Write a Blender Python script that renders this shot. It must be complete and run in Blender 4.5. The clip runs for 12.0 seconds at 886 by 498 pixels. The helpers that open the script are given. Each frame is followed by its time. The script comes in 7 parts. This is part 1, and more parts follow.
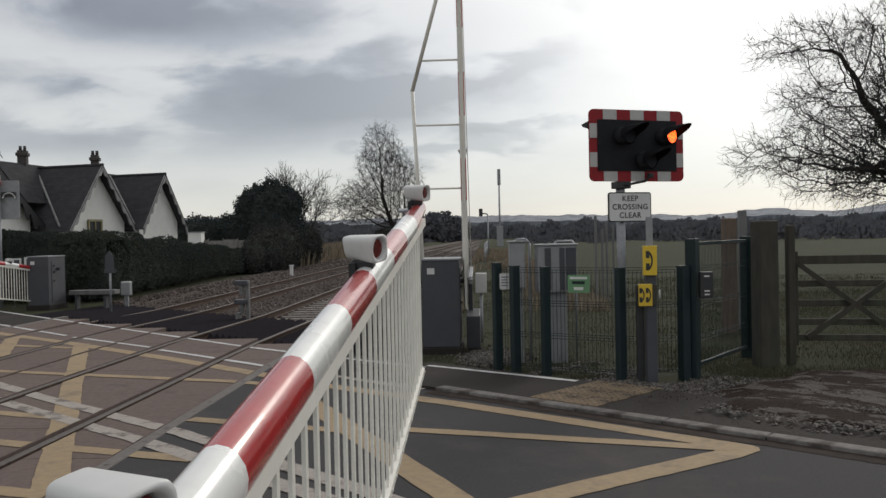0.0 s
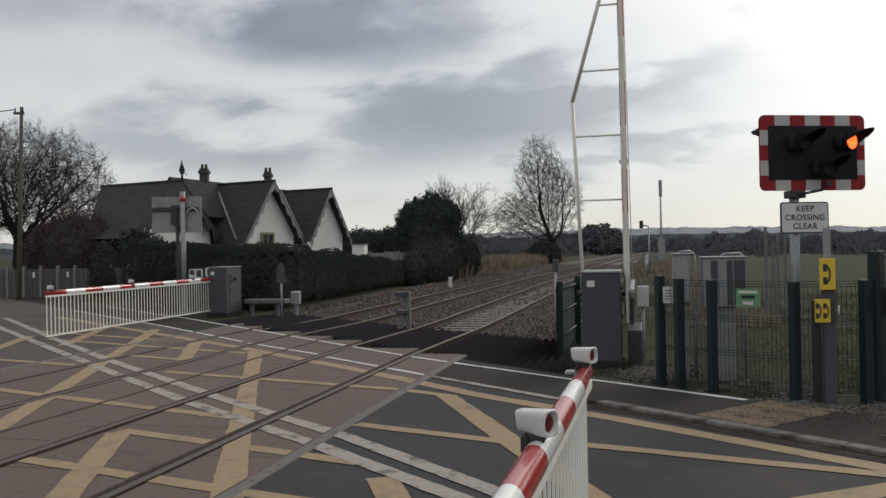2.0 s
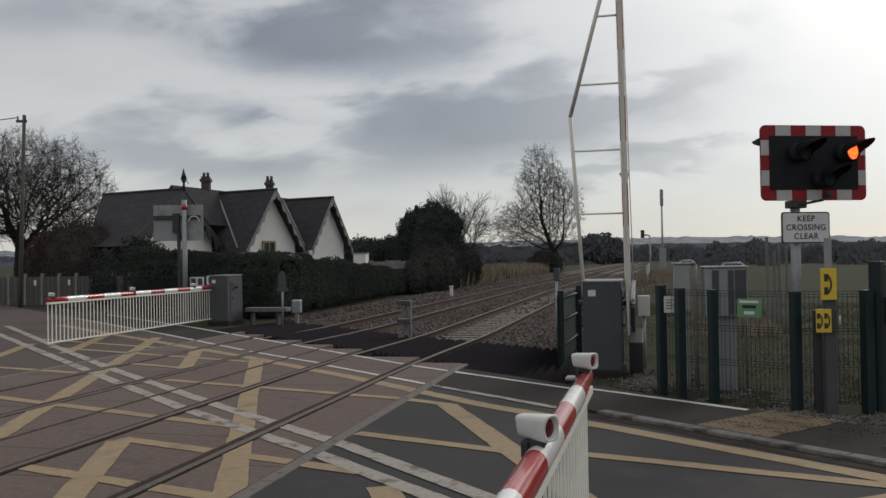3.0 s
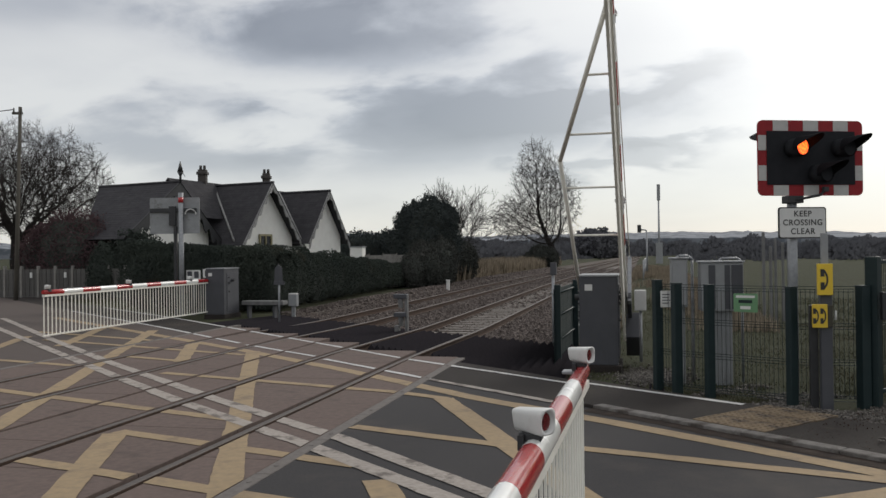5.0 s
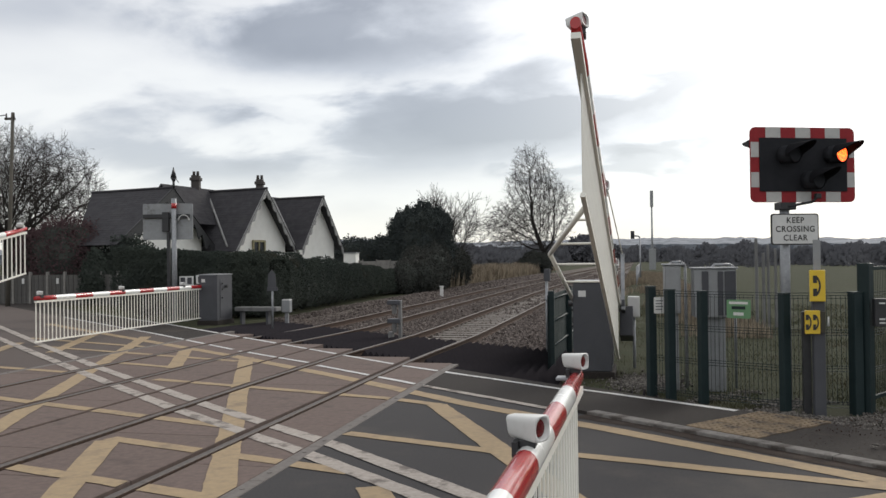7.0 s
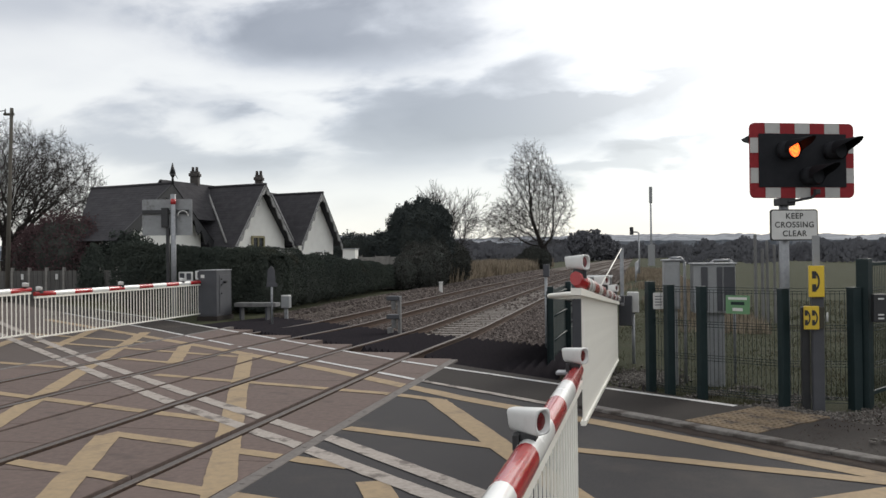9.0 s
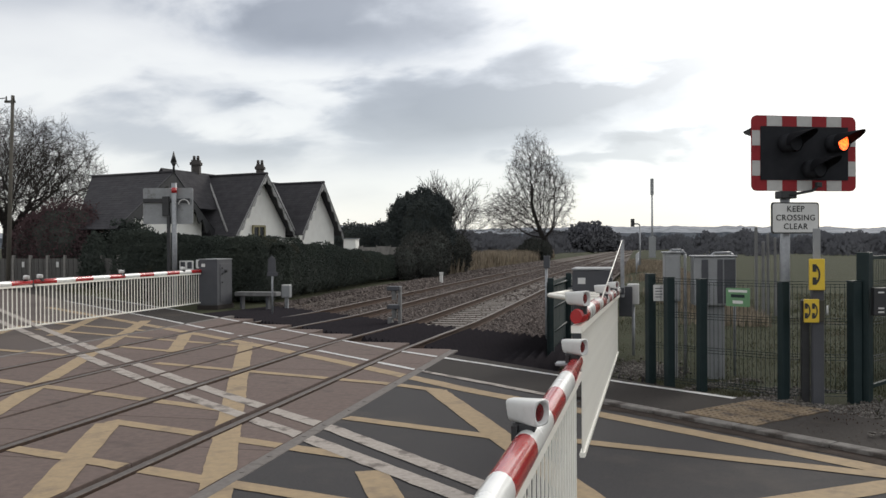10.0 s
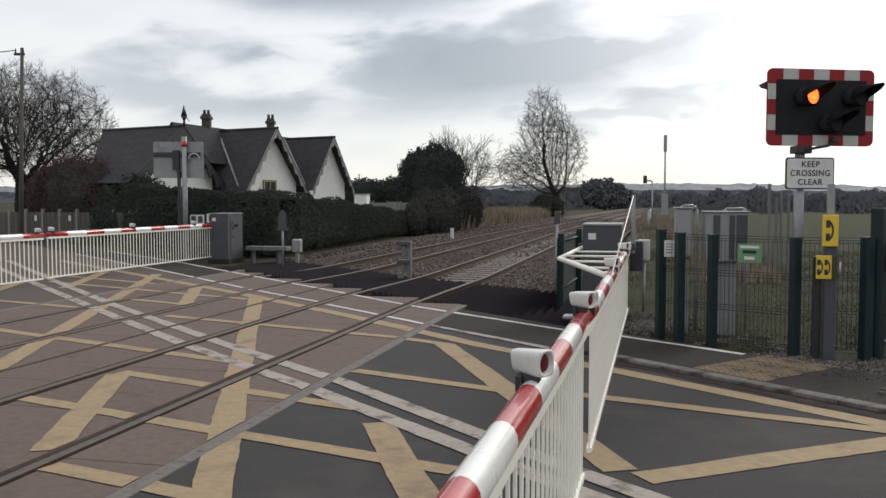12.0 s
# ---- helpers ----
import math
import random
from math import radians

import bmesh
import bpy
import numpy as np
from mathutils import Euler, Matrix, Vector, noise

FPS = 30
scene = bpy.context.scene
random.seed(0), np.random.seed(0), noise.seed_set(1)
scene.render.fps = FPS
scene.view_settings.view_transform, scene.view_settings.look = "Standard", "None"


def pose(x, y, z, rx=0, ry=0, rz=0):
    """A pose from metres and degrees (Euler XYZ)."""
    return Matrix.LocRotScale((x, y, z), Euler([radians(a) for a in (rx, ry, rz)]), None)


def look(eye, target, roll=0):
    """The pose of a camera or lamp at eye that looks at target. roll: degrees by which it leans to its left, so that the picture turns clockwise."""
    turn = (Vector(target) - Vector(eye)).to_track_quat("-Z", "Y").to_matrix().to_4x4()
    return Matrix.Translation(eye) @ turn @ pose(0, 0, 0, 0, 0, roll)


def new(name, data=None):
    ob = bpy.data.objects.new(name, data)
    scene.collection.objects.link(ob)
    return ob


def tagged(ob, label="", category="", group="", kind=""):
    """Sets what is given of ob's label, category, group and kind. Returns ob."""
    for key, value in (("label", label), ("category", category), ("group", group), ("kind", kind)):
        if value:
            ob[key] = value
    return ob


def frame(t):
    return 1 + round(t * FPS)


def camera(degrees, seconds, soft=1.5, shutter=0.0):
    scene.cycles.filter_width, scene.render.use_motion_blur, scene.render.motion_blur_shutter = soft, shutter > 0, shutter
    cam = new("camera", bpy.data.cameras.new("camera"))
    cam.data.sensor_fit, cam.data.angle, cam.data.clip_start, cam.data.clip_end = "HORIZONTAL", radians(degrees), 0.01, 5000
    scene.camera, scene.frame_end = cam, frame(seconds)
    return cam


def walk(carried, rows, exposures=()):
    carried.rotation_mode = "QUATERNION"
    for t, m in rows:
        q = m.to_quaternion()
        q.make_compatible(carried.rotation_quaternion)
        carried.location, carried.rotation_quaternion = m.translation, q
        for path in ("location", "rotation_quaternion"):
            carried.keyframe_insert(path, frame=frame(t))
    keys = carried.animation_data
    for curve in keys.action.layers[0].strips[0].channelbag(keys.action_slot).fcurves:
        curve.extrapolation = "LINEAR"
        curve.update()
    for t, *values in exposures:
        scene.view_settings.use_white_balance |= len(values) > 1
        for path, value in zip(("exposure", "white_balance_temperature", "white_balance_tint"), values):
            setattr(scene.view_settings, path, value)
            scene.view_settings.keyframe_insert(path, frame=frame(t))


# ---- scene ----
CLOUD_SEED, CLOUD_OFF = 4.2, (1.3, 0.2, 0.0)
VEIL = 0.95
# bearing, height, half width and half height in degrees, tilt, thickness
CLOUDS = ((-20.5, 14.2, 8.5, 2.2, -0.04, 0.95), (-15, 17.3, 6, 1.4, 0.0, 0.65), (-9.5, 9.0, 12, 2.8, 0.10, 0.88), (-0.5, 10.4, 6.5, 1.4, 0.25, 0.8), (-30, 6.8, 7, 2.2, 0.0, 0.55), (-38, 15.5, 6, 2.0, 0.0, 0.28), (1.0, 6.6, 3.6, 0.7, 0.0, 0.7), (-2.5, 5.2, 3.8, 0.7, 0.05, 0.6), (-28, 10.0, 5, 1.0, 0.0, 0.3), (-60, 18, 16, 5, 0.0, 0.6))
cam = camera(54.57, 12.0)
PATH = [
    (0.0, pose(3.794, 0.017, 1.712, 89.011, 1.188, 2.859)),
    (0.5, pose(3.786, 0.022, 1.709, 88.045, 1.164, 3.185)),
    (1.0, pose(3.786, 0.005, 1.705, 87.949, 1.411, 5.199)),
    (1.5, pose(3.780, -0.001, 1.701, 88.962, 1.446, 10.023)),
    (2.0, pose(3.769, -0.007, 1.703, 90.067, 1.120, 13.323)),
    (2.5, pose(3.772, -0.017, 1.704, 90.663, 1.033, 13.516)),
    (4.5, pose(3.769, -0.008, 1.706, 90.528, 0.606, 12.786)),
    (5.0, pose(3.769, -0.009, 1.702, 90.252, 0.751, 13.186)),
    (5.5, pose(3.767, -0.011, 1.703, 90.398, 0.820, 13.022)),
    (6.0, pose(3.766, -0.020, 1.706, 90.735, 0.819, 12.712)),
    (6.5, pose(3.770, -0.021, 1.705, 90.773, 0.805, 12.683)),
    (7.0, pose(3.767, -0.012, 1.705, 90.648, 0.729, 12.757)),
    (9.0, pose(3.762, -0.023, 1.699, 90.382, 0.700, 12.691)),
    (9.5, pose(3.763, -0.024, 1.697, 90.372, 0.372, 12.639)),
    (10.0, pose(3.764, -0.022, 1.700, 89.750, 0.307, 12.744)),
    (10.5, pose(3.775, 0.008, 1.680, 87.995, 0.369, 12.076)),
    (11.0, pose(3.776, 0.042, 1.668, 86.954, 0.492, 12.091)),
    (11.5, pose(3.780, 0.039, 1.673, 86.903, 0.433, 13.276)),
    (12.0, pose(3.774, 0.039, 1.673, 86.840, 0.019, 13.503)),
]
walk(cam, PATH, [(0.0, -0.6), (1.0, -0.46), (1.5, -0.5), (2.0, -0.6), (2.5, -0.68), (4.5, -1.02), (5.0, -0.5), (5.5, -0.25), (6.0, -0.17), (7.0, -0.13), (12.0, -0.18)])

# ---- world, sun ----
SUN_AZ, SUN_EL = 26.0, 30.0          # degrees right of the track's direction, and above the horizon
world = bpy.data.worlds.new("overcast_sky")
scene.world = world
world.use_nodes = True
wn, wl = world.node_tree.nodes, world.node_tree.links
wn.clear()


def wnode(kind, **inputs):
    n = wn.new(kind)
    for k, v in inputs.items():
        n.inputs[k].default_value = v
    return n


def wmath(op, a, b=0.0, clamp=False):
    n = wn.new("ShaderNodeMath")
    n.operation, n.use_clamp = op, clamp
    for i, v in enumerate((a, b)):
        if isinstance(v, (int, float)):
            n.inputs[i].default_value = v
        else:
            wl.new(v, n.inputs[i])
    return n.outputs[0]


sky = wn.new("ShaderNodeTexSky")
sky.sky_type, sky.sun_disc = "NISHITA", False
sky.sun_elevation, sky.sun_rotation = radians(SUN_EL), radians(SUN_AZ)
sky.air_density, sky.dust_density = 1.0, 0.3
coord = wn.new("ShaderNodeTexCoord")
split = wn.new("ShaderNodeSeparateXYZ")
wl.new(coord.outputs["Generated"], split.inputs[0])
up_z = wmath("ADD", wmath("MAXIMUM", split.outputs[2], 0.0), 0.27)
flat = wn.new("ShaderNodeCombineXYZ")
wl.new(wmath("DIVIDE", split.outputs[0], up_z), flat.inputs[0])
wl.new(wmath("DIVIDE", split.outputs[1], up_z), flat.inputs[1])
flat.inputs[2].default_value = CLOUD_SEED


def cloud_noise(scale, detail, rough, sx, sy, off):
    m = wn.new("ShaderNodeMapping")
    m.inputs["Scale"].default_value = (sx, sy, 1)
    m.inputs["Location"].default_value = off
    wl.new(flat.outputs[0], m.inputs[0])
    n = wnode("ShaderNodeTexNoise", Scale=scale, Detail=detail, Roughness=rough, Distortion=0.25)
    wl.new(m.outputs[0], n.inputs["Vector"])
    return n.outputs["Fac"]


big = cloud_noise(1.0, 5.0, 0.5, 1.0, 1.1, CLOUD_OFF)
fine = cloud_noise(3.4, 7.0, 0.50, 1.0, 1.2, (3.1, 0.4, 2.0))
rag = cloud_noise(2.2, 6.0, 0.55, 1.0, 1.0, (7.0, 1.0, 4.0))
# bearing and height of each direction of the sky, in degrees, blown about by the wind
bearing = wmath("MULTIPLY", wmath("ARCTAN2", split.outputs[0], split.outputs[1]), 57.3)
height = wmath("MULTIPLY", wmath("ARCSINE", split.outputs[2]), 57.3)
bearing = wmath("ADD", bearing, wmath("MULTIPLY", wmath("SUBTRACT", rag, 0.5), 16.0))
height = wmath("ADD", height, wmath("MULTIPLY", wmath("SUBTRACT", fine, 0.5), 7.0))


def cloud_mass(at, up, half_w, half_h, tilt, dense):
    """One soft cloud: how thick it is in each direction."""
    a, h = wmath("SUBTRACT", bearing, at), wmath("SUBTRACT", height, up)
    h = wmath("SUBTRACT", h, wmath("MULTIPLY", a, tilt))
    a, h = wmath("DIVIDE", a, half_w), wmath("DIVIDE", h, half_h)
    d = wmath("SQRT", wmath("ADD", wmath("MULTIPLY", a, a), wmath("MULTIPLY", h, h)))
    d = wmath("ADD", d, wmath("MULTIPLY", wmath("SUBTRACT", fine, 0.5), 2.5))
    n = wn.new("ShaderNodeMapRange")
    n.interpolation_type = "SMOOTHSTEP"
    n.inputs[1].default_value, n.inputs[2].default_value = 1.6, 0.20
    n.inputs[3].default_value, n.inputs[4].default_value = 0.0, dense
    wl.new(d, n.inputs[0])
    return n.outputs[0]


thick = wmath("MULTIPLY", wmath("SUBTRACT", wmath("ADD", wmath("MULTIPLY", big, 0.75), wmath("MULTIPLY", fine, 0.25)), 0.45), 1.4, True)
for mass in CLOUDS:
    thick = wmath("ADD", thick, cloud_mass(*mass))
ramp = wn.new("ShaderNodeValToRGB")
els = ramp.color_ramp.elements
els[0].position, els[0].color = 0.0, (0.97, 0.965, 0.945, 1)
els[1].position, els[1].color = 1.0, (0.33, 0.34, 0.375, 1)
e = els.new(0.22)
e.color = (0.84, 0.84, 0.845, 1)
e = els.new(0.55)
e.color = (0.56, 0.575, 0.615, 1)
wl.new(thick, ramp.inputs[0])
# the veil of cloud is brightest round the hidden sun
sun_dir = (math.sin(radians(SUN_AZ)) * math.cos(radians(SUN_EL)), math.cos(radians(SUN_AZ)) * math.cos(radians(SUN_EL)), math.sin(radians(SUN_EL)))
dot = wn.new("ShaderNodeVectorMath")
dot.operation = "DOT_PRODUCT"
wl.new(coord.outputs["Generated"], dot.inputs[0])
dot.inputs[1].default_value = sun_dir
near_sun = wmath("POWER", wmath("MAXIMUM", dot.outputs["Value"], 0.0), 13.0)
glow = wn.new("ShaderNodeMix")
glow.data_type = "RGBA"
wl.new(wmath("MULTIPLY", near_sun, 2.3, True), glow.inputs[0])
wl.new(ramp.outputs[0], glow.inputs[6])
glow.inputs[7].default_value = (1.75, 1.71, 1.63, 1)
# a pale band towards the horizon
low = wn.new("ShaderNodeMix")
low.data_type = "RGBA"
wl.new(wmath("MULTIPLY", wmath("POWER", wmath("SUBTRACT", 1.0, wmath("MAXIMUM", split.outputs[2], 0.0)), 14.0), 0.5, True), low.inputs[0])
wl.new(glow.outputs[2], low.inputs[6])
low.inputs[7].default_value = (0.86, 0.865, 0.86, 1)
veil = wn.new("ShaderNodeBackground")
veil.inputs[1].default_value = VEIL
wl.new(low.outputs[2], veil.inputs[0])
blue = wn.new("ShaderNodeBackground")
blue.inputs[1].default_value = 0.025
wl.new(sky.outputs[0], blue.inputs[0])
both = wn.new("ShaderNodeAddShader")
wl.new(veil.outputs[0], both.inputs[0])
wl.new(blue.outputs[0], both.inputs[1])
world_out = wn.new("ShaderNodeOutputWorld")
wl.new(both.outputs[0], world_out.inputs[0])
sun = new("sun", bpy.data.lights.new("sun", "SUN"))
sun.data.energy, sun.data.angle, sun.data.color = 1.4, radians(14), (1.0, 0.95, 0.86)
sun.matrix_world = look((0, 0, 50), (-sun_dir[0] * 10, -sun_dir[1] * 10, 50 - sun_dir[2] * 10))


# ---- materials ----
def surf(name, a, b=None, scale=8.0, rough=0.7, metal=0.0, bump=0.15, bscale=None, stain=None, stain_scale=1.2, stain_at=0.58, stain_soft=0.14, vary=0.0, island=0.0, spec=0.5, coat=0.0, stretch=(1, 1, 1), emit=0.0, depth=0.01, turn=0.0):
    """A surface of two mixed colours at grain size, stains at a larger size, and fine relief."""
    m = bpy.data.materials.new(name)
    m.use_nodes = True
    n, l = m.node_tree.nodes, m.node_tree.links
    bs = n["Principled BSDF"]
    tc = n.new("ShaderNodeTexCoord")
    mp = n.new("ShaderNodeMapping")
    mp.vector_type = "TEXTURE"
    mp.inputs["Scale"].default_value = tuple(1 / v for v in stretch)
    mp.inputs["Rotation"].default_value = (0, 0, radians(turn))
    l.new(tc.outputs["Object"], mp.inputs[0])

    def noise_at(s, d=6.0, r=0.6):
        x = n.new("ShaderNodeTexNoise")
        x.inputs["Scale"].default_value, x.inputs["Detail"].default_value, x.inputs["Roughness"].default_value = s, d, r
        l.new(mp.outputs[0], x.inputs["Vector"])
        return x.outputs["Fac"]

    def blend(fac, c1, c2):
        x = n.new("ShaderNodeMix")
        x.data_type = "RGBA"
        for sock, v in ((x.inputs[0], fac), (x.inputs[6], c1), (x.inputs[7], c2)):
            if isinstance(v, tuple):
                sock.default_value = (*v, 1)
            elif isinstance(v, float):
                sock.default_value = v
            else:
                l.new(v, sock)
        return x.outputs[2]

    def ramped(fac, lo, hi):
        x = n.new("ShaderNodeMapRange")
        x.inputs[1].default_value, x.inputs[2].default_value = lo, hi
        l.new(fac, x.inputs[0])
        return x.outputs[0]

    b = b or tuple(c * 0.72 for c in a)
    col = blend(ramped(noise_at(scale), 0.33, 0.67), a, b)
    if stain:
        col = blend(ramped(noise_at(stain_scale, 8.0, 0.65), stain_at, stain_at + stain_soft), col, stain)
    if vary or island:
        src = n.new("ShaderNodeObjectInfo").outputs["Random"] if vary else n.new("ShaderNodeNewGeometry").outputs["Random Per Island"]
        hs = n.new("ShaderNodeHueSaturation")
        amount = vary or island
        x = n.new("ShaderNodeMapRange")
        x.inputs[3].default_value, x.inputs[4].default_value = 1 - amount, 1 + amount
        l.new(src, x.inputs[0])
        l.new(x.outputs[0], hs.inputs["Value"])
        l.new(col, hs.inputs["Color"])
        col = hs.outputs[0]
    l.new(col, bs.inputs["Base Color"])
    x = n.new("ShaderNodeMapRange")
    x.inputs[3].default_value, x.inputs[4].default_value = max(rough - 0.12, 0.02), min(rough + 0.12, 1)
    l.new(noise_at(scale * 0.6), x.inputs[0])
    l.new(x.outputs[0], bs.inputs["Roughness"])
    bs.inputs["Metallic"].default_value = metal
    bs.inputs["Specular IOR Level"].default_value = spec
    bs.inputs["Coat Weight"].default_value = coat
    if bump:
        bp = n.new("ShaderNodeBump")
        bp.inputs["Strength"].default_value, bp.inputs["Distance"].default_value = bump, depth
        l.new(noise_at(bscale or scale * 3, 8.0, 0.65), bp.inputs["Height"])
        l.new(bp.outputs[0], bs.inputs["Normal"])
    if emit:
        bs.inputs["Emission Color"].default_value = (*a, 1)
        bs.inputs["Emission Strength"].default_value = emit
    return m


M_ASPHALT = surf("asphalt", (0.039, 0.037, 0.040), (0.055, 0.052, 0.053), 60, 0.88, bump=0.5, bscale=140, stain=(0.068, 0.061, 0.058), stain_scale=0.7, stain_at=0.54, depth=0.004, spec=0.2)
M_BROWNROAD = surf("dusty_brown_asphalt", (0.112, 0.092, 0.085), (0.088, 0.073, 0.068), 40, 0.9, bump=0.4, bscale=120, stain=(0.068, 0.060, 0.057), stain_scale=0.5, stain_at=0.55, depth=0.004, spec=0.15)
M_FOOTWAY = surf("footway_asphalt", (0.040, 0.034, 0.031), (0.026, 0.023, 0.022), 40, 0.88, bump=0.5, bscale=120, stain=(0.060, 0.048, 0.040), stain_scale=0.9, depth=0.004, spec=0.15)
M_DECK = surf("deck_rubber_concrete", (0.150, 0.112, 0.100), (0.114, 0.087, 0.079), 14, 0.88, bump=0.35, bscale=90, stain=(0.084, 0.067, 0.061), stain_scale=1.3, stain_at=0.53, vary=0.07, depth=0.003, spec=0.2)
M_BEAM = surf("concrete_edge_beam", (0.175, 0.158, 0.148), (0.125, 0.112, 0.106), 18, 0.88, bump=0.4, bscale=80, stain=(0.085, 0.076, 0.07), stain_scale=2.0, depth=0.004, spec=0.3)
M_YELLOW = surf("worn_yellow_paint", (0.345, 0.256, 0.155), (0.270, 0.205, 0.132), 14, 0.8, bump=0.3, bscale=70, stain=(0.175, 0.135, 0.100), stain_scale=2.6, stain_at=0.52, stain_soft=0.22, depth=0.002, spec=0.25)
M_WHITE = surf("worn_white_paint", (0.385, 0.345, 0.312), (0.285, 0.255, 0.232), 22, 0.8, bump=0.3, bscale=70, stain=(0.15, 0.13, 0.118), stain_scale=3.2, stain_at=0.52, stain_soft=0.09, depth=0.002, spec=0.2)
M_LINE = surf("white_line_paint", (0.56, 0.555, 0.55), (0.46, 0.455, 0.45), 9, 0.75, bump=0.2, stain=(0.22, 0.205, 0.20), stain_scale=3.4, stain_at=0.56)
M_KERB = surf("kerb_stone", (0.20, 0.188, 0.178), (0.135, 0.126, 0.12), 12, 0.9, bump=0.4, stain=(0.066, 0.057, 0.052), stain_scale=3.5, stain_at=0.52, vary=0.12, spec=0.15)
M_STUD = surf("tactile_paving", (0.21, 0.155, 0.10), (0.15, 0.113, 0.076), 10, 0.9, bump=0.4, stain=(0.062, 0.050, 0.042), stain_scale=3.0, stain_at=0.46, vary=0.1, spec=0.25)
# pale gravel tone doubles as painted wet sheen; the dark stain is mud
M_MUD = surf("muddy_gravel", (0.150, 0.136, 0.127), (0.078, 0.068, 0.062), 30, 0.8, bump=1.0, bscale=34, stain=(0.034, 0.024, 0.021), stain_scale=3.0, stain_at=0.455, stain_soft=0.03, depth=0.03, spec=0.04, stretch=(0.6, 1.5, 1), turn=-40.3)
M_SILT = surf("gutter_silt", (0.046, 0.034, 0.028), (0.026, 0.020, 0.018), 8, 0.9, bump=0.6, bscale=60, stain=(0.066, 0.052, 0.044), stain_scale=2.5, stain_at=0.56, depth=0.006, spec=0.15)
M_GRASS = surf("field_grass", (0.045, 0.052, 0.031), (0.056, 0.056, 0.037), 3.0, 0.95, bump=0.9, bscale=40, stain=(0.047, 0.038, 0.028), stain_scale=0.35, stain_at=0.56, depth=0.03, spec=0.05)
M_BALLAST = surf("ballast_bed", (0.115, 0.093, 0.080), (0.060, 0.050, 0.045), 26, 0.95, bump=1.0, bscale=34, stain=(0.085, 0.056, 0.040), stain_scale=0.7, depth=0.03, spec=0.2)
M_STONE = surf("ballast_stone", (0.165, 0.138, 0.128), (0.085, 0.070, 0.064), 20, 0.92, bump=0.3, island=0.4, spec=0.2)
M_PALESTONE = surf("pale_stone", (0.165, 0.153, 0.142), (0.085, 0.077, 0.071), 20, 0.92, bump=0.3, island=0.5, spec=0.15)
M_RAILTOP = surf("polished_rail", (0.115, 0.096, 0.087), (0.080, 0.068, 0.063), 20, 0.62, metal=0.2, bump=0.05, spec=0.3)
M_RAIL = surf("rusty_rail", (0.085, 0.052, 0.038), (0.050, 0.034, 0.028), 20, 0.9, bump=0.2, spec=0.2)
M_SLEEPER = surf("concrete_sleeper", (0.21, 0.188, 0.17), (0.15, 0.132, 0.12), 14, 0.88, bump=0.3, stain=(0.11, 0.085, 0.07), stain_scale=2, vary=0.12)
M_MAT = surf("black_guard_panel", (0.026, 0.024, 0.028), (0.034, 0.031, 0.035), 12, 1.0, bump=0.3, spec=0.0)
M_GREY = surf("grey_painted_steel", (0.070, 0.072, 0.082), (0.060, 0.062, 0.072), 5, 0.55, metal=0.0, bump=0.06, stain=(0.060, 0.058, 0.060), stain_scale=3, stain_at=0.62, spec=0.35)
M_LGREY = surf("light_grey_steel", (0.29, 0.30, 0.31), (0.24, 0.248, 0.257), 6, 0.55, bump=0.06, stain=(0.135, 0.13, 0.125), stain_scale=3, stain_at=0.6, spec=0.35)
M_GALV = surf("galvanised_steel", (0.33, 0.34, 0.36), (0.24, 0.25, 0.265), 16, 0.48, metal=0.45, bump=0.08, stain=(0.19, 0.185, 0.18), stain_scale=4)
M_DARK = surf("black_steel", (0.020, 0.021, 0.024), (0.030, 0.030, 0.033), 10, 0.5, bump=0.08)
M_CREAM = surf("cream_white_enamel", (0.86, 0.84, 0.77), (0.80, 0.775, 0.71), 8, 0.4, bump=0.04, stain=(0.58, 0.54, 0.46), stain_scale=5, stain_at=0.66)
M_BAND_W = surf("white_reflective_band", (0.84, 0.84, 0.82), (0.76, 0.76, 0.74), 10, 0.26, bump=0.04, stain=(0.52, 0.50, 0.47), stain_scale=6, stain_at=0.64, coat=0.5)
M_BAND_R = surf("red_reflective_band", (0.43, 0.022, 0.024), (0.35, 0.019, 0.022), 10, 0.24, bump=0.04, stain=(0.22, 0.03, 0.03), stain_scale=6, stain_at=0.63, spec=0.4, coat=0.5)
M_LENS = surf("dark_red_glass", (0.16, 0.008, 0.010), (0.10, 0.006, 0.008), 30, 0.2, bump=0.1, coat=0.6)
M_LIT = surf("lit_red_lamp", (1.0, 0.085, 0.014), (1.0, 0.12, 0.02), 40, 0.4, bump=0.0, emit=3.6)


def led_glow(m):
    """Bright clusters of diodes behind the lens, hottest in the middle."""
    n, l = m.node_tree.nodes, m.node_tree.links
    tc, cells, ramp_ = n.new("ShaderNodeTexCoord"), n.new("ShaderNodeTexVoronoi"), n.new("ShaderNodeValToRGB")
    cells.inputs["Scale"].default_value = 38.0
    l.new(tc.outputs["Object"], cells.inputs["Vector"])
    ramp_.color_ramp.elements[0].position, ramp_.color_ramp.elements[0].color = 0.25, (1.0, 0.19, 0.02, 1)
    ramp_.color_ramp.elements[1].position, ramp_.color_ramp.elements[1].color = 0.75, (0.85, 0.05, 0.012, 1)
    l.new(cells.outputs["Distance"], ramp_.inputs[0])
    l.new(ramp_.outputs[0], n["Principled BSDF"].inputs["Emission Color"])


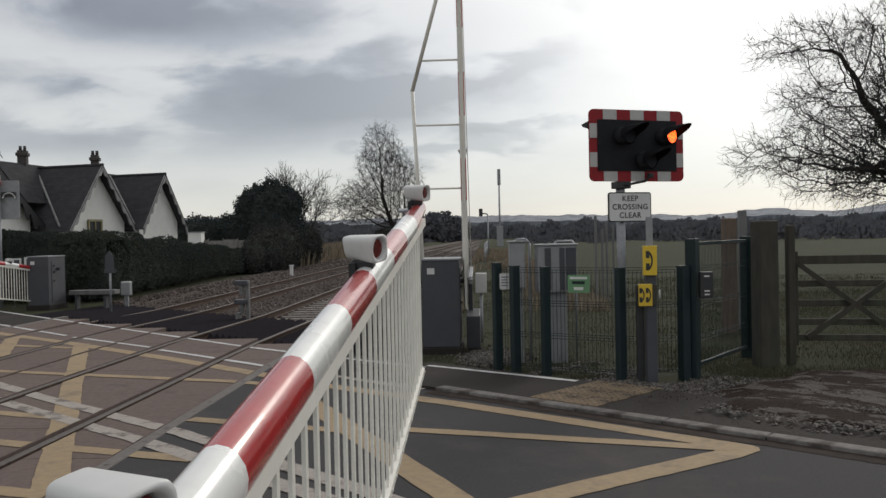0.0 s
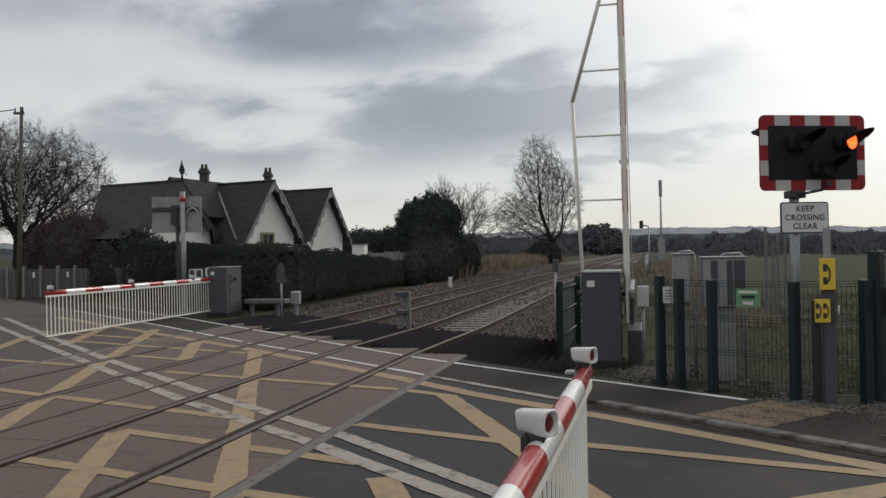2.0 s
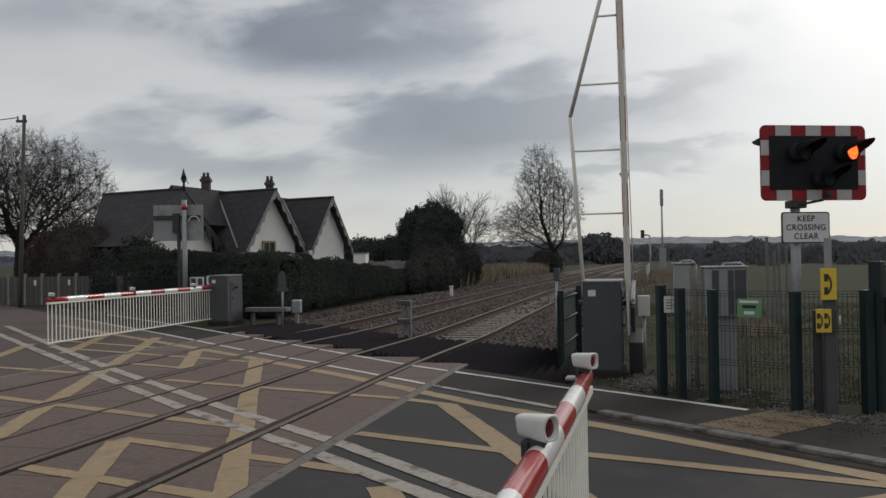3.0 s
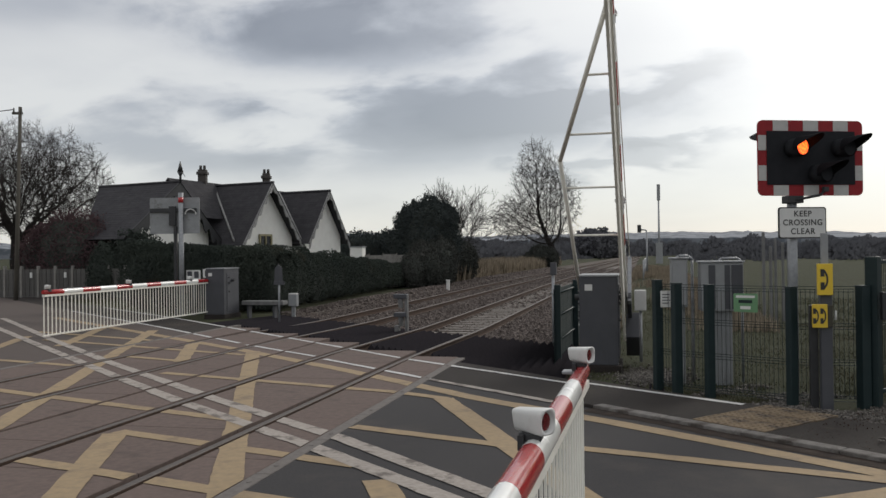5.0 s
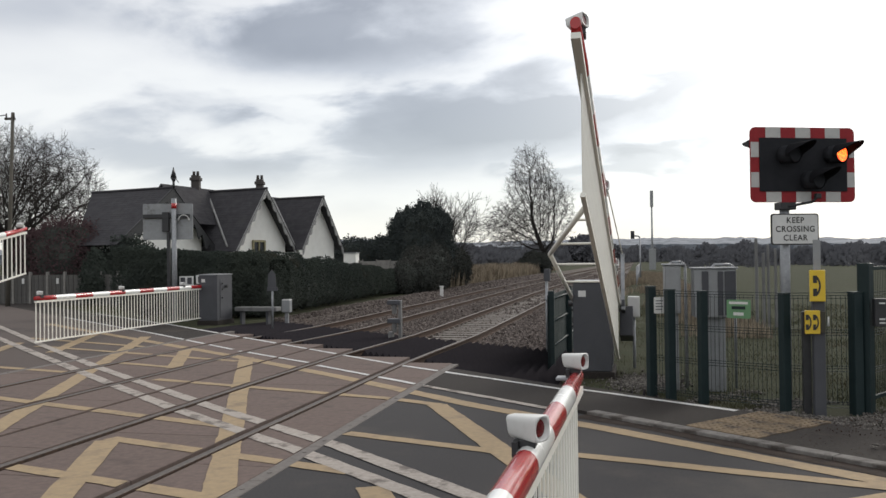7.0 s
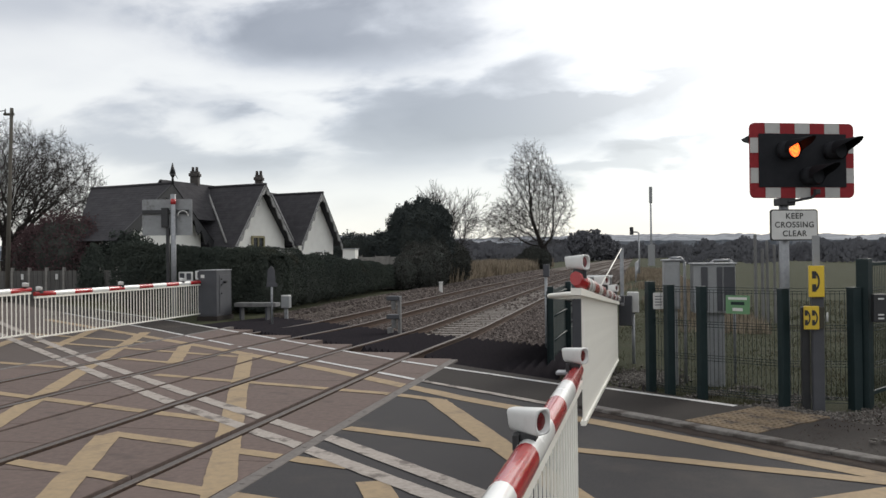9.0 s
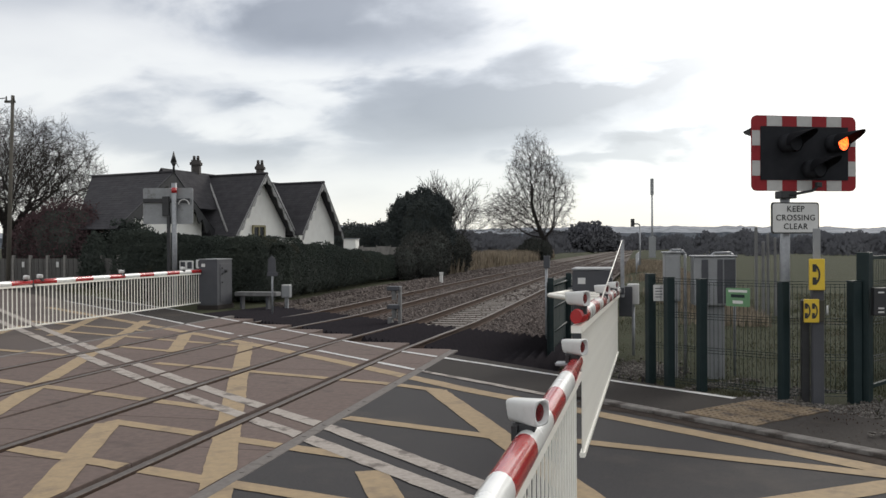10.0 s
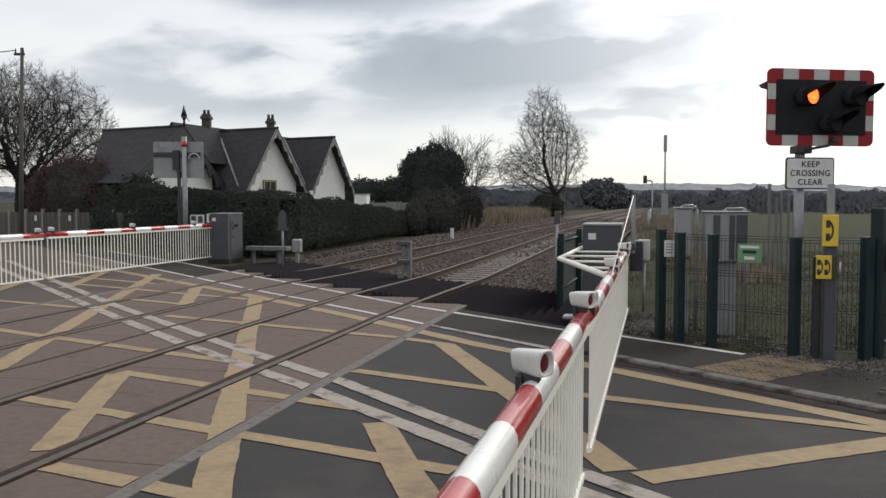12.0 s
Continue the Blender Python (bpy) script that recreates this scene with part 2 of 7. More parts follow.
led_glow(M_LIT)
M_BACKBOARD = surf("black_backboard", (0.022, 0.023, 0.027), (0.029, 0.030, 0.034), 5, 0.8, bump=0.05, spec=0.06)
# signal border red and white, darkened in colour for the back-lit board's shade
M_SHADEDRED = surf("shaded_red_sheeting", (0.30, 0.030, 0.036), (0.25, 0.027, 0.033), 10, 0.5, bump=0.03, stain=(0.16, 0.03, 0.034), stain_scale=5, stain_at=0.6, spec=0.12)
M_SHADEDSTRIPE = surf("shaded_white_sheeting", (0.50, 0.49, 0.48), (0.44, 0.435, 0.425), 10, 0.5, bump=0.03, stain=(0.33, 0.32, 0.31), stain_scale=5, stain_at=0.6, spec=0.15)
M_HOOD = surf("matt_black_hood", (0.012, 0.012, 0.014), (0.016, 0.016, 0.018), 5, 0.95, bump=0.05, spec=0.02)
M_SIGNWHITE = surf("sign_white", (0.66, 0.66, 0.65), (0.60, 0.60, 0.59), 6, 0.45, bump=0.03, stain=(0.48, 0.47, 0.45), stain_scale=4, stain_at=0.6)
M_PHONE = surf("yellow_sign", (0.72, 0.50, 0.035), (0.64, 0.44, 0.035), 6, 0.4, bump=0.03, stain=(0.45, 0.31, 0.05), stain_scale=5, stain_at=0.62)
M_SIGNGREEN = surf("green_sign", (0.13, 0.28, 0.14), (0.11, 0.24, 0.12), 6, 0.5, bump=0.03)
M_FENCE = surf("dark_green_powder_coat", (0.006, 0.017, 0.019), (0.009, 0.022, 0.024), 8, 0.55, bump=0.06, stain=(0.02, 0.032, 0.03), stain_scale=5, spec=0.35)
M_PALEWOOD = surf("silvered_timber", (0.185, 0.185, 0.185), (0.13, 0.13, 0.13), 9, 0.9, bump=0.5, stretch=(1, 1, 0.25))
M_POLE = surf("tarred_timber", (0.105, 0.096, 0.080), (0.070, 0.064, 0.054), 7, 0.9, bump=0.4, stretch=(1, 1, 0.2), stain=(0.055, 0.056, 0.042), stain_scale=2)
M_WOOD = surf("weathered_timber", (0.060, 0.055, 0.042), (0.036, 0.034, 0.028), 9, 0.88, bump=0.6, stretch=(1, 1, 0.25), stain=(0.05, 0.062, 0.036), stain_scale=3)
M_BROWNPOST = surf("brown_timber", (0.150, 0.110, 0.086), (0.100, 0.075, 0.060), 9, 0.9, bump=0.5, stretch=(1, 1, 0.25))
M_PANEL = surf("grey_fence_panel", (0.115, 0.11, 0.105), (0.08, 0.077, 0.075), 6, 0.9, bump=0.4, vary=0.12)
M_WALL = surf("white_render", (0.84, 0.835, 0.80), (0.78, 0.77, 0.735), 2.5, 0.85, bump=0.2, stain=(0.60, 0.585, 0.54), stain_scale=0.8, stain_at=0.64)
M_SLATE = surf("roof_slate", (0.042, 0.041, 0.046), (0.056, 0.054, 0.059), 3, 0.85, bump=0.3, stain=(0.064, 0.063, 0.064), stain_scale=0.6, island=0.08, spec=0.15)
M_BARGE = surf("white_bargeboard", (0.34, 0.34, 0.335), (0.20, 0.20, 0.20), 5, 0.7, bump=0.1, stain=(0.10, 0.10, 0.10), stain_scale=2)
M_BRICK = surf("chimney_brick", (0.075, 0.066, 0.062), (0.052, 0.047, 0.046), 8, 0.9, bump=0.4)
M_FRAME = surf("window_frame", (0.30, 0.27, 0.15), (0.24, 0.21, 0.12), 6, 0.6, bump=0.05)
M_GLASS = surf("window_glass", (0.02, 0.022, 0.025), (0.03, 0.032, 0.035), 3, 0.08, bump=0.0, coat=0.5)
M_BARK = surf("bark", (0.036, 0.032, 0.030), (0.022, 0.020, 0.019), 7, 0.9, bump=0.6, stain=(0.04, 0.044, 0.034), stain_scale=1.5, spec=0.1)
M_TWIG = surf("bare_twigs", (0.046, 0.040, 0.037), (0.030, 0.027, 0.026), 3, 0.9, bump=0.0, spec=0.1)
M_HEDGE = surf("hedge_leaf", (0.050, 0.060, 0.054), (0.062, 0.072, 0.060), 0.5, 0.95, bump=0.0, island=0.06, spec=0.02, stain=(0.066, 0.060, 0.044), stain_scale=0.6, stain_at=0.60)
M_EVER = surf("evergreen_leaf", (0.054, 0.063, 0.064), (0.064, 0.074, 0.071), 0.8, 0.95, bump=0.0, island=0.10, spec=0.03)
M_BROWNLEAF = surf("brown_winter_leaf", (0.062, 0.062, 0.057), (0.055, 0.059, 0.055), 0.7, 0.95, bump=0.0, island=0.12, spec=0.03)
M_RED = surf("copper_hedge_leaf", (0.082, 0.054, 0.059), (0.098, 0.065, 0.067), 0.8, 0.95, bump=0.0, island=0.16, spec=0.03)
M_CORE = surf("hedge_shade_core", (0.057, 0.064, 0.059), (0.066, 0.072, 0.064), 3, 0.95, bump=0.3, spec=0.05)
M_REED = surf("dry_grass", (0.29, 0.245, 0.185), (0.20, 0.165, 0.125), 1.0, 0.95, bump=0.0, island=0.4, spec=0.1)
M_LITTER = surf("fallen_leaves", (0.062, 0.034, 0.024), (0.034, 0.021, 0.016), 6, 0.9, bump=0.0, island=0.45, spec=0.2)
M_TUFT = surf("grass_tuft", (0.066, 0.074, 0.042), (0.100, 0.088, 0.058), 1.0, 0.95, bump=0.0, island=0.3, spec=0.1)
# far trees: twig colour lightened and blued to stand for aerial haze
M_HAZED_WOODS = surf("hazed_winter_woods", (0.112, 0.114, 0.128), (0.134, 0.135, 0.146), 0.12, 0.95, bump=0.0, island=0.04, spec=0.05)
# distance haze over the hills is painted in as pale blue-grey
M_HAZED_HILL = surf("hazed_far_hill", (0.215, 0.23, 0.26), (0.17, 0.185, 0.215), 0.012, 0.95, bump=0.0, stain=(0.115, 0.13, 0.155), stain_scale=0.022, stain_at=0.5, stain_soft=0.05)
M_CONC = surf("pale_concrete", (0.26, 0.25, 0.235), (0.19, 0.18, 0.17), 6, 0.88, bump=0.3, stain=(0.13, 0.122, 0.11), stain_scale=1.5, spec=0.25)
M_BLACKTXT = surf("sign_black", (0.02, 0.02, 0.02), (0.03, 0.03, 0.03), 10, 0.5, bump=0.0)


# ---- building helpers ----
def box(bm, x0, x1, y0, y1, z0, z1, mi=0, bevel=0.0):
    vs = [bm.verts.new((x, y, z)) for x in (x0, x1) for y in (y0, y1) for z in (z0, z1)]
    fs = [bm.faces.new([vs[i] for i in f]) for f in ((0, 1, 3, 2), (4, 6, 7, 5), (0, 4, 5, 1), (2, 3, 7, 6), (0, 2, 6, 4), (1, 5, 7, 3))]
    for f in fs:
        f.material_index = mi
    if bevel:
        edges = list({e for f in fs for e in f.edges})
        r = bmesh.ops.bevel(bm, geom=edges, offset=bevel, segments=2, profile=0.5, affect="EDGES")
        for f in r["faces"]:
            f.material_index = mi
    return vs


def tube(bm, p0, p1, r0, r1=None, seg=10, mi=0, caps=True, smooth=True):
    p0, p1, r1 = Vector(p0), Vector(p1), r0 if r1 is None else r1
    d = (p1 - p0).normalized()
    a = d.orthogonal().normalized()
    b = d.cross(a)
    rings = []
    for p, r in ((p0, r0), (p1, r1)):
        rings.append([bm.verts.new(p + (a * math.cos(k * math.tau / seg) + b * math.sin(k * math.tau / seg)) * r) for k in range(seg)])
    for k in range(seg):
        f = bm.faces.new((rings[0][k], rings[0][(k + 1) % seg], rings[1][(k + 1) % seg], rings[1][k]))
        f.smooth, f.material_index = smooth, mi
    if caps:
        for ring in (rings[0][::-1], rings[1]):
            f = bm.faces.new(ring)
            f.material_index = mi


def path_tube(bm, pts, r, seg=8, mi=0):
    for a, b in zip(pts, pts[1:]):
        tube(bm, a, b, r, r, seg, mi)


def prism(bm, outline, z0, z1, mi=0):
    """An upright prism over a flat outline."""
    lo = [bm.verts.new((x, y, z0)) for x, y in outline]
    hi = [bm.verts.new((x, y, z1)) for x, y in outline]
    n = len(outline)
    faces = [bm.faces.new(hi), bm.faces.new(lo[::-1])]
    faces += [bm.faces.new((lo[i], lo[(i + 1) % n], hi[(i + 1) % n], hi[i])) for i in range(n)]
    for f in faces:
        f.material_index = mi


def rounded(w, h, r, seg=5):
    pts = []
    for cx, cy, a0 in ((w / 2 - r, h / 2 - r, 0), (-w / 2 + r, h / 2 - r, 90), (-w / 2 + r, -h / 2 + r, 180), (w / 2 - r, -h / 2 + r, 270)):
        for k in range(seg + 1):
            a = radians(a0 + 90 * k / seg)
            pts.append((cx + r * math.cos(a), cy + r * math.sin(a)))
    return pts


def plate(bm, outline, y0, y1, mi=0):
    """A flat plate that faces -y: outline in x and z."""
    n = len(outline)
    fr = [bm.verts.new((x, y0, z)) for x, z in outline]
    bk = [bm.verts.new((x, y1, z)) for x, z in outline]
    faces = [bm.faces.new(fr), bm.faces.new(bk[::-1])]
    faces += [bm.faces.new((bk[i], bk[(i + 1) % n], fr[(i + 1) % n], fr[i])) for i in range(n)]
    for f in faces:
        f.material_index = mi


def mesh_of(name, bm, mats):
    bmesh.ops.recalc_face_normals(bm, faces=bm.faces)
    me = bpy.data.meshes.new(name)
    bm.to_mesh(me)
    bm.free()
    for m in (mats if isinstance(mats, (list, tuple)) else [mats]):
        me.materials.append(m)
    return me


def part(name, bm, mats, parent=None, label="", at=None):
    ob = new(name, mesh_of(name, bm, mats))
    ob.parent = parent
    if at is not None:
        ob.matrix_basis = at
    if label:
        ob["label"] = label
    return ob


def thing(name, at, label, category, group="", kind=""):
    ob = new(name)
    ob.empty_display_size = 0.2
    ob.matrix_basis = at
    return tagged(ob, label, category, group, kind)


def structure(name, bm, mats, label="", category=""):
    return tagged(part(name, bm, mats), label, category, "", "structure")


def from_lists(name, verts, faces, mats):
    me = bpy.data.meshes.new(name)
    me.from_pydata(verts, [], faces)
    for m in (mats if isinstance(mats, (list, tuple)) else [mats]):
        me.materials.append(m)
    return me


# ---- ground, road and railway ----
UX, UY = 0.7625, -0.647              # along the road
NX, NY = 0.647, 0.7625               # across the road, away from the camera
RAILS = {"near_right": 0.0, "near_left": -1.505, "far_right": -3.41, "far_left": -4.93}
KERB_N, CENTRE_N, NEAR_N, PATH_N = 9.24, 6.22, 3.2, 10.45


def on_road(s, n):
    return (UX * s + NX * n, UY * s + NY * n)


def clip(poly, a, b, c):
    """The part of a convex outline where a x + b y <= c."""
    out = []
    for p, q in zip(poly, poly[1:] + poly[:1]):
        dp, dq = a * p[0] + b * p[1] - c, a * q[0] + b * q[1] - c
        if dp <= 0:
            out.append(p)
        if (dp < 0 < dq) or (dq < 0 < dp):
            k = dp / (dp - dq)
            out.append((p[0] + (q[0] - p[0]) * k, p[1] + (q[1] - p[1]) * k))
    return out


def between(poly, x0, x1):
    poly = clip(poly, -1, 0, -x0)
    return clip(poly, 1, 0, x1) if poly else poly


def ground():
    xs = [-3500, -1500, -600, -250, -120, -70, -45, -30, -22, -16, -12, -9, -7.4, -6.9, -4, -1, 1.6, 2.2, 2.66, 2.76, 4, 6, 9, 13, 20, 32, 50, 90, 180, 420, 1200, 3500]
    ys = [-3500, -900, -250, -80, -30, -12, 0, 6, 10, 14, 18, 22, 26, 32, 40, 52, 70, 100, 150, 230, 400, 700, 1300, 3500]

    def z(x, y):
        if -7.0 < x < 2.7:
            return -0.46
        far = min(1.0, max(0.0, (math.hypot(x, y - 8) - 9) / 25))
        return -0.04 - 0.10 * far + 0.10 * far * noise.noise((x * 0.09, y * 0.09, 0))

    verts = [(x, y, z(x, y)) for y in ys for x in xs]
    w = len(xs)
    faces = [(j * w + i, j * w + i + 1, (j + 1) * w + i + 1, (j + 1) * w + i) for j in range(len(ys) - 1) for i in range(w - 1)]
    ob = new("ground", from_lists("ground", verts, faces, M_GRASS))
    tagged(ob, "rough winter grass and pasture running to the horizon", "grass", "", "structure")


def surfaces():
    road = [on_road(-70, NEAR_N), on_road(70, NEAR_N), on_road(70, KERB_N), on_road(-70, KERB_N)]
    bm = bmesh.new()
    for x0, x1, mi in ((-200, -5.98, 1), (0.93, 200, 0)):
        prism(bm, between(road, x0, x1), -0.32, 0.0, mi)
    structure("road", bm, [M_ASPHALT, M_BROWNROAD], "dark worn asphalt road over the level crossing", "road")
    bm = bmesh.new()
    far_path = [on_road(-70, KERB_N), on_road(7.0, KERB_N), on_road(7.6, PATH_N + 0.1), on_road(-70, PATH_N + 0.1)]
    for x0, x1, z in ((-200, -5.98, 0.002), (0.93, 3.0, 0.002), (3.0, 200, 0.035)):
        prism(bm, between(far_path, x0, x1), -0.32, z)
    near_path = [on_road(-70, NEAR_N - 1.9), on_road(70, NEAR_N - 1.9), on_road(70, NEAR_N), on_road(-70, NEAR_N)]
    for x0, x1 in ((-200, -5.98), (0.93, 200)):
        prism(bm, between(near_path, x0, x1), -0.32, 0.012)
    structure("pavement", bm, M_FOOTWAY, "damp grey asphalt footway beside the road", "pavement")


def deck():
    """Panels between and beside the rails, each a piece of its own."""
    d = thing("crossing_deck", pose(0, 0, 0), "brown-grey level crossing deck panels set between the rails", "crossing deck", kind="structure")
    strips = ((0.085, 0.79), (-1.385, -0.12), (-2.395, -1.59), (-3.325, -2.47), (-4.81, -3.53), (-5.84, -5.015))
    meshes = {}
    for x0, x1 in strips:
        y_end = (10.95 - NX * x1) / NY
        y0 = (2.4 - NX * x0) / NY
        n = max(2, round((y_end - y0) / 1.8))
        ln = (y_end - y0) / n
        for k in range(n):
            key = (round(x1 - x0, 3), round(ln, 3))
            if key not in meshes:
                bm = bmesh.new()
                box(bm, 0, key[0], 0.003, key[1] - 0.003, -0.20, 0, bevel=0.006)
                meshes[key] = mesh_of("deck_panel", bm, M_DECK)
            ob = new("deck_panel", meshes[key])
            ob.parent, ob.location = d, (x0, y0 + k * ln, 0.001 * ((k * 7) % 3))
    for x0, x1 in ((0.797, 0.925), (-5.975, -5.847)):
        y_end, y0 = (10.95 - NX * 0.5 * (x0 + x1)) / NY - 0.05, (2.4 - NX * x0) / NY
        n = round((y_end - y0) / 1.25)
        ln = (y_end - y0) / n
        for k in range(n):
            key = ("beam", round(ln, 3))
            if key not in meshes:
                bm = bmesh.new()
                box(bm, 0, x1 - x0, 0.004, ln - 0.004, -0.25, 0.0, bevel=0.005)
                for q in (0.2, 0.8):
                    tube(bm, ((x1 - x0) / 2, ln * q, -0.02), ((x1 - x0) / 2, ln * q, 0.006), 0.022, seg=8)
                meshes[key] = mesh_of("edge_beam", bm, M_BEAM)
            ob = new("edge_beam", meshes[key])
            ob.parent, ob.location = d, (x0, y0 + k * ln, 0.004)


# strips of hard surface between which painted lines break at the rails
PAINT_STRIPS = ((-200, -5.98), (-5.84, -5.015), (-4.81, -3.53), (-3.325, -2.47), (-2.395, -1.59), (-1.385, -0.12), (0.085, 0.79), (0.93, 200))


def stroke(bm, pts, w, z=0.005, skip=()):
    """Paint along a line, with uneven edges, broken at the joints of the deck."""
    for (xa, ya), (xb, yb) in zip(pts, pts[1:]):
        ln = math.hypot(xb - xa, yb - ya)
        d = Vector((xb - xa, yb - ya)).normalized()
        n = max(1, int(ln / 0.14))
        edge = []
        for k in range(n + 1):
            x, y = xa + (xb - xa) * k / n, ya + (yb - ya) * k / n
            l, r = (w / 2 + 0.013 * noise.noise((x * 5, y * 5, q)) + 0.012 * noise.noise((x * 1.4, y * 1.4, q + 4)) for q in (1.0, 9.0))
            edge.append(((x - d.y * l, y + d.x * l), (x + d.y * r, y - d.x * r)))
        for (l0, r0), (l1, r1) in zip(edge, edge[1:]):
            for i, (x0, x1) in enumerate(PAINT_STRIPS):
                q = between([l0, r0, r1, l1], x0, x1)
                if len(q) >= 3 and i not in skip:
                    bm.faces.new([bm.verts.new((x, y, z)) for x, y in q])


def markings():
    bm = bmesh.new()
    # far border of the yellow box, its point, and the border back to the centre line
    stroke(bm, [(-12.5, 21.2), (-6.11, 16.34), (-3.36, 14.24), (-0.46, 11.86), (1.88, 9.80), (3.44, 8.64), (5.60, 6.92)], 0.22)
    stroke(bm, [(5.58, 6.575), (4.83, 6.06), (3.75, 5.28)], 0.24, 0.0055)
    for a, b in (((-2.98, 14.0), (1.48, 4.15)), ((-4.87, 15.3), (-3.52, 12.5)), ((-1.22, 7.34), (-0.14, 4.95)), ((-7.25, 17.7), (-2.55, 7.2)), ((1.80, 6.16), (2.72, 4.25)),
                 ((1.46, 9.75), (3.62, 5.40)), ((-9.1, 18.6), (-7.2, 14.4)), ((-9.3, 16.1), (-7.0, 11.2))):
        stroke(bm, [a, b], 0.24, 0.006)
    for a, b in (((-8.4, 15.5), (-2.9, 13.5)), ((-8.0, 12.62), (-4.97, 11.82)), ((-4.88, 13.05), (-3.51, 12.56)), ((-6.0, 10.02), (-0.42, 8.16)), ((-1.25, 7.42), (1.5, 6.56)),
                 ((-1.5, 6.27), (2.62, 5.16)), ((0.1, 4.66), (1.3, 4.38)), ((-3.1, 11.27), (0.74, 10.12)), ((0.74, 10.12), (1.5, 9.74)), ((0.95, 8.02), (2.52, 7.48)),
                 ((3.0, 7.52), (5.64, 6.76)), ((-9.9, 17.15), (-5.8, 15.52))):
        stroke(bm, [a, b], 0.17, 0.0065)
    bm.faces.new([bm.verts.new((x, y, 0.0052)) for x, y in ((5.668, 7.006), (5.532, 6.834), (5.512, 6.674), (5.648, 6.476), (5.86, 6.68), (5.88, 6.78), (5.84, 6.85))])
    structure("box_marking", bm, M_YELLOW, "worn yellow box junction hatching on the crossing", "road marking")
    bm = bmesh.new()
    stroke(bm, [(-14.0, 20.9), (-8.19, 15.48), (-4.67, 12.27), (-0.98, 9.10), (0.98, 7.53), (3.47, 5.22), (9.5, 0.2)], 0.17, 0.008)
    stroke(bm, [(-14.4, 20.4), (-8.65, 15.30), (-3.84, 11.06), (-1.49, 9.02), (0.75, 7.24), (3.31, 5.02), (9.2, 0.0)], 0.17, 0.008)
    structure("centre_line", bm, M_WHITE, "worn double white centre line across the crossing", "road marking")
    bm = bmesh.new()
    stroke(bm, [(-14.0, 25.6), (-8.37, 20.9), (-3.45, 16.45), (0.12, 13.2), (1.41, 12.2), (2.98, 10.98)], 0.09, 0.009)
    stroke(bm, [(3.02, 10.94), (4.78, 9.66)], 0.09, 0.041)
    for a, b in (((-14.0, 23.9), (-7.3, 18.3)), ((-7.3, 18.3), (-3.88, 15.27)), ((-3.6, 15.0), (-1.48, 13.35)), ((-1.3, 13.1), (0.93, 11.2))):
        stroke(bm, [a, b], 0.09, 0.009)
    structure("edge_line", bm, M_LINE, "white painted edge lines of the footway", "road marking")
    bm = bmesh.new()
    stroke(bm, [(0.96, 11.17), (3.07, 9.44)], 0.11, 0.009)
    structure("worn_edge_line", bm, M_WHITE, "worn grey edge line beside the crossing", "road marking")


def kerbs():
    k = thing("kerb", pose(0, 0, 0), "low grey concrete kerb along the footway", "kerb", kind="structure")
    bm = bmesh.new()
    box(bm, 0.004, 0.91, -0.075, 0.075, -0.2, 0.048, bevel=0.012)
    me = mesh_of("kerb_stone", bm, M_KERB)
    ang = math.degrees(math.atan2(UY, UX))
    s = -3.6
    while s < 20:
        x, y = on_road(s, KERB_N + 0.03)
        ob = new("kerb_stone", me)
        ob.parent, ob.matrix_basis = k, pose(x, y, 0, 0, 0, ang)
        s += 0.915


def gutter():
    """Brown silt washed against the kerb, with an uneven edge."""
    verts, faces = [], []
    n = 150
    for k in range(n + 1):
        s = -3.6 + 13.0 * k / n
        w = 0.16 + 0.07 * noise.noise((s * 1.3, 0.0, 2.0)) + 0.03 * noise.noise((s * 6, 1.0, 5.0))
        for c, z in ((KERB_N - 0.03, 0.016), (KERB_N - 0.03 - w * 0.6, 0.011), (KERB_N - 0.03 - w, 0.0035)):
            verts.append((*on_road(s, c), z))
    for k in range(n):
        for j in range(2):
            a = k * 3 + j
            faces.append((a, a + 1, a + 4, a + 3))
    tagged(new("gutter_silt", from_lists("gutter_silt", verts, faces, M_SILT)), "brown silt lying in the gutter along the kerb", "silt", "", "stuff")


def tactile():
    t = thing("tactile_paving", pose(0, 0, 0), "tan blister paving at the end of the footway line", "paving", kind="structure")
    bm = bmesh.new()
    box(bm, 0.004, 0.396, 0.004, 0.396, -0.05, 0.0, bevel=0.004)
    for i in range(5):
        for j in range(5):
            tube(bm, (0.05 + i * 0.075, 0.05 + j * 0.075, 0), (0.05 + i * 0.075, 0.05 + j * 0.075, 0.006), 0.018, 0.010, 6)
    me = mesh_of("paving_slab", bm, M_STUD)
    ang = math.degrees(math.atan2(UY, UX))
    for i in range(2):
        for j in range(3):
            x, y = on_road(-2.46 + i * 0.4 + 0.02 * j, KERB_N + 0.15 + j * 0.4)
            ob = new("paving_slab", me)
            ob.parent, ob.matrix_basis = t, pose(x, y, 0.044 + 0.002 * ((i * 3 + j) % 3), 0, 0, ang)


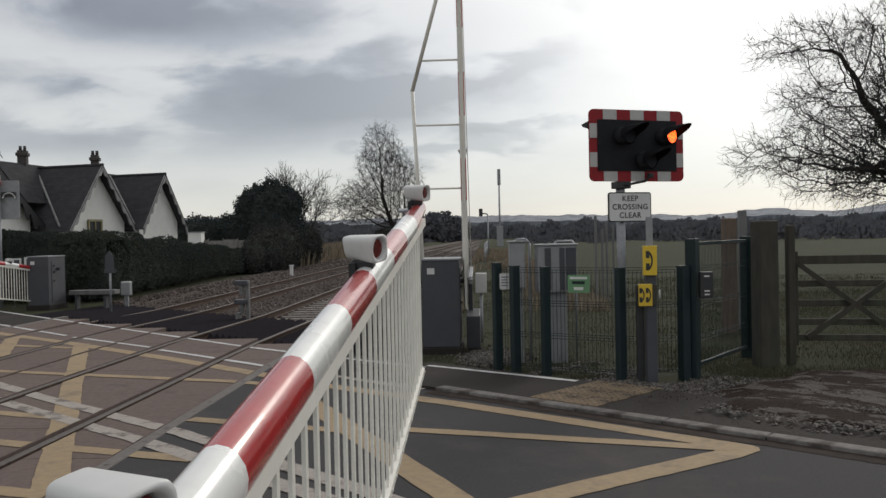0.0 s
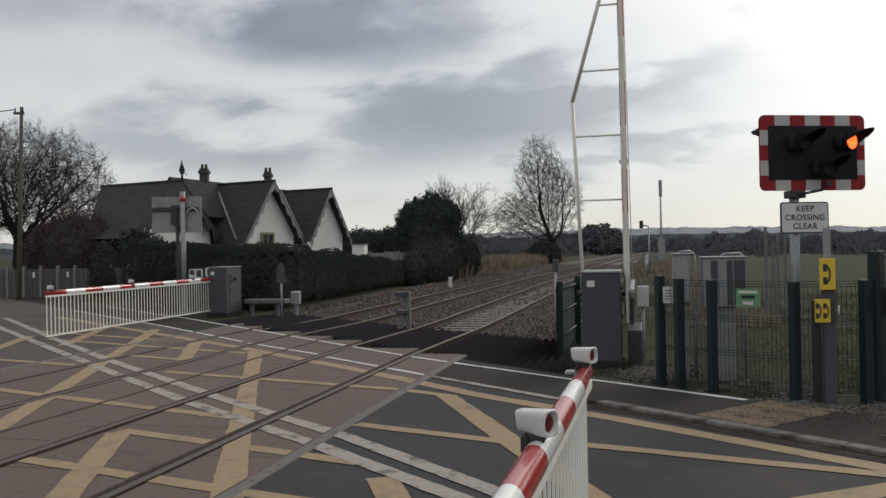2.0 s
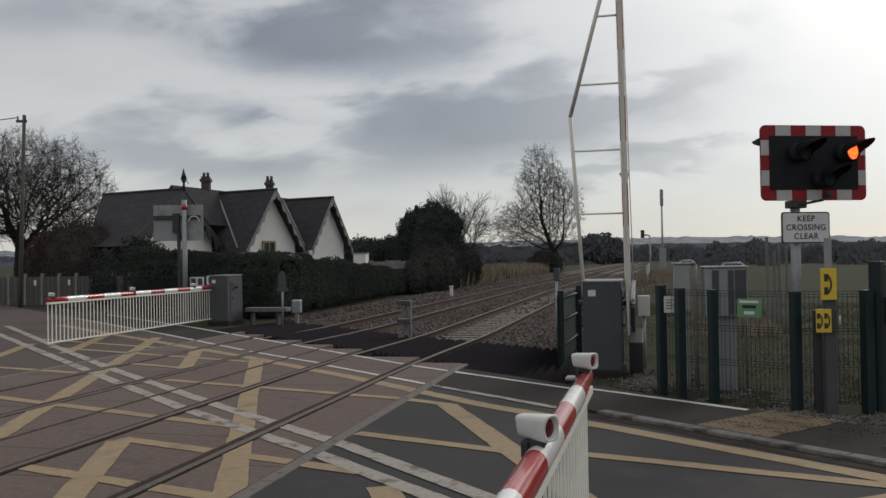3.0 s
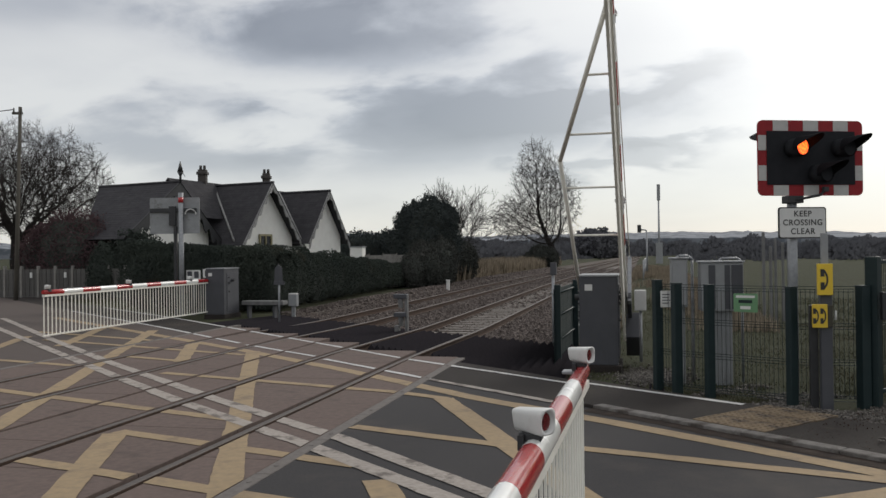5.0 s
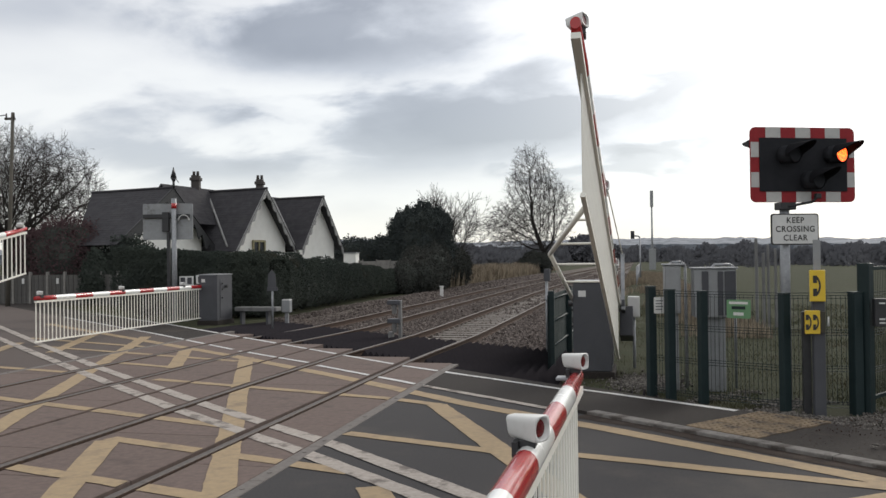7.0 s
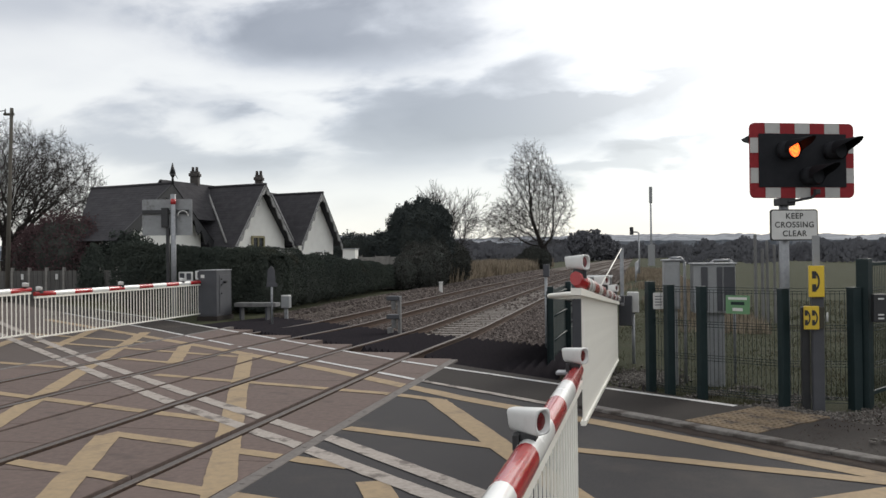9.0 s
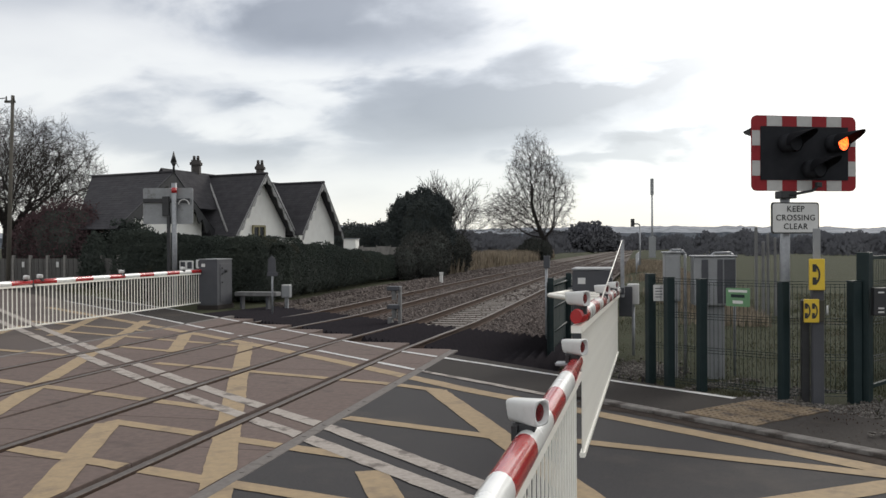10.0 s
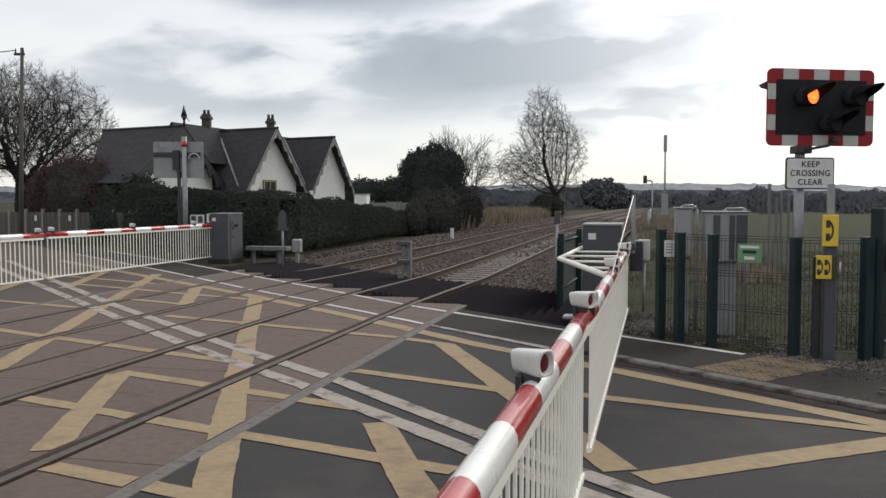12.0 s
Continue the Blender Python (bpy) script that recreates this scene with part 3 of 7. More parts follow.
def mud():
    c, pts = on_road(5.0, 11.45), []
    for k in range(110):
        a = k * math.tau / 110
        r = 1 + 0.10 * noise.noise((math.cos(a) * 2.2, math.sin(a) * 2.2, 3.0)) + 0.05 * noise.noise((math.cos(a) * 8, math.sin(a) * 8, 1.0))
        s, n = 6.5 * math.copysign(abs(math.cos(a)) ** 0.5, math.cos(a)) * r, max(-1.60 + 0.16 * noise.noise((math.cos(a) * 16, 2.0, 0)), 2.3 * math.sin(a) * r)
        pts.append((c[0] + UX * s + NX * n, c[1] + UY * s + NY * n))
    rows = 14
    verts, faces = [(*c, 0.05)], []
    for j in range(1, rows + 1):
        for x, y in pts:
            f = j / rows
            px, py = c[0] + (x - c[0]) * f, c[1] + (y - c[1]) * f
            z = 0.058 + 0.035 * noise.fractal((px * 1.4, py * 1.4, 2.0), 1.0, 2.0, 4) * min(1.0, (NX * px + NY * py - KERB_N - 0.1) * 2)
            verts.append((px, py, z if j < rows else min(z, 0.02) - 0.07 * (NX * px + NY * py > KERB_N + 0.3)))
    n = len(pts)
    for k in range(n):
        faces.append((0, 1 + k, 1 + (k + 1) % n))
        for j in range(rows - 1):
            a, b = 1 + j * n, 1 + (j + 1) * n
            faces.append((a + k, b + k, b + (k + 1) % n, a + (k + 1) % n))
    me = from_lists("muddy_verge", verts, faces, M_MUD)
    for p in me.polygons:
        p.use_smooth = True
    tagged(new("muddy_verge", me), "muddy gravel verge by the gate, wet sheen painted as pale patches", "mud", "", "structure")


def track_fall(y):
    """The tracks fall a little beyond the crossing."""
    u = min(1.0, max(0.0, (y - 12.5) / 9.0))
    return -0.125 * u * u * (3 - 2 * u)


def track_bend(y):
    """Far off the tracks swing gently aside."""
    return 0.028 * max(0.0, y - 46) ** 2 / (max(0.0, y - 46) + 12)


def rail_profile():
    return [(-0.07, -0.16), (0.07, -0.16), (0.07, -0.148), (0.012, -0.13), (0.012, -0.045), (0.036, -0.032), (0.036, -0.006), (0.028, 0.0), (-0.028, 0.0), (-0.036, -0.006), (-0.036, -0.032), (-0.012, -0.045), (-0.012, -0.13), (-0.07, -0.148)]


def railway():
    tracks = []
    for label, a, b in (("nearer railway track with rusty rails on concrete sleepers", "near_left", "near_right"), ("further railway track with rusty rails on concrete sleepers", "far_left", "far_right")):
        tr = thing("railway_track", pose((RAILS[a] + RAILS[b]) / 2, 0, 0), label, "railway track", "railway tracks")
        for r in (a, b):
            bm = bmesh.new()
            prof = rail_profile()
            n = len(prof)
            ends = [[bm.verts.new((x + track_bend(y), y, z + 0.006 + track_fall(y - (1.5 if a == "far_left" else 0.0)))) for x, z in prof] for y in (-40, 12, 14, 16, 18, 20, 22, 26, 36, 46, 52, 60, 75, 100, 140, 220, 420)]
            for p, q in zip(ends, ends[1:]):
                for i in range(n):
                    f = bm.faces.new((p[i], p[(i + 1) % n], q[(i + 1) % n], q[i]))
                    f.material_index = 1 if i in (6, 7, 8) else 0
            part("rail", bm, [M_RAIL, M_RAILTOP], tr, "", pose(RAILS[r] - (RAILS[a] + RAILS[b]) / 2, 0, 0))
        tracks.append(tr)
    bm = bmesh.new()
    box(bm, -1.27, 1.27, -0.13, 0.13, -0.30, -0.165, bevel=0.02)
    for sx in (-0.75, 0.75):
        for q in (-0.1, 0.1):
            box(bm, sx + q - 0.03, sx + q + 0.03, -0.05, 0.05, -0.165, -0.135)
    me = mesh_of("sleeper", bm, M_SLEEPER)
    for tr in tracks:
        y = 16.8 if tr is tracks[0] else 20.0
        while y < 110:
            ob = new("sleeper", me)
            ob.parent, ob.location = tr, (track_bend(y), y, track_fall(y) + (0.012 if tr is tracks[0] else -0.015))
            y += 0.66


def ballast():
    verts, faces = [], []
    xs = [-7.7, -7.1, -6.6, -6.0, -5.2, -4.7, -4.2, -3.7, -3.2, -2.6, -1.9, -1.4, -0.75, -0.1, 0.5, 1.0, 1.5, 2.1, 2.5]
    hs = [-0.10, -0.03, -0.05, -0.10, -0.17, -0.19, -0.19, -0.19, -0.17, -0.08, -0.12, -0.19, -0.20, -0.19, -0.13, -0.08, -0.10, -0.10, -0.14]
    ys = [13.2 + 0.5 * k for k in range(60)] + [44, 50, 60, 80, 120, 200, 420]
    for y in ys:
        for x, h in zip(xs, hs):
            under = -0.28 * (NX * x + NY * y < 14.0)
            verts.append((x + track_bend(y), y, h + under + track_fall(y) * (1 if -6.5 < x < 2 else 0.6) + 0.025 * noise.noise((x * 2.1, y * 2.1, 1.0))))
    w = len(xs)
    for j in range(len(ys) - 1):
        for i in range(w - 1):
            faces.append((j * w + i, j * w + i + 1, (j + 1) * w + i + 1, (j + 1) * w + i))
    ob = new("ballast", from_lists("ballast", verts, faces, M_BALLAST))
    tagged(ob, "grey-brown stone ballast under the tracks", "ballast", "", "structure")
    rnd = random.Random(11)
    verts, faces = [], []
    shape = [(-1, -0.7, -0.4), (0.9, -0.8, -0.5), (1, 0.7, -0.3), (-0.8, 0.9, -0.5), (-0.6, -0.5, 0.6), (0.6, -0.6, 0.5), (0.7, 0.5, 0.7), (-0.5, 0.6, 0.5)]
    quads = [(0, 3, 2, 1), (4, 5, 6, 7), (0, 1, 5, 4), (1, 2, 6, 5), (2, 3, 7, 6), (3, 0, 4, 7)]
    made = 0
    while made < 32000:
        y = 15.5 + 78 * rnd.random() ** 2.2
        x = rnd.uniform(-7.6, 2.3)
        if NX * x + NY * y < 14.25 or min(abs(x - r) for r in RAILS.values()) < 0.09:
            continue
        if -1.4 < x < -0.1 and rnd.random() < 0.7:
            continue
        i = max(k for k in range(w) if xs[k] <= x)
        h = hs[i] + (hs[min(i + 1, w - 1)] - hs[i]) * (x - xs[i]) / max(1e-6, (xs[min(i + 1, w - 1)] - xs[i]) or 1)
        s = rnd.uniform(0.022, 0.045) * (1 if y < 30 else 1.5 if y < 55 else 2.2)
        m = Matrix.Translation((x + track_bend(y), y, h + track_fall(y) * (1 if -6.5 < x < 2 else 0.6) + s * 0.5)) @ Euler((rnd.uniform(0, 6), rnd.uniform(0, 6), rnd.uniform(0, 6))).to_matrix().to_4x4()
        k = len(verts)
        verts += [tuple(m @ Vector((a * s * rnd.uniform(0.7, 1.2), b * s, c * s))) for a, b, c in shape]
        faces += [tuple(k + q for q in f) for f in quads]
        made += 1
    tagged(new("ballast_stones", from_lists("ballast_stones", verts, faces, M_STONE)), "loose angular ballast stones along the track", "stones", "", "stuff")


def guard_panels():
    """Black ridged anti-trespass panels that lie between the deck and the ballast."""
    g = thing("trespass_guard", pose(0, 0, 0), "black ridged anti-trespass panels beside the crossing deck", "guard panel", kind="structure")
    pitch = 0.15
    for x0, x1 in ((0.13, 2.62), (-1.39, -0.12), (-3.29, -1.58), (-4.82, -3.53), (-7.2, -5.0), (3.45, 4.05)):
        bm = bmesh.new()
        n = round((x1 - x0) / pitch)
        w = (x1 - x0) / n
        for k in range(n):
            a, b = x0 + k * w, x0 + (k + 1) * w
            m = (a + b) / 2
            lim = 10.53 if x0 > 0.5 or m > 0.93 or m < -5.98 else 11.02
            y0, y1 = (lim - NX * m) / NY, ((11.6 if x0 > 3 else 14.2) + 0.12 * math.sin(k * 2.3) - NX * m) / NY
            fall = track_fall(y1) if x0 < 3 else 0.0
            p = [bm.verts.new(v) for v in ((a, y0, -0.13), (m, y0 + 0.03, -0.012), (b, y0, -0.13), (a, y1, -0.13 + fall), (m, y1 - 0.05, -0.012 + fall), (b, y1, -0.13 + fall))]
            q = [bm.verts.new(v) for v in ((a, y0, -0.24), (b, y0, -0.24), (a, y1, -0.36), (b, y1, -0.36))]
            for f in ((p[0], p[1], p[4], p[3]), (p[1], p[2], p[5], p[4]), (p[0], q[0], q[1], p[2], p[1]), (p[3], p[4], p[5], q[3], q[2])):
                bm.faces.new(f)
        part("ridged_panel", bm, M_MAT, g)


ground()
surfaces()
railway()
ballast()
guard_panels()
mud()


# ---- barriers ----
ENTRY = [(0.0, 6.8), (0.5, 5.9), (1.0, 3.8), (1.5, 1.8), (1.9, -0.1), (2.1, -0.35), (2.5, 0.1), (2.9, -0.15), (12.0, -0.1)]
ENTRY_NEAR = [(t, a * 1.18 + 0.12) for t, a in ENTRY]
EXIT = [(0.0, 79.3), (2.0, 79.3), (2.3, 77.2), (2.5, 75.2), (2.7, 72.6), (3.1, 66.8), (3.5, 60.8), (4.0, 53.3), (4.3, 48.9), (4.5, 46.4), (5.0, 40.3), (5.5, 34.2), (6.0, 28.3), (6.5, 22.1), (7.0, 15.1), (7.2, 12.9), (7.6, 9.6), (8.0, 7.3), (8.4, 5.6), (8.8, 4.3), (9.0, 3.8), (9.5, 2.6), (10.0, 1.9), (10.5, 1.2), (11.0, 0.1), (12.0, -0.1)]
EXIT_FAR = [(0.0, 79.3), (2.0, 79.3), (2.3, 77.2), (2.7, 72.6), (3.1, 66.8), (3.5, 60.8), (4.0, 53.3), (4.5, 46.8), (5.0, 43.0), (5.5, 39.0), (6.0, 34.0), (6.5, 27.0), (6.75, 19.0), (7.0, 11.7), (7.2, 8.4), (7.6, 5.4), (8.0, 3.6), (8.4, 2.2), (8.8, 1.1), (9.2, 0.3), (10.0, -0.2), (12.0, -0.2)]
MOVING = []
PIVOT_Z, BOOM_R, DROP, PICKET = 1.01, 0.05, 0.075, 0.80


def machine(parent, w, d, h, bx):
    bm = bmesh.new()
    box(bm, -w / 2, w / 2, -d / 2, d / 2, 0.06, h, bevel=0.012)
    part("cabinet", bm, M_GREY, parent)
    bm = bmesh.new()
    box(bm, -w / 2 - 0.015, w / 2 + 0.015, -d / 2 - 0.015, d / 2 + 0.015, h, h + 0.025, bevel=0.006)
    part("lid", bm, M_LGREY, parent, "pale grey steel lid")
    bm = bmesh.new()
    box(bm, -w / 2 - 0.04, w / 2 + 0.04, -d / 2 - 0.05, d / 2 + 0.05, -0.2, 0.06, bevel=0.01)
    part("plinth", bm, M_FOOTWAY, parent)
    bm = bmesh.new()
    for q in (-0.49, 0.49):
        box(bm, -w / 2 - 0.004, w / 2 + 0.004, d * q - 0.006, d * q + 0.006, 0.1, h - 0.04)
    box(bm, w / 2, w / 2 + 0.012, -d * 0.32, d * 0.32, 0.14, h - 0.12, bevel=0.004)
    box(bm, -w / 2 - 0.012, -w / 2, -d * 0.32, d * 0.32, 0.14, h - 0.12, bevel=0.004)
    part("door_panel", bm, M_GREY, parent)
    bm = bmesh.new()
    for z in (h * 0.52, h * 0.70, h * 0.82):
        tube(bm, (w / 2, d * 0.20, z), (w / 2 + 0.04, d * 0.20, z), 0.022, seg=8)
        tube(bm, (-w / 2, d * 0.20, z), (-w / 2 - 0.04, d * 0.20, z), 0.022, seg=8)
    box(bm, w / 2 + 0.005, w / 2 + 0.035, d * 0.17, d * 0.23, h * 0.55, h * 0.62)
    part("lock", bm, M_DARK, parent)
    bm = bmesh.new()
    tube(bm, (bx - 0.05 if bx < 0 else -w / 2 - 0.1, 0, PIVOT_Z), (w / 2 + 0.1 if bx < 0 else bx + 0.05, 0, PIVOT_Z), 0.045, seg=12)
    part("pivot_shaft", bm, M_DARK, parent)


def lamp_horn(bm, s):
    """A square horn with rounded edges that widens to a round mouth; it opens along s x."""
    seg, rings = 28, []
    for x, half, round_ in ((-0.068, 0.003, 0.5), (-0.068, 0.031, 0.5), (-0.062, 0.037, 0.45), (0.050, 0.045, 0.45), (0.056, 0.044, 0.5), (0.056, 0.038, 1.0), (0.020, 0.037, 1.0), (0.020, 0.003, 1.0)):
        ring = []
        for k in range(seg):
            c, n = math.cos(k * math.tau / seg), math.sin(k * math.tau / seg)
            ring.append(bm.verts.new((s * (x - 0.010 * (half > 0.02) * n * (x < 0)), half * math.copysign(abs(c) ** round_, c), half * math.copysign(abs(n) ** round_, n))))
        rings.append(ring)
    for p, q in zip(rings, rings[1:]):
        for k in range(seg):
            f = bm.faces.new((p[k], p[(k + 1) % seg], q[(k + 1) % seg], q[k]))
            f.smooth = True


def barrier(at, length, bx, angles, label, lamps, brace=0.0, w=0.54, d=0.9, h=1.33,  top_lens=1, stay=False, bands=0.62, tip_band=0.62, first_red=True, sag=0.0, skirt_end=0.02, yaw=0.0, tip_rest=False):
    """A barrier with its machine; the boom runs along +y at local x = bx."""
    b = thing("crossing_barrier", at, label, "level crossing barrier", "crossing barriers")
    machine(b, w, d, h, bx)
    # boom, in bands of paint from its tip
    bm = bmesh.new()
    edges = [length]
    y = length
    while y - bands > 0.2:
        y -= tip_band if len(edges) == 1 else bands
        edges.append(y)
    edges.append(-0.35)
    seg = 16
    prof = [(math.cos(k * math.tau / seg) * BOOM_R * 0.92, math.sin(k * math.tau / seg) * BOOM_R * 1.12) for k in range(seg)]
    rings = [[bm.verts.new((x * (0.72 if k == 0 else 1), yy, z * (0.72 if k == 0 else 1) + (0.012 if k == 0 else 0))) for x, z in prof] for k, yy in enumerate(edges)]
    for i, (p, q) in enumerate(zip(rings, rings[1:])):
        for k in range(seg):
            f = bm.faces.new((p[k], q[k], q[(k + 1) % seg], p[(k + 1) % seg]))
            f.smooth, f.material_index = True, (i + (0 if first_red else 1)) % 2 if edges[i + 1] > -0.3 else 1
    for ring, mi in ((rings[0], 0 if first_red else 1), (rings[-1], 1)):
        bm.faces.new(ring).material_index = mi
    box(bm, -0.030, 0.030, 0.25, length - 0.02, -DROP - 0.008, -BOOM_R * 0.85, 2)
    boom = part("boom", bm, [M_BAND_R, M_BAND_W, M_CREAM], b, "red and white banded barrier boom")
    MOVING.append((boom, [(t, pose(bx, 0, PIVOT_Z - sag * max(a, 0.0), a, 0, yaw)) for t, a in angles]))
    # skirt of hanging bars
    bm = bmesh.new()
    box(bm, -0.0048, 0.0048, -0.012, 0.012, -PICKET, 0.0)
    me = mesh_of("picket", bm, M_CREAM)
    y = 0.42
    while y < length - skirt_end:
        p = new("picket", me)
        p.parent = boom
        MOVING.append((p, [(t, pose(0, y, -DROP, -a, 0, 0)) for t, a in angles]))
        y += 0.125
    last = y - 0.125
    bm = bmesh.new()
    box(bm, -0.016, 0.016, 0.40, last + 0.02, -0.015, 0.015)
    yy = 0.42
    while yy <= last + 0.01:
        tube(bm, (0.014, yy, 0), (0.021, yy, 0), 0.007, seg=6)
        tube(bm, (-0.014, yy, 0), (-0.021, yy, 0), 0.007, seg=6)
        yy += 0.125
    rail = part("skirt_rail", bm, M_CREAM, boom)
    MOVING.append((rail, [(t, Matrix.Translation((0, -PICKET * math.sin(radians(a)), -DROP - PICKET * math.cos(radians(a))))) for t, a in angles]))
    # lamps on the boom
    for yl in lamps:
        s, zl = top_lens, 0.112
        bm = bmesh.new()
        lamp_horn(bm, s)
        turn = pose(0, yl, zl, 0, 0, -27)
        part("lamp_hood", bm, M_SIGNWHITE, boom, "white round lamp hood", turn)
        bm = bmesh.new()
        tube(bm, (s * 0.024, 0, 0), (s * 0.044, 0, 0), 0.0375, 0.030, 18)
        part("lens", bm, M_LENS, boom, "dark red lamp lens", turn)
        bm = bmesh.new()
        box(bm, -0.030, 0.026, yl - 0.035, yl + 0.035, BOOM_R * 0.9, zl - 0.038, bevel=0.004)
        box(bm, -0.05, -0.03, yl - 0.06, yl + 0.02, 0.02, 0.07)
        part("lamp_bracket", bm, M_DARK, boom)
    if brace:
        jx, r_v, r_j = brace, 2.82, 5.05
        bm = bmesh.new()
        path_tube(bm, [(jx * 0.9, 0.0, 0), (jx, r_v, 0), (0.03, r_j, 0)], 0.028, 10)
        box(bm, -0.02, 0.06, r_j - 0.07, r_j + 0.07, -0.04, 0.04, bevel=0.006)
        part("side_brace", bm, M_CREAM, boom, "bent white tube brace")
        for r in (1.40, 2.33, 3.25, 4.14):
            x_out = jx * (0.9 + 0.1 * r / r_v) if r <= r_v else jx * (r_j - r) / (r_j - r_v) + 0.02
            bm = bmesh.new()
            tube(bm, (0, r, 0), (x_out, r, 0), 0.014, seg=8)
            part("rung", bm, M_CREAM, boom)
    if stay:
        bm = bmesh.new()
        box(bm, -0.09, -0.035, -0.04, 0.04, -0.1, 0.76, bevel=0.006)
        part("stay_post", bm, M_GALV, boom)
        bm = bmesh.new()
        tube(bm, (-0.06, 0.0, 0.75), (-0.03, 5.6, 0.05), 0.007, seg=6)
        part("stay_wire", bm, M_CREAM, boom)
    if tip_rest:
        bm = bmesh.new()
        box(bm, -0.105, -0.03, length - 0.20, length - 0.10, 0.010, 0.026, bevel=0.004)
        part("tip_rest", bm, M_GALV, boom, "grey flap on the boom tip")
    # counterweight behind the pivot
    bm = bmesh.new()
    s = -1 if bx < 0 else 1
    box(bm, min(s * 0.03, s * 0.09), max(s * 0.03, s * 0.09), -0.75, 0.05, -0.05, 0.05, bevel=0.006)
    box(bm, min(s * 0.0, s * 0.2), max(s * 0.0, s * 0.2), -0.95, -0.45, -0.40, 0.06, bevel=0.012)
    part("counterweight", bm, M_GREY, boom, "grey steel counterweight block")
    # maker's plate, blank
    bm = bmesh.new()
    box(bm, w * 0.16, w * 0.36, d / 2 + 0.0005, d / 2 + 0.004, h - 0.20, h - 0.11)
    part("label_plate", bm, M_SIGNWHITE, b, "small blank white plate")
    return b


# ---- road signal ----
L_ON = [(0.08, 0.26), (0.87, 1.06), (1.52, 1.84), (2.27, 2.75), (3.13, 3.53), (3.93, 4.36), (4.77, 5.13), (5.57, 5.80), (6.17, 6.63), (7.03, 7.43), (7.83, 8.23), (8.6, 9.03), (9.4, 9.87), (10.27, 10.63), (11.03, 11.37), (11.67, 12.3)]


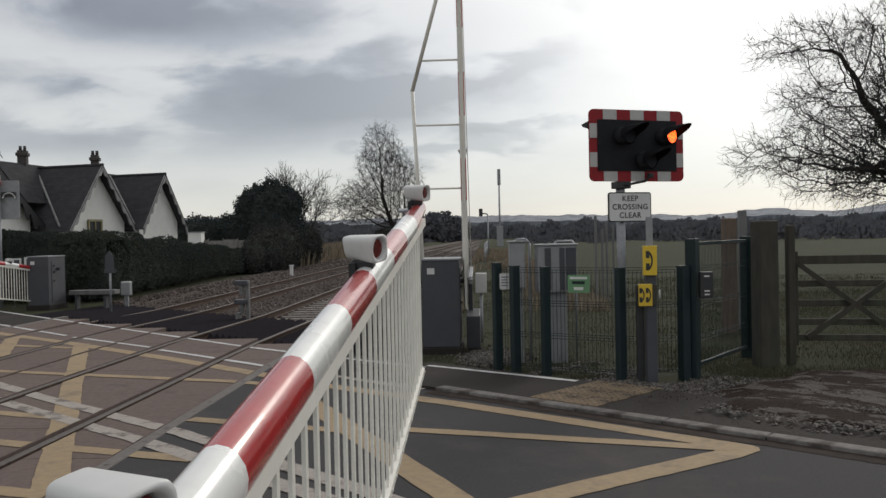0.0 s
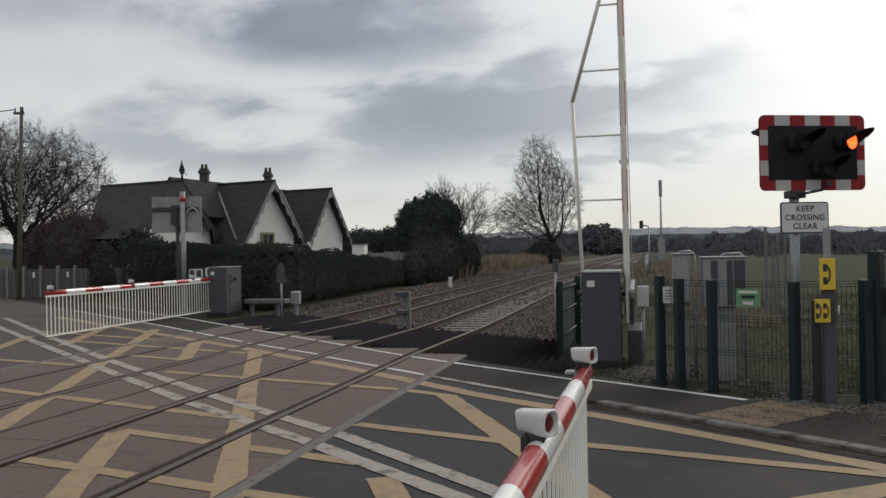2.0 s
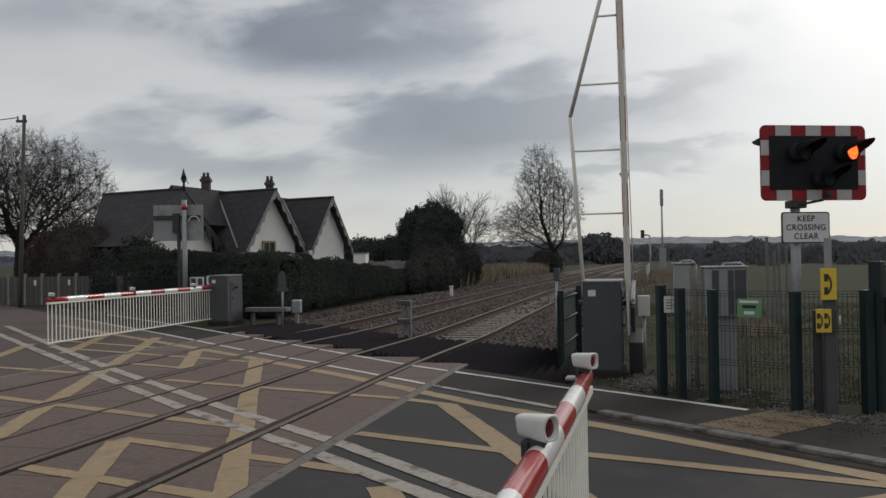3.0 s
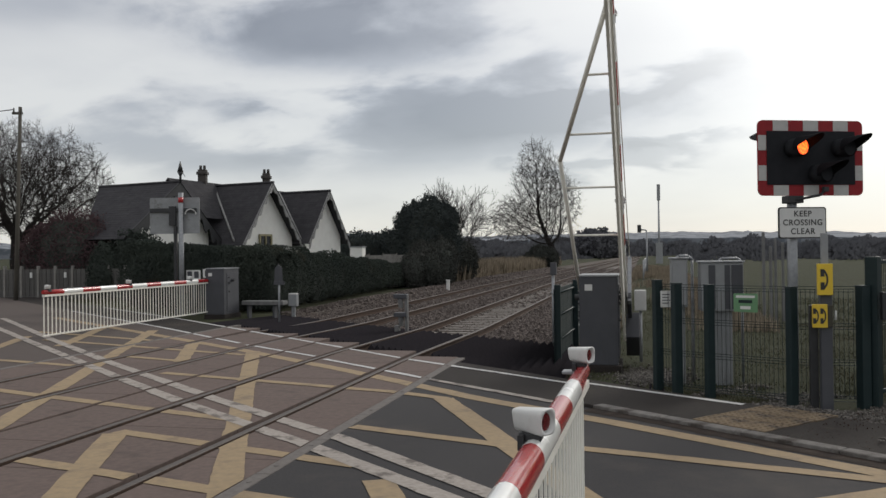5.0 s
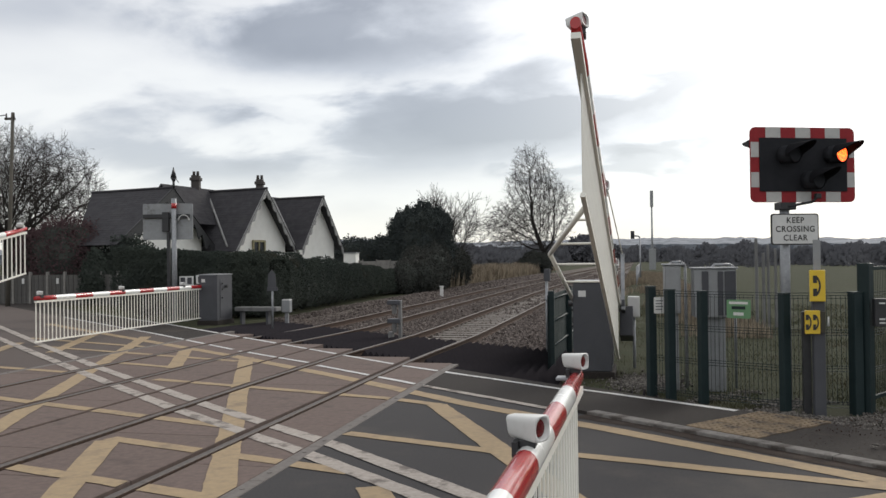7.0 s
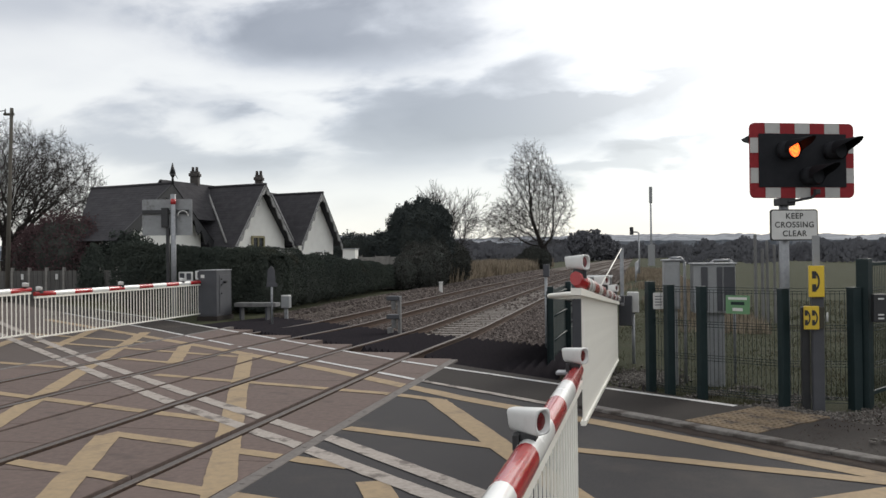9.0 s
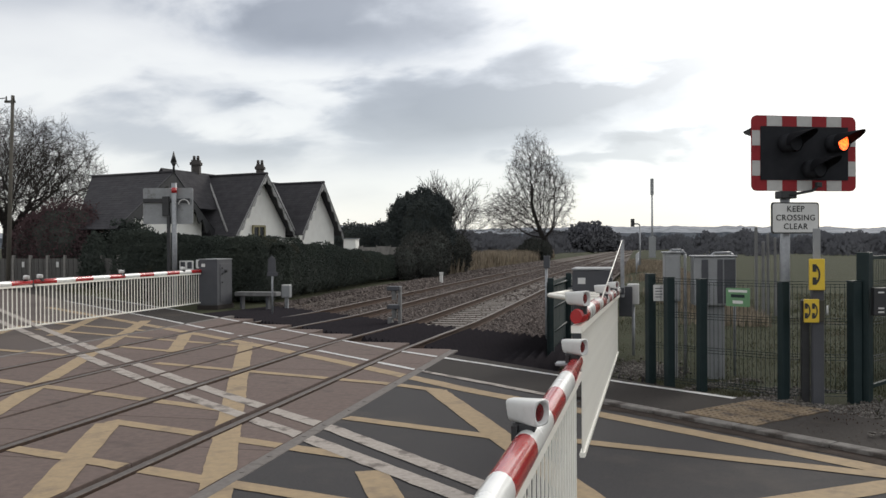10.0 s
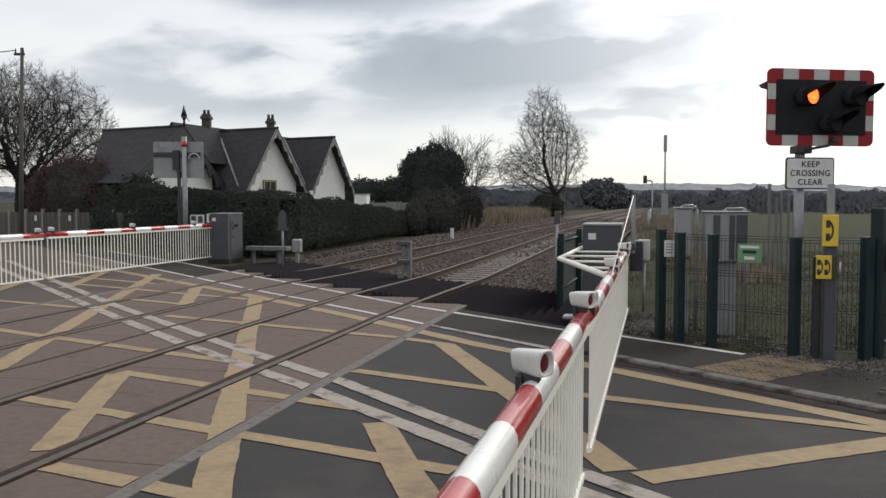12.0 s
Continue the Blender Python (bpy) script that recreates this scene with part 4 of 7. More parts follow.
def wig_wag():
    """The flashing signal with its notice; the face looks along local -y."""
    s = thing("road_signal", pose(5.545, 10.93, 0, 0, 0, 22), "flashing red wig-wag road signal with red and white border", "traffic signal")
    bm = bmesh.new()
    tube(bm, (0, 0.10, -0.2), (0, 0.10, 3.0), 0.057, seg=16)
    part("post", bm, M_GALV, s)
    zc, w, h, cx = 2.778, 1.36, 0.90, 0.195
    bm = bmesh.new()
    plate(bm, [(x + cx, z + zc) for x, z in rounded(w, h, 0.07)], 0.0, 0.02)
    part("border_board", bm, M_SHADEDRED, s, "red backing board with rounded corners")
    bm = bmesh.new()
    plate(bm, [(x + cx, z + zc) for x, z in rounded(w - 0.22, h - 0.26, 0.01)], -0.012, -0.004)
    part("backboard", bm, M_BACKBOARD, s, "matt black inner backboard")
    stripes = []
    for k in (1, 3, 5):
        x = cx - w / 2 + w * k / 7
        stripes += [(x, x + w / 7, zc + h / 2 - 0.126, zc + h / 2 - 0.003), (x, x + w / 7, zc - h / 2 + 0.003, zc - h / 2 + 0.126)]
    for z0 in (zc - h / 2 + h / 5, zc - h / 2 + 3 * h / 5):
        stripes += [(cx - w / 2 + 0.003, cx - w / 2 + 0.106, z0, z0 + h / 5), (cx + w / 2 - 0.106, cx + w / 2 - 0.003, z0, z0 + h / 5)]
    for x0, x1, z0, z1 in stripes:
        bm = bmesh.new()
        box(bm, x0, x1, -0.004, -0.001, z0, z1)
        part("white_stripe", bm, M_SHADEDSTRIPE, s)
    AIM = 20
    for name, x, z, on in (("left", cx - 0.245, zc + 0.115, True), ("right", cx + 0.36, zc + 0.115, False), ("lower", cx + 0.06, zc - 0.19, None)):
        aim = pose(x, -0.12, z, 0, 0, AIM)
        bm = bmesh.new()
        tube(bm, (0, 0.10, 0), (0, -0.005, 0), 0.10, 0.112, 24)
        tube(bm, (0, -0.005, 0), (0, -0.075, 0), 0.112, 0.118, 24, caps=False)
        tube(bm, (0, -0.075, 0), (0, -0.0051, 0), 0.105, 0.102, 24, caps=False)
        part("lamp_housing", bm, M_BACKBOARD, s, "", aim)
        # hood: an open sleeve above the lens, longer at the top
        bm = bmesh.new()
        ring = []
        for k in range(17):
            a = radians(-20 + 220 * k / 16)
            reach = 0.05 + 0.27 * max(0.0, math.sin(a)) ** 0.8
            ring.append([bm.verts.new((r * math.cos(a), y, r * math.sin(a))) for r, y in ((0.120, -0.03), (0.128, -0.03 - reach), (0.122, -0.03 - reach), (0.114, -0.03))])
        for p, q in zip(ring, ring[1:]):
            for i in range(4):
                bm.faces.new((p[i], q[i], q[(i + 1) % 4], p[(i + 1) % 4]))
        bm.faces.new(ring[0])
        bm.faces.new(ring[-1][::-1])
        part("hood", bm, M_HOOD, s, "black lamp hood", aim)
        # a two-faced lens that turns its lit or its dark side forward
        bm = bmesh.new()
        tube(bm, (0, -0.006, 0), (0, 0.006, 0), 0.1, 0.1, 28, 1)
        f = bm.faces.new([bm.verts.new((0.093 * math.cos(k * math.tau / 28), -0.0075, 0.093 * math.sin(k * math.tau / 28))) for k in range(28)])
        f.material_index = 0
        lens = part("lens", bm, [M_LIT, M_BACKBOARD], s, "round red lens")
        seat = aim @ pose(0, -0.070, 0)
        if on is None:
            lens.matrix_basis = seat @ pose(0, 0, 0, 0, 0, 180)
            continue
        state = lambda t: any(a <= t < b for a, b in L_ON) == on
        changes = sorted({t for ab in L_ON for t in ab if 0 < t < 11.9})
        ang = 0.0 if state(0.0) else 180.0
        rows = [(0.0, seat @ pose(0, 0, 0, 0, 0, ang))]
        for t in changes:
            f0 = round(t * 30) / 30
            rows += [(f0 + k / 30, seat @ pose(0, 0, 0, 0, 0, ang + 60 * k)) for k in range(4)]
            ang += 180
        rows.append((12.0, seat @ pose(0, 0, 0, 0, 0, ang)))
        MOVING.append((lens, rows))
    for sx in (-1, 1):
        bm = bmesh.new()
        a = [bm.verts.new(v) for v in ((cx + sx * w / 2, 0.02, zc + 0.30), (cx + sx * (w / 2 + 0.10), 0.02, zc + 0.25), (cx + sx * w / 2, 0.02, zc + 0.20), (cx + sx * w / 2, 0.16, zc + 0.24))]
        bm.faces.new(a[:3]), bm.faces.new((a[0], a[3], a[1])), bm.faces.new((a[1], a[3], a[2])), bm.faces.new((a[0], a[2], a[3]))
        part("side_visor", bm, M_DARK, s)
    bm = bmesh.new()
    box(bm, -0.10, 0.10, 0.0, 0.16, 2.24, 2.33, bevel=0.01)
    path_tube(bm, [(0.0, 0.0, 2.28), (0.28, -0.04, 2.33), (0.36, -0.05, 2.40)], 0.016)
    box(bm, 0.31, 0.38, -0.08, -0.03, 2.37, 2.43, bevel=0.008)
    part("bracket_arm", bm, M_DARK, s)
    # notice
    bm = bmesh.new()
    plate(bm, [(x + 0.075, z + 2.005) for x, z in rounded(0.62, 0.375, 0.035)], 0.0, 0.015)
    bd = part("notice_board", bm, M_BLACKTXT, s, "black edged notice")
    bm = bmesh.new()
    plate(bm, [(x + 0.075, z + 2.005) for x, z in rounded(0.59, 0.345, 0.028)], -0.004, -0.001)
    part("notice_face", bm, M_SIGNWHITE, bd, "white notice face")
    for k, word in enumerate(("KEEP", "CROSSING", "CLEAR")):
        letters(word, 0.098, pose(0.075, -0.007, 2.005 + 0.105 - k * 0.105, 90, 0, 0), bd, M_BLACKTXT)
    return s


def letters(word, size, at, parent, mat):
    cu = bpy.data.curves.new("text", "FONT")
    cu.body, cu.size, cu.align_x, cu.align_y, cu.extrude, cu.space_character = word, size, "CENTER", "CENTER", 0.001, 1.12
    cu.offset = size * 0.012
    tmp = bpy.data.objects.new("text", cu)
    scene.collection.objects.link(tmp)
    bpy.context.view_layer.update()
    me = bpy.data.meshes.new_from_object(tmp.evaluated_get(bpy.context.evaluated_depsgraph_get()))
    bpy.data.objects.remove(tmp)
    me.materials.clear()
    me.materials.append(mat)
    ob = new("lettering", me)
    ob.parent, ob.matrix_basis = parent, at
    ob["label"] = "black capitals reading " + word
    return ob


barrier(pose(3.12, 12.95, 0, 0, 0, 180), 8.04, -0.365, EXIT, "banded boom barrier with white skirt lowering from grey machine", (1.95, 4.85, 7.87), brace=0.71, top_lens=-1, stay=True, skirt_end=0.48, yaw=-0.45)
barrier(pose(3.03, -2.0, 0.012), 6.93, 0.30, ENTRY_NEAR, "banded boom barrier with cream skirt closing over the footway", (3.0, 4.9, 6.80), top_lens=1, h=1.2, bands=0.485, tip_band=0.67, sag=0.019, yaw=-0.8, tip_rest=True)
barrier(pose(-7.92, 22.35, 0, 0, 0, 180), 7.2, 0.24, ENTRY, "closed banded boom barrier with cream skirt by the hedge", (1.4, 4.2, 7.05), top_lens=1, w=0.55)
barrier(pose(-7.9, 8.2, 0), 6.85, -0.26, EXIT_FAR, "banded boom barrier with cream skirt lowering across the road", (2.2, 4.4, 6.7), top_lens=-1)
wig_wag()


# ---- fences, posts and cabinets beyond the footway ----
def wire_panel(bm, p0, p1, z0, z1, gap=0.05, r=0.0035, bars=(0.0, 0.33, 0.66, 1.0)):
    """A welded mesh panel with stiffening bends, between two posts."""
    a, b = Vector((*p0, 0)), Vector((*p1, 0))
    n = max(2, round((b - a).length / gap))
    for k in range(1, n):
        p = a.lerp(b, k / n)
        tube(bm, (p.x, p.y, z0), (p.x, p.y, z1), r, seg=4, caps=False, smooth=False)
    side = Vector((-(b - a).normalized().y, (b - a).normalized().x, 0)) * 0.02
    for f in bars:
        z = z0 + (z1 - z0) * f
        for dz, s in ((-0.03, 0), (0.0, 1), (0.03, 0)):
            tube(bm, a + side * s + Vector((0, 0, z + dz)), b + side * s + Vector((0, 0, z + dz)), r * 1.3, seg=4, caps=False, smooth=False)


def mesh_fence():
    f = thing("mesh_fence", pose(0, 0, 0), "dark green welded mesh fence on square steel posts", "fence")
    posts = [(3.92, 11.02, 1.32, 0.10), (4.14, 10.75, 1.29, 0.10), (4.50, 10.50, 1.28, 0.095), (5.33, 10.03, 1.27, 0.095), (6.06, 10.06, 1.28, 0.11)]
    for x, y, h, w in posts:
        bm = bmesh.new()
        box(bm, -w / 2, w / 2, -w / 2, w / 2, -0.25, h, bevel=0.008)
        box(bm, -w / 2 - 0.004, w / 2 + 0.004, -w / 2 - 0.004, w / 2 + 0.004, h, h + 0.012, bevel=0.004)
        part("post", bm, M_FENCE, f, "", pose(x, y, 0, 0, 0, 28))
    for a, b in zip(posts, posts[1:]):
        bm = bmesh.new()
        wire_panel(bm, a[:2], b[:2], 0.06, 1.25)
        part("mesh_panel", bm, M_FENCE, f)
    bm = bmesh.new()
    plate(bm, rounded(0.13, 0.20, 0.01), 0.0, 0.006)
    part("notice", bm, M_SIGNWHITE, f, "small white notice sheet", pose(4.02, 10.86, 1.10, 0, 0, 10))
    bm = bmesh.new()
    for k in range(4):
        box(bm, -0.045, 0.045 - 0.01 * (k % 2), -0.003, -0.001, 0.05 - k * 0.035, 0.06 - k * 0.035)
    part("notice_bars", bm, M_GREY, f, "rows of small print", pose(4.02, 10.86, 1.10, 0, 0, 10))


def green_notice():
    s = thing("green_notice", pose(4.88, 10.25, 1.09, 0, 0, -30), "small green notice board wired to the mesh fence", "sign")
    bm = bmesh.new()
    plate(bm, rounded(0.28, 0.21, 0.012), -0.006, 0.0)
    part("board", bm, M_SIGNGREEN, s)
    for z, w, h, m in ((0.07, 0.22, 0.028, M_SIGNWHITE), (0.015, 0.16, 0.035, M_FENCE), (-0.055, 0.12, 0.035, M_SIGNWHITE)):
        bm = bmesh.new()
        box(bm, -w / 2, w / 2, -0.009, -0.007, z - h / 2, z + h / 2)
        part("print_bar", bm, m, s)


def foot_gate():
    g = thing("pedestrian_gate", pose(0, 0, 0), "green mesh pedestrian gate standing open between two posts", "gate")
    a, b = (6.18, 10.12), (7.33, 11.83)
    ang = math.degrees(math.atan2(b[1] - a[1], b[0] - a[0]))
    for (x, y), w, h in ((a, 0.13, 1.60), (b, 0.17, 1.60)):
        bm = bmesh.new()
        box(bm, -w / 2, w / 2, -w / 2, w / 2, -0.25, h, bevel=0.008)
        part("post", bm, M_FENCE, g, "", pose(x, y, 0, 0, 0, ang))
    ln = math.hypot(b[0] - a[0], b[1] - a[1])
    bm = bmesh.new()
    for z in (0.12, 1.54):
        box(bm, 0.08, ln - 0.09, -0.02, 0.02, z - 0.02, z + 0.02, bevel=0.004)
    for x in (0.09, ln - 0.12):
        box(bm, x - 0.02, x + 0.02, -0.02, 0.02, 0.12, 1.54, bevel=0.004)
    part("gate_frame", bm, M_FENCE, g, "", pose(*a, 0, 0, 0, ang))
    bm = bmesh.new()
    wire_panel(bm, (0.1, 0), (ln - 0.12, 0), 0.14, 1.52, bars=(0.2, 0.5, 0.8))
    part("mesh_panel", bm, M_FENCE, g, "", pose(*a, 0, 0, 0, ang))
    bm = bmesh.new()
    box(bm, -0.075, 0.075, -0.05, 0.03, 0.92, 1.22, bevel=0.008)
    part("latch_box", bm, M_DARK, g, "black latch box", pose(6.30, 10.02, 0, 0, 0, 8))
    for z in (1.17, 1.0, 0.96):
        bm = bmesh.new()
        box(bm, -0.03, 0.03, -0.054, -0.051, z - 0.008, z + 0.008)
        part("latch_bar", bm, M_SIGNWHITE, g, "", pose(6.30, 10.02, 0, 0, 0, 8))


def handset(bm, ax, z, k):
    """A telephone handset symbol: two ends joined by a bow."""
    for z0, z1, x0, x1 in ((0.03, 0.11, -0.035, 0.0), (-0.11, -0.03, -0.035, 0.0)):
        box(bm, ax + x0 * k, ax + (x1 + 0.005) * k, -0.104, -0.101, z + z0 * k, z + z1 * k, bevel=0.0008)
    for i in range(8):
        a0, a1 = radians(-62 + 124 * i / 8), radians(-62 + 124 * (i + 1) / 8)
        bm.faces.new([bm.verts.new((ax + (-0.028 + r * math.cos(a) * 0.62) * k, -0.104, z + r * math.sin(a) * k)) for r, a in ((0.085, a0), (0.115, a0), (0.115, a1), (0.085, a1))])


def phone_post():
    p = thing("phone_sign_post", pose(5.66, 9.92, 0), "grey square post with yellow emergency telephone signs", "sign post")
    bm = bmesh.new()
    box(bm, -0.06, 0.06, -0.05, 0.07, -0.2, 1.25, bevel=0.01)
    part("post", bm, M_GREY, p)
    bm = bmesh.new()
    box(bm, -0.035, 0.035, 0.0, 0.06, 1.2, 1.86, bevel=0.006)
    part("upper_post", bm, M_LGREY, p, "pale grey upper post")
    bm = bmesh.new()
    box(bm, -0.15, -0.065, 0.06, 0.15, -0.2, 1.08, bevel=0.008)
    part("side_post", bm, M_DARK, p)
    for x, z, w, h, phones in ((-0.02, 1.365, 0.155, 0.335, (-0.012,)), (-0.075, 0.975, 0.15, 0.25, (-0.045, 0.028))):
        bm = bmesh.new()
        box(bm, x - w / 2, x + w / 2, -0.10, -0.055, z - h / 2, z + h / 2, bevel=0.006)
        sign = part("phone_sign", bm, M_PHONE, p, "yellow sign with a black handset")
        bm = bmesh.new()
        for off in phones:
            handset(bm, x + off, z, h / 0.335)
        part("handset", bm, M_BLACKTXT, sign, "black handset symbol")
    bm = bmesh.new()
    box(bm, 0.0, 0.055, -0.085, -0.052, 0.86, 1.09, bevel=0.004)
    part("side_plate", bm, M_WOOD, p, "brown edge of a second sign")
    bm = bmesh.new()
    tube(bm, (0.09, -0.03, 0.93), (0.095, -0.03, 1.03), 0.014, 0.008, 7)
    part("white_tag", bm, M_SIGNWHITE, p, "torn white tag")


def track_cabinet(x, y, w, d, h, label, doors, foot):
    """A cabinet head on a narrower pedestal."""
    c = thing("trackside_cabinet", pose(x, y, 0, 0, 0, 3), label, "equipment cabinet", "trackside cabinets")
    head = h - 0.62
    bm = bmesh.new()
    box(bm, -w / 2, w / 2, -d / 2, d / 2, head, h, bevel=0.012)
    part("cabinet", bm, M_LGREY, c)
    bm = bmesh.new()
    box(bm, foot[0], foot[1], -d * 0.3, d * 0.3, -0.15, head, bevel=0.010)
    for q in (0.3, 0.55, 0.8):
        fx = foot[0] + (foot[1] - foot[0]) * q
        box(bm, fx - 0.012, fx + 0.012, -d * 0.3 - 0.018, -d * 0.3, 0.0, head - 0.02)
    part("pedestal", bm, M_LGREY, c, "ribbed pale steel pedestal")
    bm = bmesh.new()
    box(bm, -w / 2 - 0.02, w / 2 + 0.02, -d / 2 - 0.02, d / 2 + 0.02, h, h + 0.022, bevel=0.008)
    part("roof", bm, M_GALV, c)
    if doors == 2:
        # slot shade laid on as dark plates, not cut into the front
        for x0, x1 in ((-0.165, -0.085), (0.03, 0.095)):
            bm = bmesh.new()
            box(bm, x0, x1, -d / 2 - 0.016, -d / 2 - 0.004, head + 0.03, h - 0.03, bevel=0.003)
            part("door_recess", bm, M_GREY, c, "dark strip standing for the shaded slot between the door leaves")
        # the cabinet's side in shade, put on the front as a darker plate
        bm = bmesh.new()
        box(bm, 0.115, w / 2 - 0.01, -d / 2 - 0.010, -d / 2 - 0.001, head + 0.03, h - 0.03, bevel=0.003)
        part("side_door", bm, M_GREY, c, "darker grey plate standing for the cabinet's shaded side")
    else:
        bm = bmesh.new()
        box(bm, -w / 2 + 0.015, w / 2 - 0.015, -d / 2 - 0.012, -d / 2, head + 0.03, h - 0.04, bevel=0.004)
        part("door", bm, M_LGREY, c)


def tube_hoop(x, y, w, h):
    t = thing("hoop_guard", pose(x, y, 0), "bent galvanised tube hoop over a cabinet", "guard rail")
    bm = bmesh.new()
    path_tube(bm, [(-w / 2, 0, -0.1), (-w / 2, 0, h - 0.05), (-w / 2 + 0.05, 0, h), (w / 2 - 0.05, 0, h), (w / 2, 0, h - 0.05), (w / 2, 0, -0.1)], 0.018)
    part("hoop", bm, M_GALV, t)


def timber_post(x, y, w, h, label, turn=0, mat=M_WOOD):
    p = thing("timber_post", pose(x, y, 0, 0, 0, turn), label, "post", "timber posts")
    bm = bmesh.new()
    box(bm, -w / 2, w / 2, -w / 2, w / 2, -0.3, h, bevel=0.02)
    for v in bm.verts:
        v.co += Vector((noise.noise(v.co * 5 + Vector((x, y, 0))), noise.noise(v.co * 5 + Vector((y, x, 3))), 0)) * 0.02
    part("shaft", bm, mat, p)


def field_gate():
    g = thing("field_gate", pose(7.66, 11.2, 0, 0, 0, -9), "weathered wooden five-bar field gate shut across the pasture", "gate")
    ln, bars = 3.6, (0.30, 0.50, 0.74, 0.99, 1.29)
    for z in bars:
        bm = bmesh.new()
        h = 0.055 if z == bars[-1] else 0.04
        box(bm, 0.0, ln, -0.02, 0.02, z - h, z + h, bevel=0.008)
        part("rail", bm, M_WOOD, g)
    for x in (0.05, ln - 0.05):
        bm = bmesh.new()
        box(bm, x - 0.05, x + 0.05, -0.03, 0.03, 0.2, 1.40, bevel=0.008)
        part("stile", bm, M_WOOD, g)
    for (xa, za), (xb, zb) in (((0.1, 1.24), (1.25, 0.36)), ((0.2, 0.31), (1.5, 1.26)), ((2.1, 1.26), (3.4, 0.31))):
        bm = bmesh.new()
        tube(bm, (xa, -0.035, za), (xb, -0.035, zb), 0.045, seg=4, smooth=False)
        part("brace", bm, M_WOOD, g)


def side_fence():
    f = thing("palisade_fence", pose(0, 0, 0), "dark green slatted fence running back beside the track", "fence")
    a, b = Vector((2.32, 14.2, 0)), Vector((2.50, 19.4, 0))
    n = 26
    bm = bmesh.new()
    box(bm, -0.088, 0.088, -0.005, 0.005, -0.3, 1.08, bevel=0.002)
    me = mesh_of("slat", bm, M_FENCE)
    for k in range(n + 1):
        ob = new("slat", me)
        ob.parent, ob.matrix_basis = f, pose(*a.lerp(b, k / n), 0, 0, 88)
    bm = bmesh.new()
    for z in (0.2, 0.62, 1.0):
        tube(bm, a + Vector((0.02, 0, z)), b + Vector((0.02, 0, z)), 0.022, seg=6)
    part("rail", bm, M_FENCE, f)
    for k in (0, 0.5, 1):
        bm = bmesh.new()
        p = a.lerp(b, k)
        box(bm, -0.05, 0.05, -0.05, 0.05, -0.2, 1.15, bevel=0.006)
        part("post", bm, M_FENCE, f, "", pose(p.x + 0.05, p.y, 0))


def lineside(x, y, h, name, label, head):
    s = thing(name, pose(x, y, -0.1), label, "railway post")
    bm = bmesh.new()
    tube(bm, (0, 0, -0.2), (0, 0, h + 0.1), 0.03, 0.028, 8)
    part("post", bm, M_GALV, s)
    head(s, h + 0.1)


def treadle():
    """Grey H-shaped trackside unit between the tracks."""
    s = thing("trackside_unit", pose(-1.78, 19.3, -0.12), "weathered pale concrete trackside unit with two stacked heads", "railway equipment")
    for z in (0.12, 0.55):
        bm = bmesh.new()
        box(bm, -0.15, 0.16, -0.12, 0.12, z + 0.22, z + 0.32, bevel=0.012)
        part("cap", bm, M_GREY, s)
        bm = bmesh.new()
        box(bm, -0.05, 0.05, -0.05, 0.05, z, z + 0.22, bevel=0.01)
        tube(bm, (0, -0.06, z + 0.16), (0, -0.09, z + 0.16), 0.05, seg=10)
        part("head", bm, M_PALEWOOD, s)
    bm = bmesh.new()
    box(bm, 0.10, 0.17, -0.06, 0.06, -0.15, 0.86, bevel=0.01)
    part("upright", bm, M_PALEWOOD, s)
    bm = bmesh.new()
    box(bm, -0.14, -0.04, -0.09, 0.09, -0.15, 0.14, bevel=0.01)
    part("foot_block", bm, M_PALEWOOD, s)


